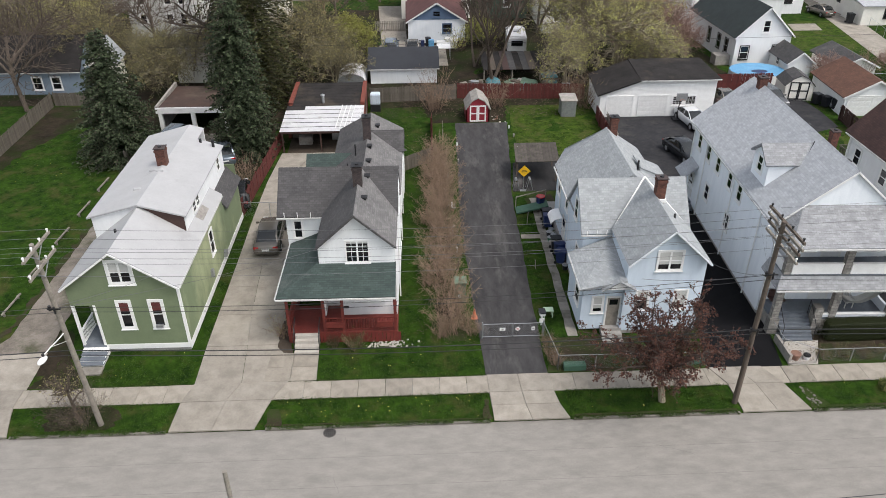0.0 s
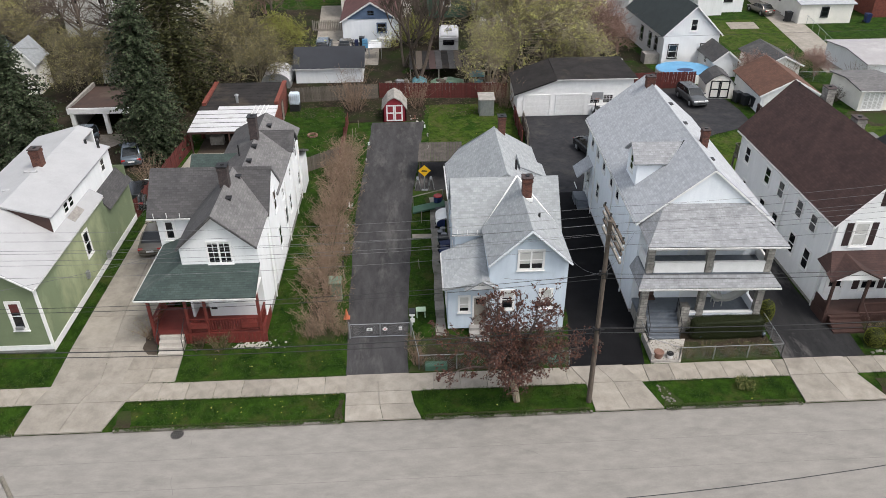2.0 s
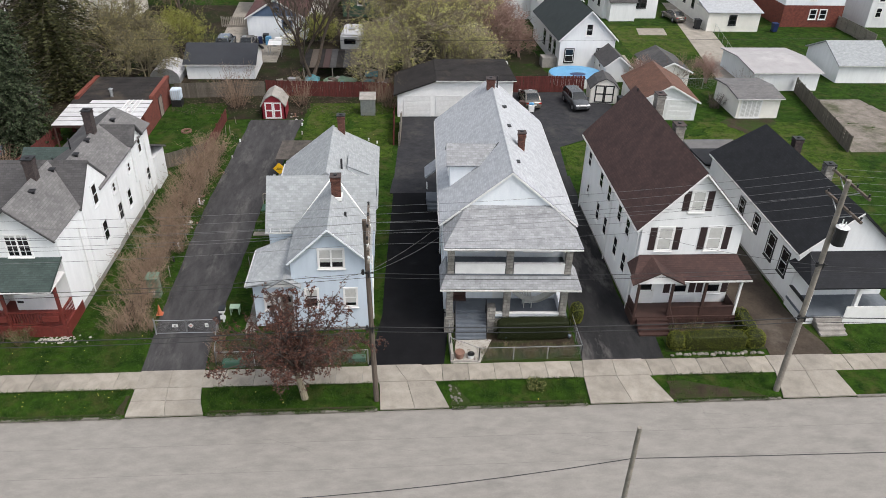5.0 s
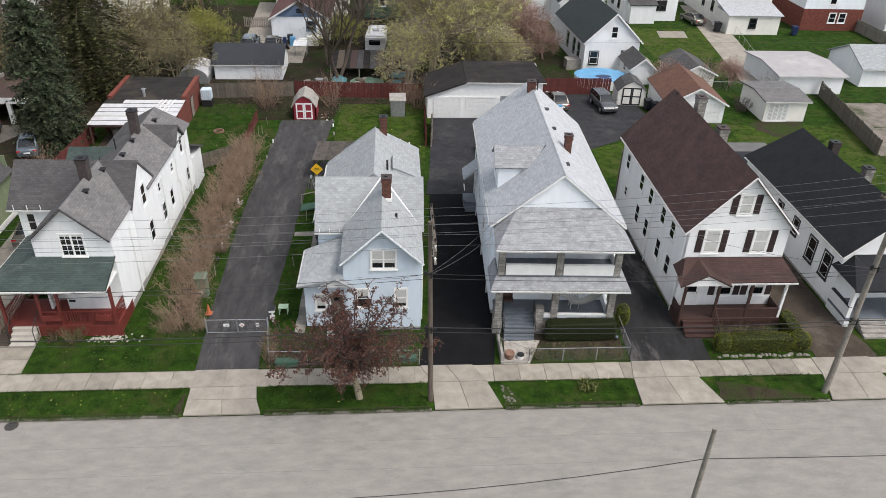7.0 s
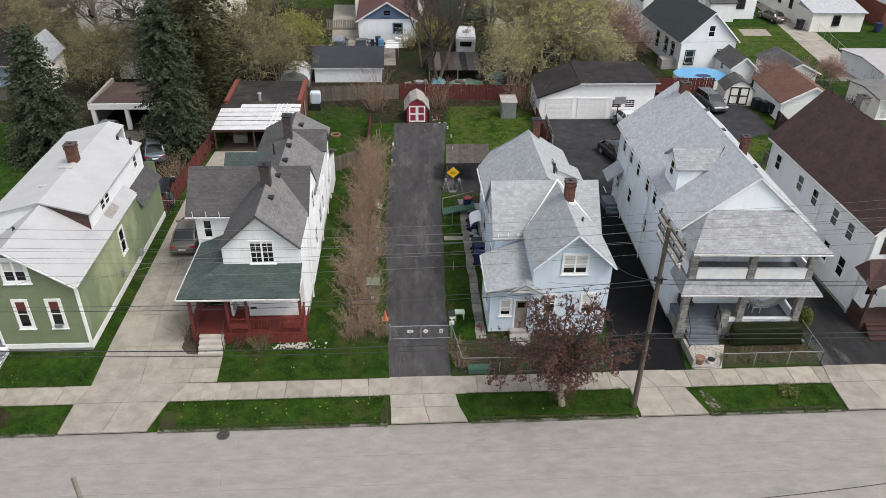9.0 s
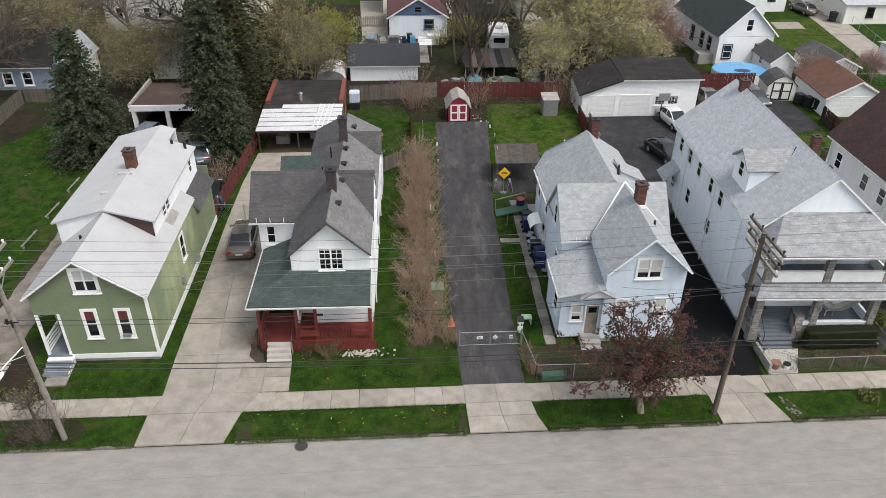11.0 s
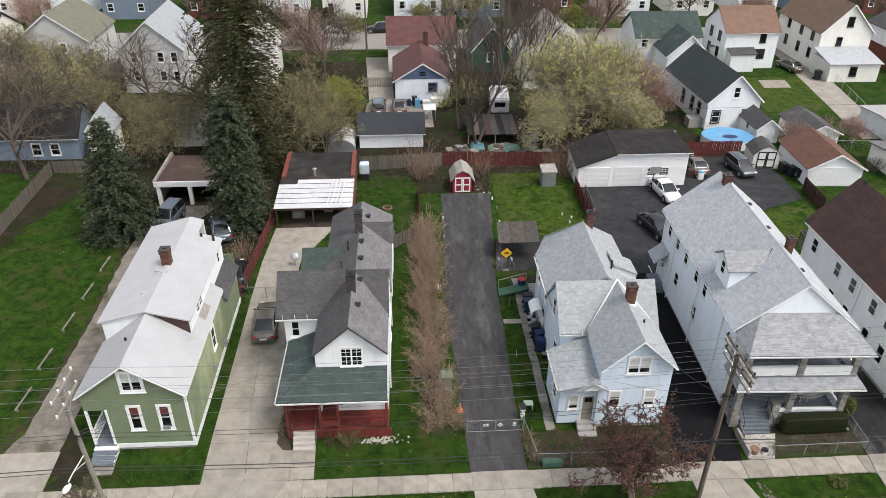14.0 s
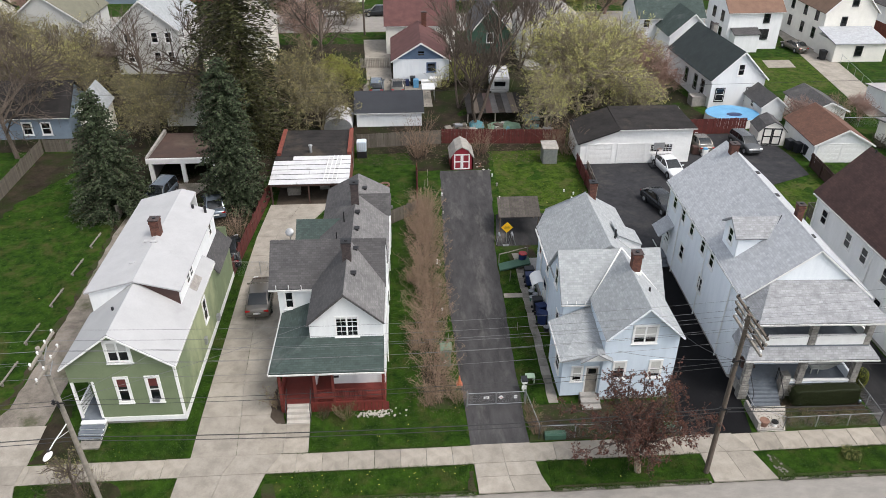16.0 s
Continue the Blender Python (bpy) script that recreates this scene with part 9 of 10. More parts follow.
for i, (x, y) in enumerate(((19.6, 4.1), (20.8, 4.3), (22.0, 4.0), (23.2, 4.3), (24.2, 4.1))):
    shoots("tangled weeds in the fenced bed", x, y, 0.6, 0.6, 45, 70 + i, M["twig"], "weeds", 3, 0.007, M["leaf_weed"], 3, 0.06, "bed weeds")
for i, (x, y) in enumerate(((31.4, 5.4), (32.6, 5.6), (34.0, 5.3))):
    shoots("scraggly plants behind the hedge", x, y, 0.5, 0.8, 40, 80 + i, M["twig"], "weeds", 3, 0.008, M["leaf_weed"], 3, 0.06, "bed weeds")
clipped("dark clipped evergreen hedge before the porch", 20.1, 24.7, 5.2, 6.0, 1.6, 91, M["leaf_dark"])
clipped("rounded yellow-green clipped shrub", 24.85, 25.7, 6.3, 7.2, 1.9, 92, M["leaf_hedge"], "clipped_shrub", roundness=2.3)
clipped("olive clipped boxwood hedge with square top", 31.1, 35.2, 3.95, 4.75, 1.25, 93, M["leaf_hedge"])
clipped("rounded end of the clipped hedge", 30.3, 31.35, 3.85, 4.85, 1.3, 94, M["leaf_hedge"], "clipped_shrub", roundness=2.6)
clipped("rounded end of the clipped hedge", 35.0, 36.3, 3.85, 4.9, 1.3, 95, M["leaf_hedge"], "clipped_shrub", roundness=2.6)
clipped("side run of the clipped hedge", 35.3, 36.1, 4.9, 7.0, 1.2, 96, M["leaf_hedge"])
clipped("dark evergreen shrub beside the back street", -17.0, -14.5, 106.0, 108.5, 3.6, 97, M["leaf_dark"], "clipped_shrub", per=60, lsize=0.2, roundness=2.2)


def grass():
    """Tufts on the lawns."""
    rng = random.Random(9)
    V, F = [], []
    zones = [(-24.8, -17.0, 0.05, 1.95, 110), (-11.8, -0.15, 0.05, 1.95, 110), (4.1, 13.0, 0.05, 1.95, 110), (17.1, 24.5, 0.05, 1.95, 100), (29.5, 35.3, 0.2, 1.9, 80),
             (-24.6, -16.7, 3.45, 6.4, 100), (-9.5, -0.25, 3.45, 6.6, 110), (-4.9, -0.6, 6.6, 33, 60), (3.6, 5.1, 7.2, 17.9, 60), (3.9, 5.3, 18.6, 21.5, 60), (-17.05, -16.35, 6.5, 22, 90), (-38, -29.6, 8, 42, 16), (5.8, 14.2, 32, 45, 45), (-7.7, -2.8, 29.6, 45, 45), (30, 36, 27.8, 36, 40), (39.8, 47, 3.5, 5, 60), (40, 58, 26, 40, 12), (-29.6, -25.4, 0.05, 1.9, 30)]
    for x0, x1, y0, y1, dn in zones:
        for i in range(int((x1 - x0) * (y1 - y0) * dn * 1.5)):
            x, y = rng.uniform(x0, x1), rng.uniform(y0, y1)
            if noise.noise((x * 0.5, y * 0.5, 7)) < -0.35:
                continue
            h = rng.uniform(0.04, 0.10) * (1 + 0.5 * noise.noise((x * 0.8, y * 0.8, 1)))
            z = gz(y) - 0.01
            w = rng.uniform(0.014, 0.032)
            a = rng.uniform(0, 6.28)
            cx, cy = math.cos(a) * w, math.sin(a) * w
            lx, ly = rng.uniform(-0.08, 0.08), rng.uniform(-0.08, 0.08)
            o = len(V)
            V += [(x - cx, y - cy, z), (x + cx, y + cy, z), (x + lx, y + ly, z + h)]
            F.append((o, o + 1, o + 2))
    # ragged overhang along kerb and walks
    for x0, x1 in ((-24.8, -17.0), (-11.8, -0.15), (4.1, 13.0), (17.1, 24.5), (29.5, 35.3)):
        for yy in (-0.09, 0.02, 1.99, 3.42):
            if yy > 3 and x0 > 3 and x0 < 29:
                continue
            for i in range(int((x1 - x0) * 150)):
                x = rng.uniform(x0, x1)
                y = yy + rng.gauss(0, 0.05) + 0.05 * noise.noise((x * 1.3, yy, 3)) * (1 if yy < 3 else -1)
                z = max(gz(y), 0.125 if yy < 1 else 0.16) - 0.01
                if yy < 0 and noise.noise((x * 0.9, 4, 1)) < -0.1:
                    continue
                a = rng.uniform(0, 6.28)
                cx, cy = math.cos(a) * 0.04, math.sin(a) * 0.04
                o = len(V)
                V += [(x - cx, y - cy, z), (x + cx, y + cy, z), (x + rng.uniform(-.09, .09), y + rng.uniform(-.1, .1), z + rng.uniform(0.01, .08))]
                F.append((o, o + 1, o + 2))
    solo("grass", (V, F), M["leaf_grass"], "short green grass tufts on the lawns", "grass", kind="stuff")


grass()


def dandelions():
    """Yellow and white flower heads in the lawns."""
    rng = random.Random(29)
    V, F = [], []
    for x0, x1, y0, y1, n in ((-11.5, -0.5, 0.2, 1.9, 55), (-9, -0.5, 3.6, 6.4, 16), (5, 12.5, 0.2, 1.8, 8), (-40, -30, 9, 40, 40), (-24, -17, 3.5, 6, 10), (17.5, 24, .2, 1.8, 10), (6, 14, 32, 41, 30), (-7, -3, 30, 40, 12)):
        for i in range(n):
            x, y = rng.uniform(x0, x1), rng.uniform(y0, y1)
            if noise.noise((x * .7, y * .7, 2)) < -0.05:
                continue
            leaf_quad(rng, V, F, Vector((x, y, gz(y) + 0.11)), 0.085, 0.9)
    solo("dandelions", (V, F), M["flower"], "scattered yellow dandelion heads in the grass", "flowers", kind="stuff")


dandelions()


def litter():
    """Dead leaves and scraps on the woodland floor and beds."""
    rng = random.Random(19)
    V, F = [], []
    for x0, x1, y0, y1, n in ((-58, 32, 48, 84, 9000), (-28, -17, 24, 47, 2500), (-8, 14, 42, 47, 1500), (-3.9, 0, 6, 38, 2500), (3.8, 13, 3.6, 6.3, 700), (17.6, 24.8, 3.6, 5.6, 900)):
        for i in range(n):
            x, y = rng.uniform(x0, x1), rng.uniform(y0, y1)
            leaf_quad(rng, V, F, Vector((x, y, gz(y) + 0.05)), 0.16 if y > 40 else 0.09, 0.85)
    solo("leaf_litter", (V, F), leafmat("dead_leaves", (0.035, 0.026, 0.017), (0.13, 0.10, 0.072), 0.9, 0.0), "dead brown leaves scattered over beds and yards", "litter", kind="stuff")


litter()


# ---- vehicles ----
def used(V, F):
    """The vertices that the faces need, and the faces renumbered."""
    keep = sorted({i for f in F for i in f})
    at = {v: i for i, v in enumerate(keep)}
    return [V[i] for i in keep], [tuple(at[i] for i in f) for f in F]


def car(label, x, y, rz, paint, L=4.7, W=1.8, H=1.43, suv=False):
    """Parked car, nose along +y: lofted body, glasshouse, roof skin, pillars, lamps, wheels in dark arches."""
    c = thing("car", label, "car", x, y, gz(y) + 0.045, rz)
    PIV[c] = Vector((0, 0, 0))
    hw = W / 2
    k = 0.1 if suv else 0.0
    st = [(-.5, .70, .40, .62), (-.492, .88, .30, .80), (-.47, .95, .24, .93), (-.40, .985, .2, .965), (-.30, 1, .2, .975), (-.1, 1, .2, .965), (.1, 1, .2, .95), (.22, .995, .2, .93), (.33, .985, .2, .88), (.42, .96, .22, .80), (.47, .9, .26, .70), (.493, .8, .32, .60), (.5, .66, .38, .52)]
    V, F = [], []
    for s, q, zb, zt in st:
        w, zb, zt = hw * q, zb + k * .6, zt + k
        V += [(px * w, s * L, zb + (zt - zb) * pz) for px, pz in ((-.86, 0), (-.97, .12), (-1, .45), (-.985, .78), (-.93, .93), (-.8, 1), (0, 1.03), (.8, 1), (.93, .93), (.985, .78), (1, .45), (.97, .12), (.86, 0))]
    n = 13
    for i in range(len(st) - 1):
        for j in range(n):
            F.append((i * n + j, i * n + (j + 1) % n, i * n + n + (j + 1) % n, i * n + n + j))
    F += [tuple(range(n))[::-1], tuple(range(len(V) - n, len(V)))]
    body = part("body", (V, F), paint, c)
    for p in body.data.polygons:
        p.use_smooth = len(p.vertices) == 4
    zb = .95 + k
    gh = [(-.385, .84, zb - .02, .80), (-.30, .86, H - .14, .70), (-.2, .87, H - .02, .66), (-.06, .875, H, .66), (.05, .875, H - .03, .66), (.12, .87, H - .16, .69), (.255, .84, zb - .03, .80)]
    if suv:
        gh = [(-.485, .86, zb - .02, .8), (-.465, .87, H - .16, .72), (-.43, .87, H - .03, .68), (-.1, .88, H, .68), (.06, .88, H - .04, .68), (.12, .87, H - .18, .70), (.24, .85, zb - .03, .8)]
    V, GF, RF = [], [], []
    for s, wb, zr, wr in gh:
        zm = zb + (zr - zb) * .93
        wm = wb + (wr - wb) * .72
        V += [(-hw * wb, s * L, zb - .04), (-hw * wm, s * L, zm), (-hw * wr * .9, s * L, zr), (hw * wr * .9, s * L, zr), (hw * wm, s * L, zm), (hw * wb, s * L, zb - .04)]
    for i in range(len(gh) - 1):
        a, b = i * 6, i * 6 + 6
        for j in range(5):
            f = (a + j, a + j + 1, b + j + 1, b + j)
            (RF if j in (1, 2, 3) and 1 < i < len(gh) - 3 else GF).append(f)
    glass = part("cabin_glass", used(V, GF), M["car_glass"], c, "dark tinted glass")
    rf = part("roof", used([(p[0], p[1], p[2] + .012) for p in V], RF), paint, c)
    for o in (glass, rf):
        for p in o.data.polygons:
            p.use_smooth = True
    P = lambda i, j: Vector(V[i * 6 + j])
    for j0, j1 in ((0, 1), (5, 4)):
        for i0, i1, w in ((0, 2, .11), (len(gh) - 1, len(gh) - 3, .07)):
            bm = bmesh.new()
            bar(bm, P(i0, j0), P(i0 + (1 if i0 == 0 else -1), j1), w, .05)
            bar(bm, P(i0 + (1 if i0 == 0 else -1), j1), P(i1, j1), w, .05)
            part("pillar", bm, paint, c)
        bm = bmesh.new()
        bar(bm, P(3, j0), P(3, j1), .07, .035)
        part("pillar", bm, paint, c)
    for sx in (-1, 1):
        for wy in (-.3, .315):
            r = .37 if suv else .33
            bm = bmesh.new()
            rod(bm, (sx * (hw - .3), wy * L, r + .04), (sx * (hw + .006), wy * L, r + .04), r + .06, r + .06, 20)
            part("wheel_arch", bm, M["black"], c)
            bm = bmesh.new()
            rod(bm, (sx * (hw - .2), wy * L, r), (sx * (hw + .018), wy * L, r), r, r, 20)
            wh = part("wheel", bm, M["black"], c)
            bm = bmesh.new()
            rod(bm, (sx * (hw + .012), wy * L, r), (sx * (hw + .03), wy * L, r), r * .64, r * .56, 16)
            part("rim", bm, M["metal_grey"], wh)
        bm = bmesh.new()
        rbox(bm, min(sx * hw * .5, sx * hw * .9), max(sx * hw * .5, sx * hw * .9), -L * .494, -L * .455, .68 + k, .86 + k, .03, 2)
        part("tail_light", bm, M["lamp_red"], c)
        bm = bmesh.new()
        rbox(bm, min(sx * hw * .46, sx * hw * .86), max(sx * hw * .46, sx * hw * .86), L * .44, L * .488, .58 + k, .72 + k, .03, 2)
        part("headlight", bm, M["lamp_clear"], c)
        bm = bmesh.new()
        rbox(bm, min(sx * hw * .93, sx * (hw + .16)), max(sx * hw * .93, sx * (hw + .16)), .2 * L - .1, .2 * L + .04, zb, zb + .13, .03, 2)
        part("mirror", bm, paint, c)
    bm = bmesh.new()
    rbox(bm, -hw * .84, hw * .84, -L * .5 - .05, -L * .47, .36 + k, .56 + k, .05, 2)
    part("bumper", bm, paint, c)
    part("number_plate", B((-.25, .25, -L * .5 - .062, -L * .5 - .03, .60 + k, .72 + k)), M["plastic_white"], c)
    part("grille", B((-hw * .45, hw * .45, L * .485, L * .5 + .012, .42 + k, .54 + k)), M["black"], c)
    return c


car("silver-beige sedan parked on the concrete drive", -14.4, 18.6, 1.5, M["car_silver"], 4.85, 1.86, 1.46)
car("silver-white sedan parked in the asphalt yard", 23.5, 39.0, 188, M["car_white"], 4.8, 1.82, 1.45)
car("charcoal sedan parked behind the tall house", 20.3, 31.6, 195, M["car_dark"], 4.7, 1.8, 1.45)
car("dark silver sport utility car in the rear yard", 33.65, 44.2, 187, M["car_dgrey"], 4.4, 1.8, 1.58, True)
car("silver-grey sedan parked before the red pool fence", 28.8, 44.9, 2, M["car_silver"], 4.6, 1.8, 1.43)
car("old grey sport utility car behind the green house", -26.05, 35.5, 170, M["car_grey"], 4.5, 1.8, 1.75, True)
car("blue-grey sedan parked under the spruce", -20.7, 33.4, 15, M["car_grey"], 4.7, 1.8, 1.45)
car("dark sport utility car behind the green house", -17.9, 25.0, 10, M["car_dark"], 4.6, 1.8, 1.6, True)
car("dark blue car parked beside the blue-gabled house", -6.3, 64.6, 0, M["car_grey"], 4.7, 1.85, 1.7, True)
car("pale silver car parked beside the blue-gabled house", -3.6, 64.8, 0, M["car_silver"], 4.6, 1.8, 1.45)
car("white sport utility car parked on the back street", -14.0, 103.0, 90, M["car_white"], 4.7, 1.85, 1.75, True)
car("black pickup-like car parked on the back street", -6.5, 102.8, 90, M["car_dark"], 5.0, 1.9, 1.75, True)
car("beige sedan parked beside the tall cream house", 56.2, 79.5, 10, M["car_silver"], 4.7, 1.8, 1.45)
car("pale sedan parked between far houses", 43.6, 91.5, 90, M["car_white"], 4.7, 1.8, 1.45)


# ---- yard things ----
def bin_cart(label, x, y, rz, material, s=1.0):
    b = thing("wheeled_bin", label, "bin", x, y, gz(y) + 0.03, rz, "wheeled bins")
    PIV[b] = Vector((0, 0, 0))
    bm = bmesh.new()
    v = [bm.verts.new(p) for p in ((-.24, -.28, .08), (.24, -.28, .08), (.24, .26, .08), (-.24, .26, .08), (-.3, -.36, .98), (.3, -.36, .98), (.3, .34, .98), (-.3, .34, .98))]
    for f in ((3, 2, 1, 0), (4, 5, 6, 7), (0, 1, 5, 4), (1, 2, 6, 5), (2, 3, 7, 6), (3, 0, 4, 7)):
        bm.faces.new([v[i] for i in f])
    part("bin_body", bm, material, b)
    bm = bmesh.new()
    rbox(bm, -.33, .33, -.4, .38, .98, 1.07, .03, 2)
    part("lid", bm, material, b)
    for sx in (-1, 1):
        bm = bmesh.new()
        rod(bm, (sx * .25, .3, .11), (sx * .31, .3, .11), .11, .11, 12)
        part("wheel", bm, M["black"], b)
    b.scale = (s, s, s)
    return b


for i, (x, y, m) in enumerate(((6.15, 14.6, "plastic_blue"), (6.2, 15.5, "plastic_blue"), (6.05, 16.3, "plastic_dark"), (6.05, 19.6, "plastic_blue"), (6.1, 20.4, "plastic_dark"))):
    bin_cart("blue wheeled refuse bin beside the blue house" if m == "plastic_blue" else "dark wheeled refuse bin beside the blue house", x, y, rng.uniform(60, 110), M[m])
for x, y in ((39.4, 44.4), (40.1, 43.6), (38.9, 45.3)):
    bin_cart("dark wheeled bin beside the garden shed", x - 0.6, y - 1.6, 10, M["plastic_dark"], 1.1)
bin_cart("dark wheeled bin beside the cream house", 58.0, 74.5, 0, M["plastic_dark"], 1.3)
bin_cart("blue bin beside the brick house", 68.8, 73.2, 0, M["plastic_blue"], 1.2)
bin_cart("dark bin behind the concrete drive", -1.6, 66.5, 0, M["plastic_dark"], 1.1)


def drum(name, label, x, y, z, r, h, material, top=None, r2=None, category=""):
    t = thing(name, label, category or name.replace("_", " "), x, y, z)
    bm = bmesh.new()
    rod(bm, (x, y, z), (x, y, z + h), r, r2 or r, 16)
    part("body", bm, material, t)
    if top:
        bm = bmesh.new()
        rod(bm, (x, y, z + h), (x, y, z + h + 0.05), (r2 or r) * 1.08, (r2 or r) * 1.02, 16)
        part("rim", bm, top, t)
    return t


drum("barrel", "blue barrel with red rim beside the path", 6.0, 22.8, 0.32, 0.33, 0.9, M["plastic_blue"], M["lamp_red"])
drum("flower_pot", "cracked terracotta pot by the front steps", 17.85, 3.95, 0.17, 0.22, 0.4, M["terracotta"], M["terracotta"], 0.28)
drum("flower_pot", "white pot with dark dry plant", 18.5, 3.9, 0.17, 0.17, 0.3, M["plastic_white"], M["black"], 0.2)
for i, (x, y, m) in enumerate(((6.2, 17.9, "plastic_white"), (5.95, 18.3, "plastic_dark"), (6.15, 18.7, "metal_grey"), (5.9, 17.5, "plastic_green"), (6.3, 13.8, "plastic_dark"), (6.1, 21.3, "plastic_green"))):
    drum("bucket", "assorted bucket and pot clutter by the wall", x, y, 0.31, 0.17, 0.35, M[m], M["metal_grey"], 0.2)
rbed = random.Random(4)
for i in range(22):
    x = 30.5 + i * 0.265
    bm = bmesh.new()
    bmesh.ops.create_icosphere(bm, subdivisions=2, radius=1, matrix=Matrix.Translation((x + rbed.uniform(-.06, .06), 3.72 + rbed.uniform(-.09, .09), 0.17)) @ Matrix.Diagonal((0.15 * rbed.uniform(.55, 1.15), 0.13 * rbed.uniform(.7, 1.1), 0.11 * rbed.uniform(.6, 1.3), 1)))
    for v in bm.verts:
        v.co += rv(rbed) * 0.022
    solo("stone", bm, M["flag"], "uneven grey edging stone before the hedge", "stone", "edging stones")
for i in range(110):
    bm = bmesh.new()
    x, y = -5.6 + rbed.gauss(0, 0.62), 6.25 + rbed.gauss(0, 0.17)
    s = rbed.uniform(.03, .085)
    bmesh.ops.create_icosphere(bm, subdivisions=1, radius=1, matrix=Matrix.Translation((x, y, gz(y) + s * .4)) @ Matrix.Diagonal((s, s * .9, s * .7, 1)))
    for v in bm.verts:
        v.co += rv(rbed) * s * .2
    solo("stone", bm, M["pale_step"], "white garden stone beside the porch", "stone", "white stones")
for i in range(30):
    bm = bmesh.new()
    x, y = rbed.choice((rbed.uniform(17.0, 17.9), rbed.uniform(17.1, 17.6))), rbed.uniform(0.2, 1.6)
    s = rbed.uniform(.03, .1)
    bmesh.ops.create_icosphere(bm, subdivisions=1, radius=1, matrix=Matrix.Translation((x, y, gz(y) + s * .3)) @ Matrix.Diagonal((s, s * .9, s * .6, 1)))
    solo("stone", bm, M["kerb"], "grey rubble at the driveway edge", "stone", "rubble stones")
# front stub wall and slab of the double-porch house
solo("stub_wall", B((17.3, 18.9, 3.48, 3.6, 0.1, 0.28), (17.3, 17.46, 3.6, 5.6, 0.1, 0.75)), M["stone"], "low stained concrete wall by the walk", "wall", kind="structure")
strip("garden_walk", [(3.45, 17.45, 19.0), (5.4, 17.75, 19.9)], M["pale_step"], "stained concrete entry slab", 0.05)
# log barriers by the lane
for i, y in enumerate((14.2, 18.6, 22.8, 27.0, 10.0)):
    t = thing("log_barrier", "weathered wooden rail on short posts by the lane", "barrier", -29.9 + i * 0.05, y, 0.3, 0, "log barriers")
    x = -29.9 + i * 0.05
    bm = bmesh.new()
    bar(bm, (x, y, 0.56), (x + 0.15, y + 2.3, 0.56), 0.09, 0.09)
    part("rail", bm, M["wood_pale"], t)
    for dy in (0.15, 2.1):
        part("post", B((x - 0.05, x + 0.09, y + dy, y + dy + 0.08, 0.2, 0.52)), M["wood_pale"], t)
# porch roof patio shelter and sign
pg = thing("pergola", "brown plank shelter roof beside the blue house", "shelter", 6.5, 27.5, 0.3)
for i in range(14):
    x = 4.55 + i * 0.26
    bm = bmesh.new()
    slab(bm, [(x, 27.0, 2.25), (x + 0.245, 27.0, 2.25), (x + 0.245 + 0.25, 30.4, 2.45), (x + 0.25, 30.4, 2.45)], 0.04)
    part("plank", bm, M["roof_plank"], pg)
for x, y in ((4.7, 27.2), (8.0, 27.2), (5.0, 30.2), (8.2, 30.2)):
    part("post", B((x - .05, x + .05, y - .05, y + .05, 0.25, 2.25)), M["wood_pole"], pg)
ys = thing("warning_sign", "yellow diamond road sign on a post by sawhorses", "sign", 5.05, 25.6, 0.33)
bm = bmesh.new()
rod(bm, (5.05, 25.6, 0.3), (5.05, 25.6, 2.2), 0.035)
part("post", bm, M["metal_grey"], ys)
bm = B((-.36, .36, -.012, .012, -.36, .36))
bmesh.ops.rotate(bm, verts=bm.verts, cent=(0, 0, 0), matrix=Matrix.Rotation(radians(45), 3, 'Y'))
bmesh.ops.translate(bm, verts=bm.verts, vec=(5.05, 25.55, 2.1))
pl = part("plate", bm, M["yellow"], ys)
part("lettering", B((4.88, 5.22, 25.525, 25.536, 2.13, 2.18), (4.82, 5.28, 25.525, 25.536, 2.03, 2.08)), M["black"], pl)
part("foot", B((4.8, 5.3, 25.45, 25.75, 0.3, 0.37)), M["metal_grey"], ys)
for x in (4.5, 5.6):
    sw = thing("sawhorse", "grey folding sawhorse by the drive", "sawhorse", x, 26.0, 0.33)
    for dx in (-.25, .25):
        for dy in (-.3, .3):
            bm = bmesh.new()
            bar(bm, (x + dx, 26 + dy, .33), (x + dx * .3, 26 + dy * .8, 1.2), .035, .035)
            part("leg", bm, M["metal_grey"], sw)
    part("top", B((x - .08, x + .08, 25.7, 26.3, 1.18, 1.24)), M["metal_grey"], sw)
gr = thing("ramp", "faded green wooden ramp to the side door", "ramp", 5.0, 21.8, 0.32)
bm = bmesh.new()
slab(bm, [(4.0, 21.6, 0.45), (6.5, 21.9, 0.85), (6.5, 22.9, 0.85), (4.0, 22.6, 0.45)], 0.12)
part("deck", bm, M["green_paint"], gr)
for a, b, nm in (((4.05, 22.65, 1.3), (6.4, 22.95, 1.7), "handrail"), ((4.05, 22.65, .3), (4.05, 22.65, 1.3), "handrail_post"), ((6.4, 22.95, .3), (6.4, 22.95, 1.7), "handrail_post")):
    bm = bmesh.new()
    bar(bm, a, b, .06, .06)
    part(nm, bm, M["wood_pale"], gr)
solo("planter_box", B((4.35, 5.6, 3.55, 4.0, 0.1, 0.5)), M["green_paint"], "faded green wooden planter box by the sidewalk", "planter")
solo("planter_box", B((11.4, 12.4, 3.75, 4.15, 0.1, 0.45)), M["green_paint"], "faded green wooden planter box by the sidewalk", "planter")
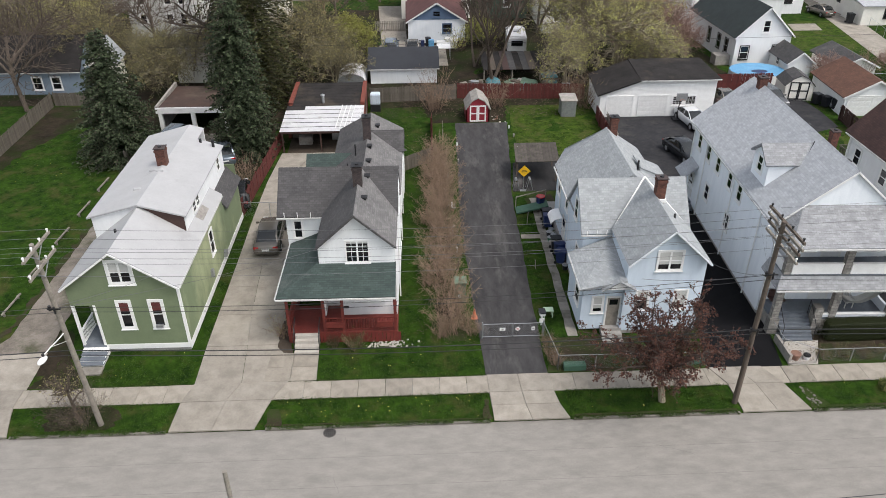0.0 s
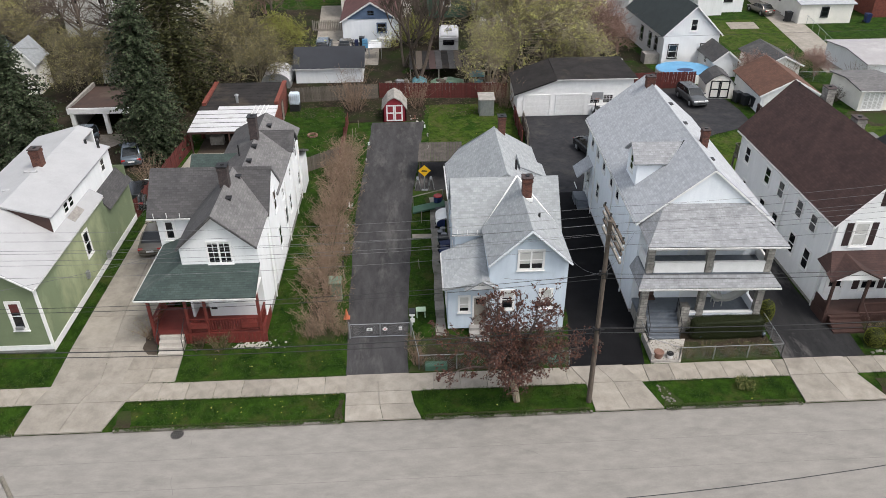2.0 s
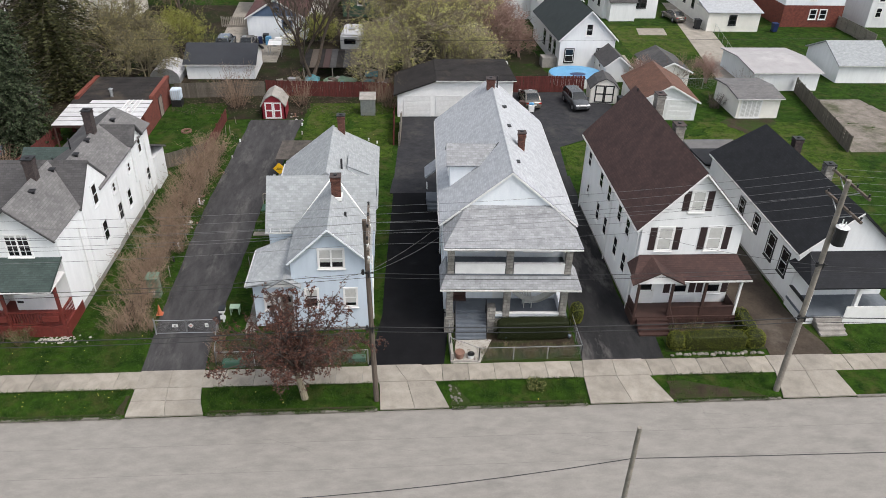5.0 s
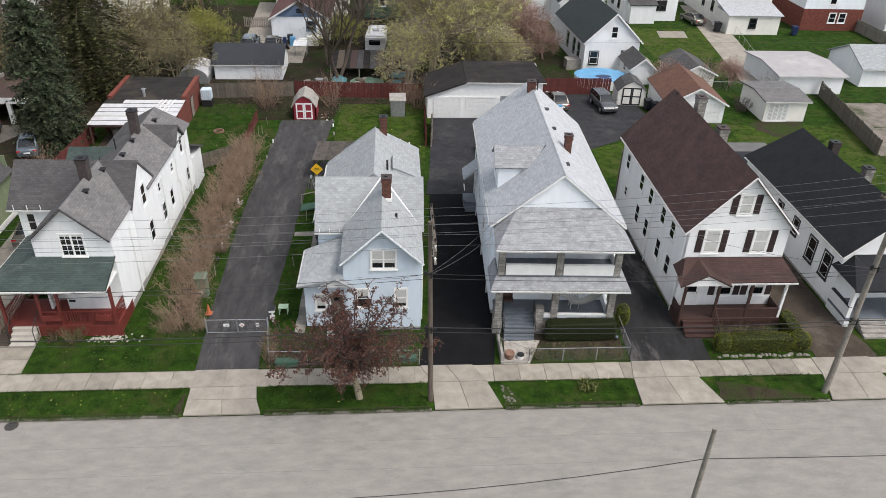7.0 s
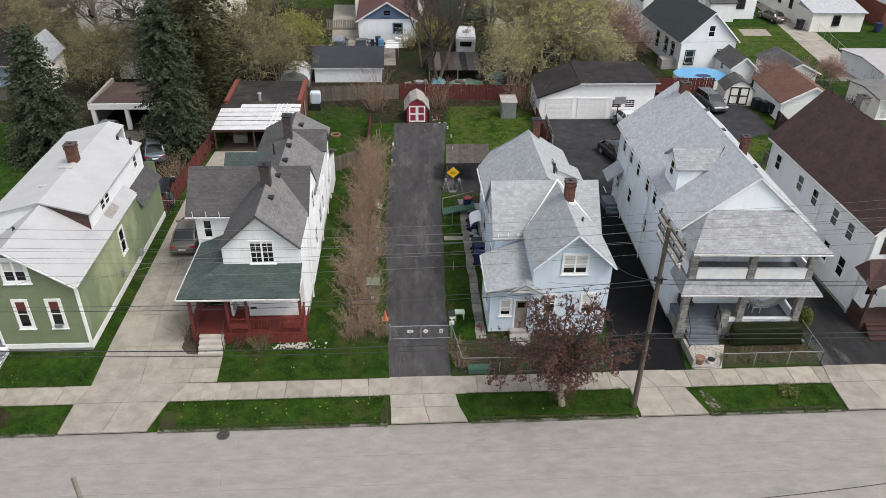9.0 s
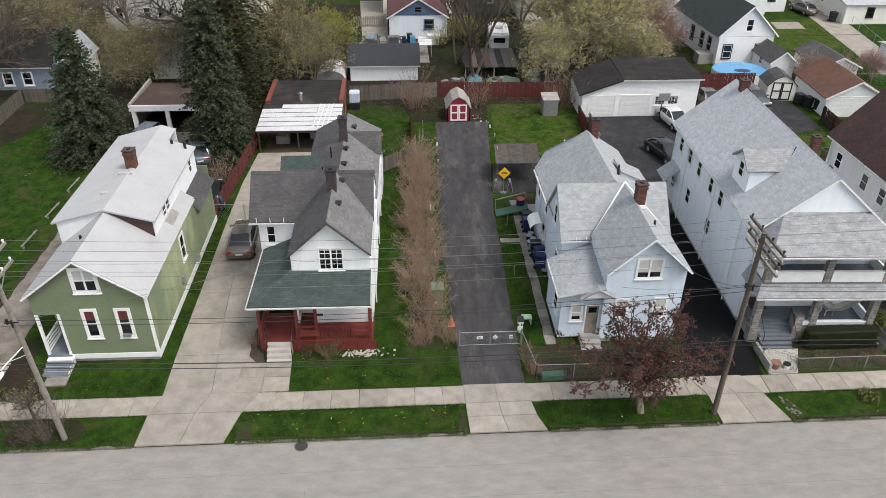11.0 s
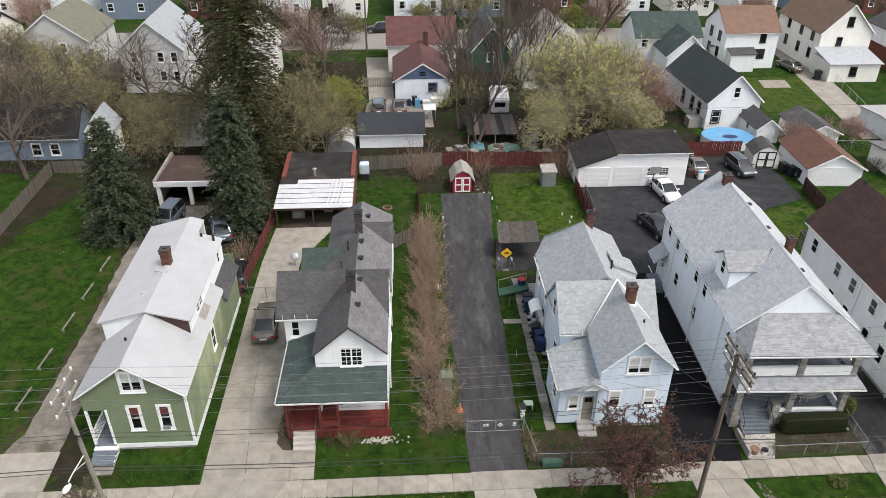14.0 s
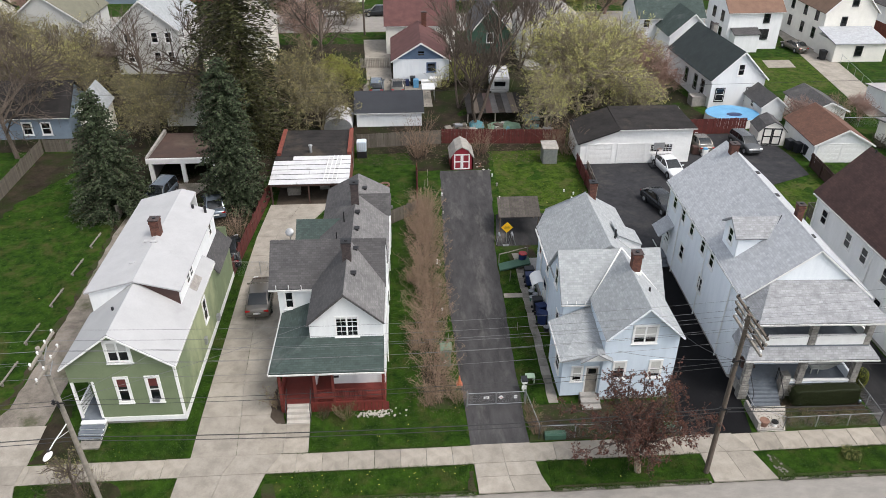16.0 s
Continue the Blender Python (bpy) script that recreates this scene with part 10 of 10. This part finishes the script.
# bird feeder stand and bits beside the gate
bf = thing("mailbox", "white box with dark lid on a white post by the gate", "mailbox", 3.7, 7.7, 0.3)
part("post", B((3.65, 3.75, 7.65, 7.75, 0.25, 1.1)), M["plastic_white"], bf)
bm = bmesh.new()
rbox(bm, 3.52, 3.88, 7.45, 7.95, 1.1, 1.32, .04, 2)
part("box", bm, M["plastic_white"], bf)
part("lid", B((3.5, 3.9, 7.43, 7.97, 1.32, 1.38)), M["plastic_dark"], bf)
part("tray", B((3.55, 3.85, 7.55, 7.64, .6, .85)), M["plastic_white"], bf)
cn = thing("traffic_cone", "orange traffic cone at the drive edge", "cone", -0.35, 8.6, 0.32)
bm = bmesh.new()
rod(bm, (-.35, 8.6, .36), (-.35, 8.6, 1.0), .15, .03, 14)
part("cone", bm, M["orange"], cn)
part("foot", B((-.55, -.15, 8.4, 8.8, .32, .36)), M["orange"], cn)
gc = thing("utility_cabinet", "faded green metal utility cabinet among the hedge stems", "utility box", -1.2, 10.6, 0.3)
bm = bmesh.new()
rbox(bm, -1.45, -.75, 10.35, 10.9, .25, 1.75, .04, 2)
part("body", bm, M["box_green"], gc)
bm = bmesh.new()
slab(bm, [(-1.5, 10.3, 1.76), (-.7, 10.3, 1.76), (-.7, 10.95, 1.9), (-1.5, 10.95, 1.9)], .05)
part("lid", bm, M["box_green"], gc)
part("warning_label", B((-1.25, -1.05, 10.342, 10.35, .6, .85)), M["plastic_white"], gc, "pale worn label")
st = thing("stool", "pale green plastic garden stool on the grass", "stool", 4.25, 8.6, 0.3)
part("seat", B((3.95, 4.55, 8.35, 8.8, .78, .84)), M["stool_green"], st)
for x in (3.97, 4.47):
    for y in (8.37, 8.72):
        part("leg", B((x, x + .06, y, y + .06, .27, .78)), M["stool_green"], st)
for i, (x, y, h, m) in enumerate(((-0.95, 16.3, .85, "plastic_white"), (-1.1, 18.9, .85, "stone"), (-0.95, 14.65, .7, "iron"), (-0.95, 23.07, .75, "plastic_white"), (.1, 31.5, .4, "stone"), (.2, 35.0, .5, "plastic_white"), (5.6, 34.0, .45, "plastic_white"), (5.7, 36.8, .5, "stone"), (5.5, 38.9, .45, "plastic_white"), (12.0, 35.2, .4, "plastic_white"), (12.8, 34.6, .35, "plastic_white"), (12.4, 33.6, .4, "plastic_white"), (4.6, 41.4, .5, "terracotta"), (5.2, 41.8, .4, "deck_brown"))):
    o = thing("garden_ornament", "small pale garden ornament standing in the grass", "ornament", x, y, gz(y), 0, "garden ornaments")
    bm = bmesh.new()
    h *= 0.7
    rod(bm, (x, y, gz(y)), (x, y, gz(y) + h * .6), .08, .05, 10)
    part("base", bm, M[m], o)
    bm = bmesh.new()
    bmesh.ops.create_icosphere(bm, subdivisions=2, radius=.08, matrix=Matrix.Translation((x, y, gz(y) + h * .75)) @ Matrix.Diagonal((1, 1.4, 1, 1)))
    part("top", bm, M[m], o)
for i, (x, y) in enumerate(((-.94, 28.5), (-1.07, 27.2), (-1.36, 27.4), (-.9, 39.4), (-1.06, 37.1), (-1.36, 36.6), (-.7, 17.5), (-.75, 12.8), (4.6, 20.2), (4.3, 14.0))):
    bm = bmesh.new()
    bar(bm, (x, y, 0.2), (x + (i % 3 - 1) * .05, y, 1.0 + (i % 3) * .15), .04, .04)
    solo("stake", bm, M["wood_pale"], "thin pale stake at the drive edge", "stake", "hedge stakes")
rub = random.Random(15)
for i in range(36):
    y = rub.choice((rub.uniform(18.6, 20.2), rub.uniform(22.4, 24.4), rub.uniform(40, 42)))
    x = -1.0 + rub.gauss(0, .22) if y < 30 else 4.9 + rub.gauss(0, .3)
    bm = bmesh.new()
    s = rub.uniform(.05, .15)
    bmesh.ops.create_icosphere(bm, subdivisions=1, radius=1, matrix=Matrix.Translation((x, y, gz(y) + s * .4)) @ Matrix.Diagonal((s, s * .9, s * .7, 1)))
    for v in bm.verts:
        v.co += rv(rub) * s * .25
    solo("stone", bm, M[rub.choice(("stone", "pale_step", "stone", "terracotta"))], "loose stone and rubble at the drive edge", "stone", "rubble stones")
for i in range(24):
    x = 20.3 + i * 0.19
    bm = bmesh.new()
    rbox(bm, x, x + .16, 5.48, 5.58, .1, .3, .03, 1)
    solo("edging_brick", bm, M["chimney"], "small scalloped brick edging the porch bed", "brick", "bed edging")
pc = thing("porch_chair", "pale blue plastic chair on the lower porch", "chair", 22.2, 7.2, 1.45)
part("seat", B((21.95, 22.5, 6.95, 7.50, 1.82, 1.87)), M["blind"], pc)
bm = bmesh.new()
bar(bm, (21.95, 7.62, 2.40), (22.52, 7.62, 2.40), .05, .05)
back = part("backrest", bm, M["blind"], pc)
for k in range(6):
    bm = bmesh.new()
    bar(bm, (21.98 + k * .1, 7.47, 1.84), (21.98 + k * .1, 7.62, 2.42), .05, .03)
    part("slat", bm, M["blind"], back)
for x in (21.97, 22.44):
    for y in (6.97, 7.44):
        part("leg", B((x, x + .05, y, y + .05, 1.42, 1.82)), M["blind"], pc)
    part("armrest", B((x - .01, x + .06, 6.95, 7.50, 2.04, 2.08)), M["blind"], pc)
# basketball stand
bb = thing("basketball_hoop", "portable basketball hoop before the garage", "basketball hoop", 22.4, 40.0, 0.34)
part("base", B((22.0, 22.8, 39.7, 40.6, .33, .5)), M["plastic_dark"], bb)
bm = bmesh.new()
rod(bm, (22.4, 40.2, .5), (22.4, 39.9, 2.7), .05)
part("pole", bm, M["iron"], bb)
part("backboard", B((21.85, 22.95, 39.6, 39.64, 2.5, 3.25)), M["metal_grey"], bb)
bm = bmesh.new()
for i in range(14):
    a, b2 = i / 14 * 6.283, (i + 1) / 14 * 6.283
    rod(bm, (22.4 + .23 * math.cos(a), 39.33 + .23 * math.sin(a), 2.65), (22.4 + .23 * math.cos(b2), 39.33 + .23 * math.sin(b2), 2.65), .012, .012, 5)
part("rim", bm, M["orange"], bb)
# round pool with its cover
po = thing("pool", "round above-ground pool under a blue cover", "pool", 35.3, 52.0, 0.3)
vs, fs = [], []
for k, (rr, z) in enumerate(((1, .3), (1, 1.35), (.96, 1.38), (.5, 1.25), (.0, 1.2))):
    for i in range(32):
        a = i / 32 * 6.283
        vs.append((35.3 + 3.1 * rr * math.cos(a), 52.0 + 2.5 * rr * math.sin(a), z))
for k in range(4):
    for i in range(32):
        fs.append((k * 32 + i, k * 32 + (i + 1) % 32, k * 32 + 32 + (i + 1) % 32, k * 32 + 32 + i))
part("cover", (vs[32:], [tuple(j - 32 for j in f) for f in fs[32:]]), M["pool"], po)
part("side", (vs[:64], fs[:32]), M["plastic_white"], po)
# flat dark blue disc that stands in for the reflection on the pool
bm = bmesh.new()
bmesh.ops.create_uvsphere(bm, u_segments=20, v_segments=8, radius=1, matrix=Matrix.Translation((35.6, 51.8, 1.2)) @ Matrix.Diagonal((1.1, .7, .06, 1)))
part("puddle", bm, M["plastic_blue"], po)
# sawn and stacked junk behind the red fence
for i in range(46):
    x, y = rbed.choice((rbed.uniform(2, 4), rbed.uniform(11.2, 14), rbed.uniform(3, 13.5))), rbed.uniform(48.6, 52.5)
    m = rbed.choice(("wood_pale", "metal_grey", "tarp_teal", "stone", "deck_brown", "tarp_green", "fence_wood", "wood_pole", "iron_worn"))
    w, d, h2 = rbed.uniform(.3, 1.5), rbed.uniform(.2, .9), rbed.uniform(.1, .6)
    bm = bmesh.new()
    rbox(bm, -w / 2, w / 2, -d / 2, d / 2, 0, h2, .04, 1)
    o = solo("scrap_item", bm, M[m], "discarded boards, boxes and tarps in the back yard", "junk", "yard junk")
    o.matrix_world = pose(x, y, 0.3, rbed.uniform(-6, 6), rbed.uniform(-6, 6), rbed.uniform(0, 180))
tr = thing("camper_trailer", "old white camper trailer with grimy roof", "trailer", 9.4, 64.0, 0.3, -4)
bm = bmesh.new()
rbox(bm, 8.2, 10.6, 61.9, 67.2, .7, 2.7, .2, 3)
part("body", bm, M["metal_white"], tr)
part("window", B((8.7, 10.1, 61.87, 61.92, 1.6, 2.2)), M["glass"], tr)
part("roof_hatch", B((9.0, 9.8, 64, 65, 2.7, 2.85)), M["metal_grey"], tr)
for sx in (8.25, 10.35):
    bm = bmesh.new()
    rod(bm, (sx, 64.8, .65), (sx + .2, 64.8, .65), .35, .35, 14)
    part("wheel", bm, M["black"], tr)
js = thing("lean_to", "low patched lean-to roof over stored junk", "shelter", 7.6, 56.0, 0.3)
for k in range(9):
    bm = bmesh.new()
    x = 4.3 + k * .75
    slab(bm, [(x, 53.0, 1.55), (x + .72, 53.0, 1.55 + .02 * (k % 2)), (x + .76, 58.6, 1.95), (x + .04, 58.6, 1.95)], .05)
    part("roof_sheet", bm, M[("r_tar", "wood_pole", "r_tar", "deck_brown", "r_greydark", "r_tar", "r_greydark", "wood_pole", "r_tar")[k]], js)
for x, y in ((4.4, 53.2), (7.6, 53.2), (10.8, 53.2), (4.6, 58.4), (10.9, 58.4)):
    part("post", B((x - .06, x + .06, y - .06, y + .06, .25, 1.55 if y < 55 else 1.9)), M["wood_pale"], js)
for x0, x1, y, m, zt in ((4.5, 6.2, 51.4, "tarp_teal", 1.1), (6.6, 10.4, 51.0, "tarp_green", 1.0), (11.2, 13.0, 53.5, "tarp_teal", .9)):
    o = thing("tarpaulin", "faded crumpled tarpaulin over a heap", "tarpaulin", (x0 + x1) / 2, y, .3, 0, "yard tarps")
    vs, fs = [], []
    nx, ny = 14, 7
    for a in range(nx):
        for b in range(ny):
            u, v = a / (nx - 1), b / (ny - 1)
            hz = math.sin(math.pi * u) ** .5 * math.sin(math.pi * v) ** .6 * (zt - .3)
            vs.append((x0 + (x1 - x0) * u, y + 1.8 * v, .31 + hz * (.75 + .35 * noise.noise((u * 5 + x0, v * 4, 3)))))
    for a in range(nx - 1):
        for b in range(ny - 1):
            fs.append((a * ny + b, a * ny + ny + b, a * ny + ny + b + 1, a * ny + b + 1))
    part("sheet", (vs, fs), M[m], o)
cp = thing("canopy", "white canvas canopy over garden clutter", "canopy", .2, 61.6, .3)
bm = bmesh.new()
slab(bm, [(-.6, 60.8, 1.75), (1.0, 60.8, 1.75), (1.0, 62.4, 2.0), (-.6, 62.4, 2.0)], .04)
part("cloth", bm, M["plastic_white"], cp)
for x in (-.55, .95):
    for y in (60.9, 62.3):
        part("pole", B((x - .03, x + .03, y - .03, y + .03, .25, 1.75 if y < 61.5 else 1.97)), M["metal_grey"], cp)
shoots("young tree in fresh yellow-green leaf", 2.3, 64.6, 1.0, 3.2, 40, 58, M["bark"], "leafy_shrub", 5, .016, M["leaf_yellow"], 3, .14, "yard shrubs")
shoots("fine bare twiggy shrub before the garages", 46.8, 50.8, 1.2, 3.4, 60, 59, M["twig"], "bare_shrub", 6, .018)
shoots("fine bare twiggy shrub by the wire fence", 53.2, 47.6, .9, 2.6, 45, 60, M["twig"], "bare_shrub", 6, .016)
shoots("brown weedy brush beside the grey garage", 48.6, 43.6, .8, 1.6, 60, 57, M["bark"], "bare_shrub", 6, .016)
for i, (x, y, w, d, h2, m) in enumerate(((-1.2, 65.8, .7, .7, 1.1, "pool"), (.2, 66.2, 1.4, .8, .8, "plastic_white"), (1.4, 66.0, 1.6, 1.0, 1.2, "plastic_white"), (-.4, 65.2, .5, .5, .6, "metal_grey"), (2.6, 65.7, 1.0, .7, .9, "deck_brown"), (-2.3, 66.4, .5, .5, .9, "plastic_blue"), (27.9, 43.2, .9, .7, .9, "deck_brown"), (28.6, 42.6, .6, .6, .8, "plastic_white"), (28.6, 42.6, .5, .5, .95, "pool"), (-13.8, 36.2, 1.2, .8, .8, "stone"), (-11.0, 37.2, .9, .6, .9, "metal_grey"), (-9.6, 36.0, .8, 1.4, .6, "deck_brown"), (-14.6, 38.0, 1.2, 1.2, 1.1, "fence_wood"))):
    bm = bmesh.new()
    rbox(bm, x - w / 2, x + w / 2, y - d / 2, y + d / 2, 0.3, 0.3 + h2, .05, 2)
    solo("storage_box", bm, M[m], "weathered storage box among yard clutter", "box", "yard boxes")
# satellite dish in the yard
sd = thing("satellite_dish", "grey satellite dish on a post in the back yard", "dish", -13.2, 27.3, 0.33)
bm = bmesh.new()
rod(bm, (-13.2, 27.3, .3), (-13.2, 27.3, 1.1), .04)
part("post", bm, M["metal_grey"], sd)
bm = bmesh.new()
bmesh.ops.create_uvsphere(bm, u_segments=18, v_segments=10, radius=.36, matrix=Matrix.Translation((-13.2, 27.2, 1.3)) @ Matrix.Rotation(radians(50), 4, 'X') @ Matrix.Diagonal((1, 1, .25, 1)))
part("dish", bm, M["metal_grey"], sd)
# fire ring on the small lawn
for i in range(12):
    a = i / 12 * 6.283
    bm = bmesh.new()
    rbox(bm, -.1, .1, -.07, .07, 0, .18, .02, 1)
    o = solo("fire_ring_stone", bm, M["terracotta"], "reddish brick of the garden fire ring", "brick", "fire ring")
    o.matrix_world = pose(-5.2 + .42 * math.cos(a), 37.5 + .42 * math.sin(a), .3, 0, 0, math.degrees(a) + 90)
# drain grate in the street and porch furniture
dg = thing("drain_grate", "round iron storm drain grate at the kerb", "drain", -8.56, -0.4, 0.0)
bm = bmesh.new()
ring = [[bm.verts.new((-8.56 + r * math.cos(a / 20 * 6.283), -0.4 + r * math.sin(a / 20 * 6.283), z)) for a in range(20)] for r, z in ((.34, 0), (.34, .014), (.29, .014), (.29, 0))]
for q, w in zip(ring, ring[1:]):
    for i in range(20):
        bm.faces.new((q[i], q[(i + 1) % 20], w[(i + 1) % 20], w[i]))
part("rim", bm, M["iron_worn"], dg)
bm = bmesh.new()
rod(bm, (-8.56, -.4, 0.001), (-8.56, -.4, .005), .3, .3, 20)
part("pit", bm, M["black"], dg)
for i in range(5):
    o = -.2 + i * .1
    hl = math.sqrt(.29 ** 2 - o * o)
    part("grate_bar", B((-8.56 + o - .018, -8.56 + o + .018, -.4 - hl, -.4 + hl, .005, .014)), M["iron_worn"], dg)
for o in (-.12, .0, .12):
    hl = math.sqrt(.29 ** 2 - o * o)
    part("cross_bar", B((-8.56 - hl, -8.56 + hl, -.4 + o - .012, -.4 + o + .012, .005, .012)), M["iron_worn"], dg)
hm = thing("hammock", "pale hammock slung on the lower porch", "hammock", 22.4, 7.0, 1.42)
vs, fs = [], []
for i in range(13):
    t = i / 12
    for j in range(3):
        vs.append((21.1 + 2.8 * t, 6.65 + j * .35, 2.75 - 0.85 * math.sin(math.pi * t) + (.12 if j != 1 else 0)))
for i in range(12):
    for j in range(2):
        fs.append((i * 3 + j, i * 3 + j + 1, i * 3 + j + 4, i * 3 + j + 3))
part("cloth", (vs, fs), M["blind"], hm)
for i, (x, y) in enumerate(((20.75, 5.35), (24.6, 5.3))):
    o = thing("gazing_ball", "blue-white glass globe on a short stand", "ornament", x, y, gz(y), 0, "garden globes")
    part("stand", B((x - .04, x + .04, y - .04, y + .04, .1, .42)), M["iron"], o)
    bm = bmesh.new()
    bmesh.ops.create_uvsphere(bm, u_segments=14, v_segments=10, radius=.13, matrix=Matrix.Translation((x, y, .52)))
    part("globe", bm, M["car_grey"], o)
# cracks and seams in the street
for i in range(16):
    x, y = rbed.uniform(-30, 45), rbed.uniform(-5.5, -.6)
    pts = [Vector((x, y, .003))]
    a = rbed.choice((0, 0, 1.57)) + rbed.uniform(-.25, .25)
    for k in range(rbed.randint(4, 9)):
        a += rbed.uniform(-.35, .35)
        pts.append(pts[-1] + Vector((math.cos(a), math.sin(a), 0)) * .3)
    V, F = [], []
    for p in pts:
        w = rbed.uniform(.004, .009)
        V += [(p.x - w, p.y - w, .003), (p.x + w, p.y + w, .003)]
    F = [(2 * k, 2 * k + 1, 2 * k + 3, 2 * k + 2) for k in range(len(pts) - 1)]
    o = solo("crack", (V, F), M["road_crack"], "thin dusty crack in the street", "crack", kind="structure")
for y in (-2.1, -3.95):
    solo("road_seam", B((-200, 200, y - .006, y + .006, 0, .003)), M["road_crack"], "lengthwise joint of the street slabs", "joint", kind="structure")
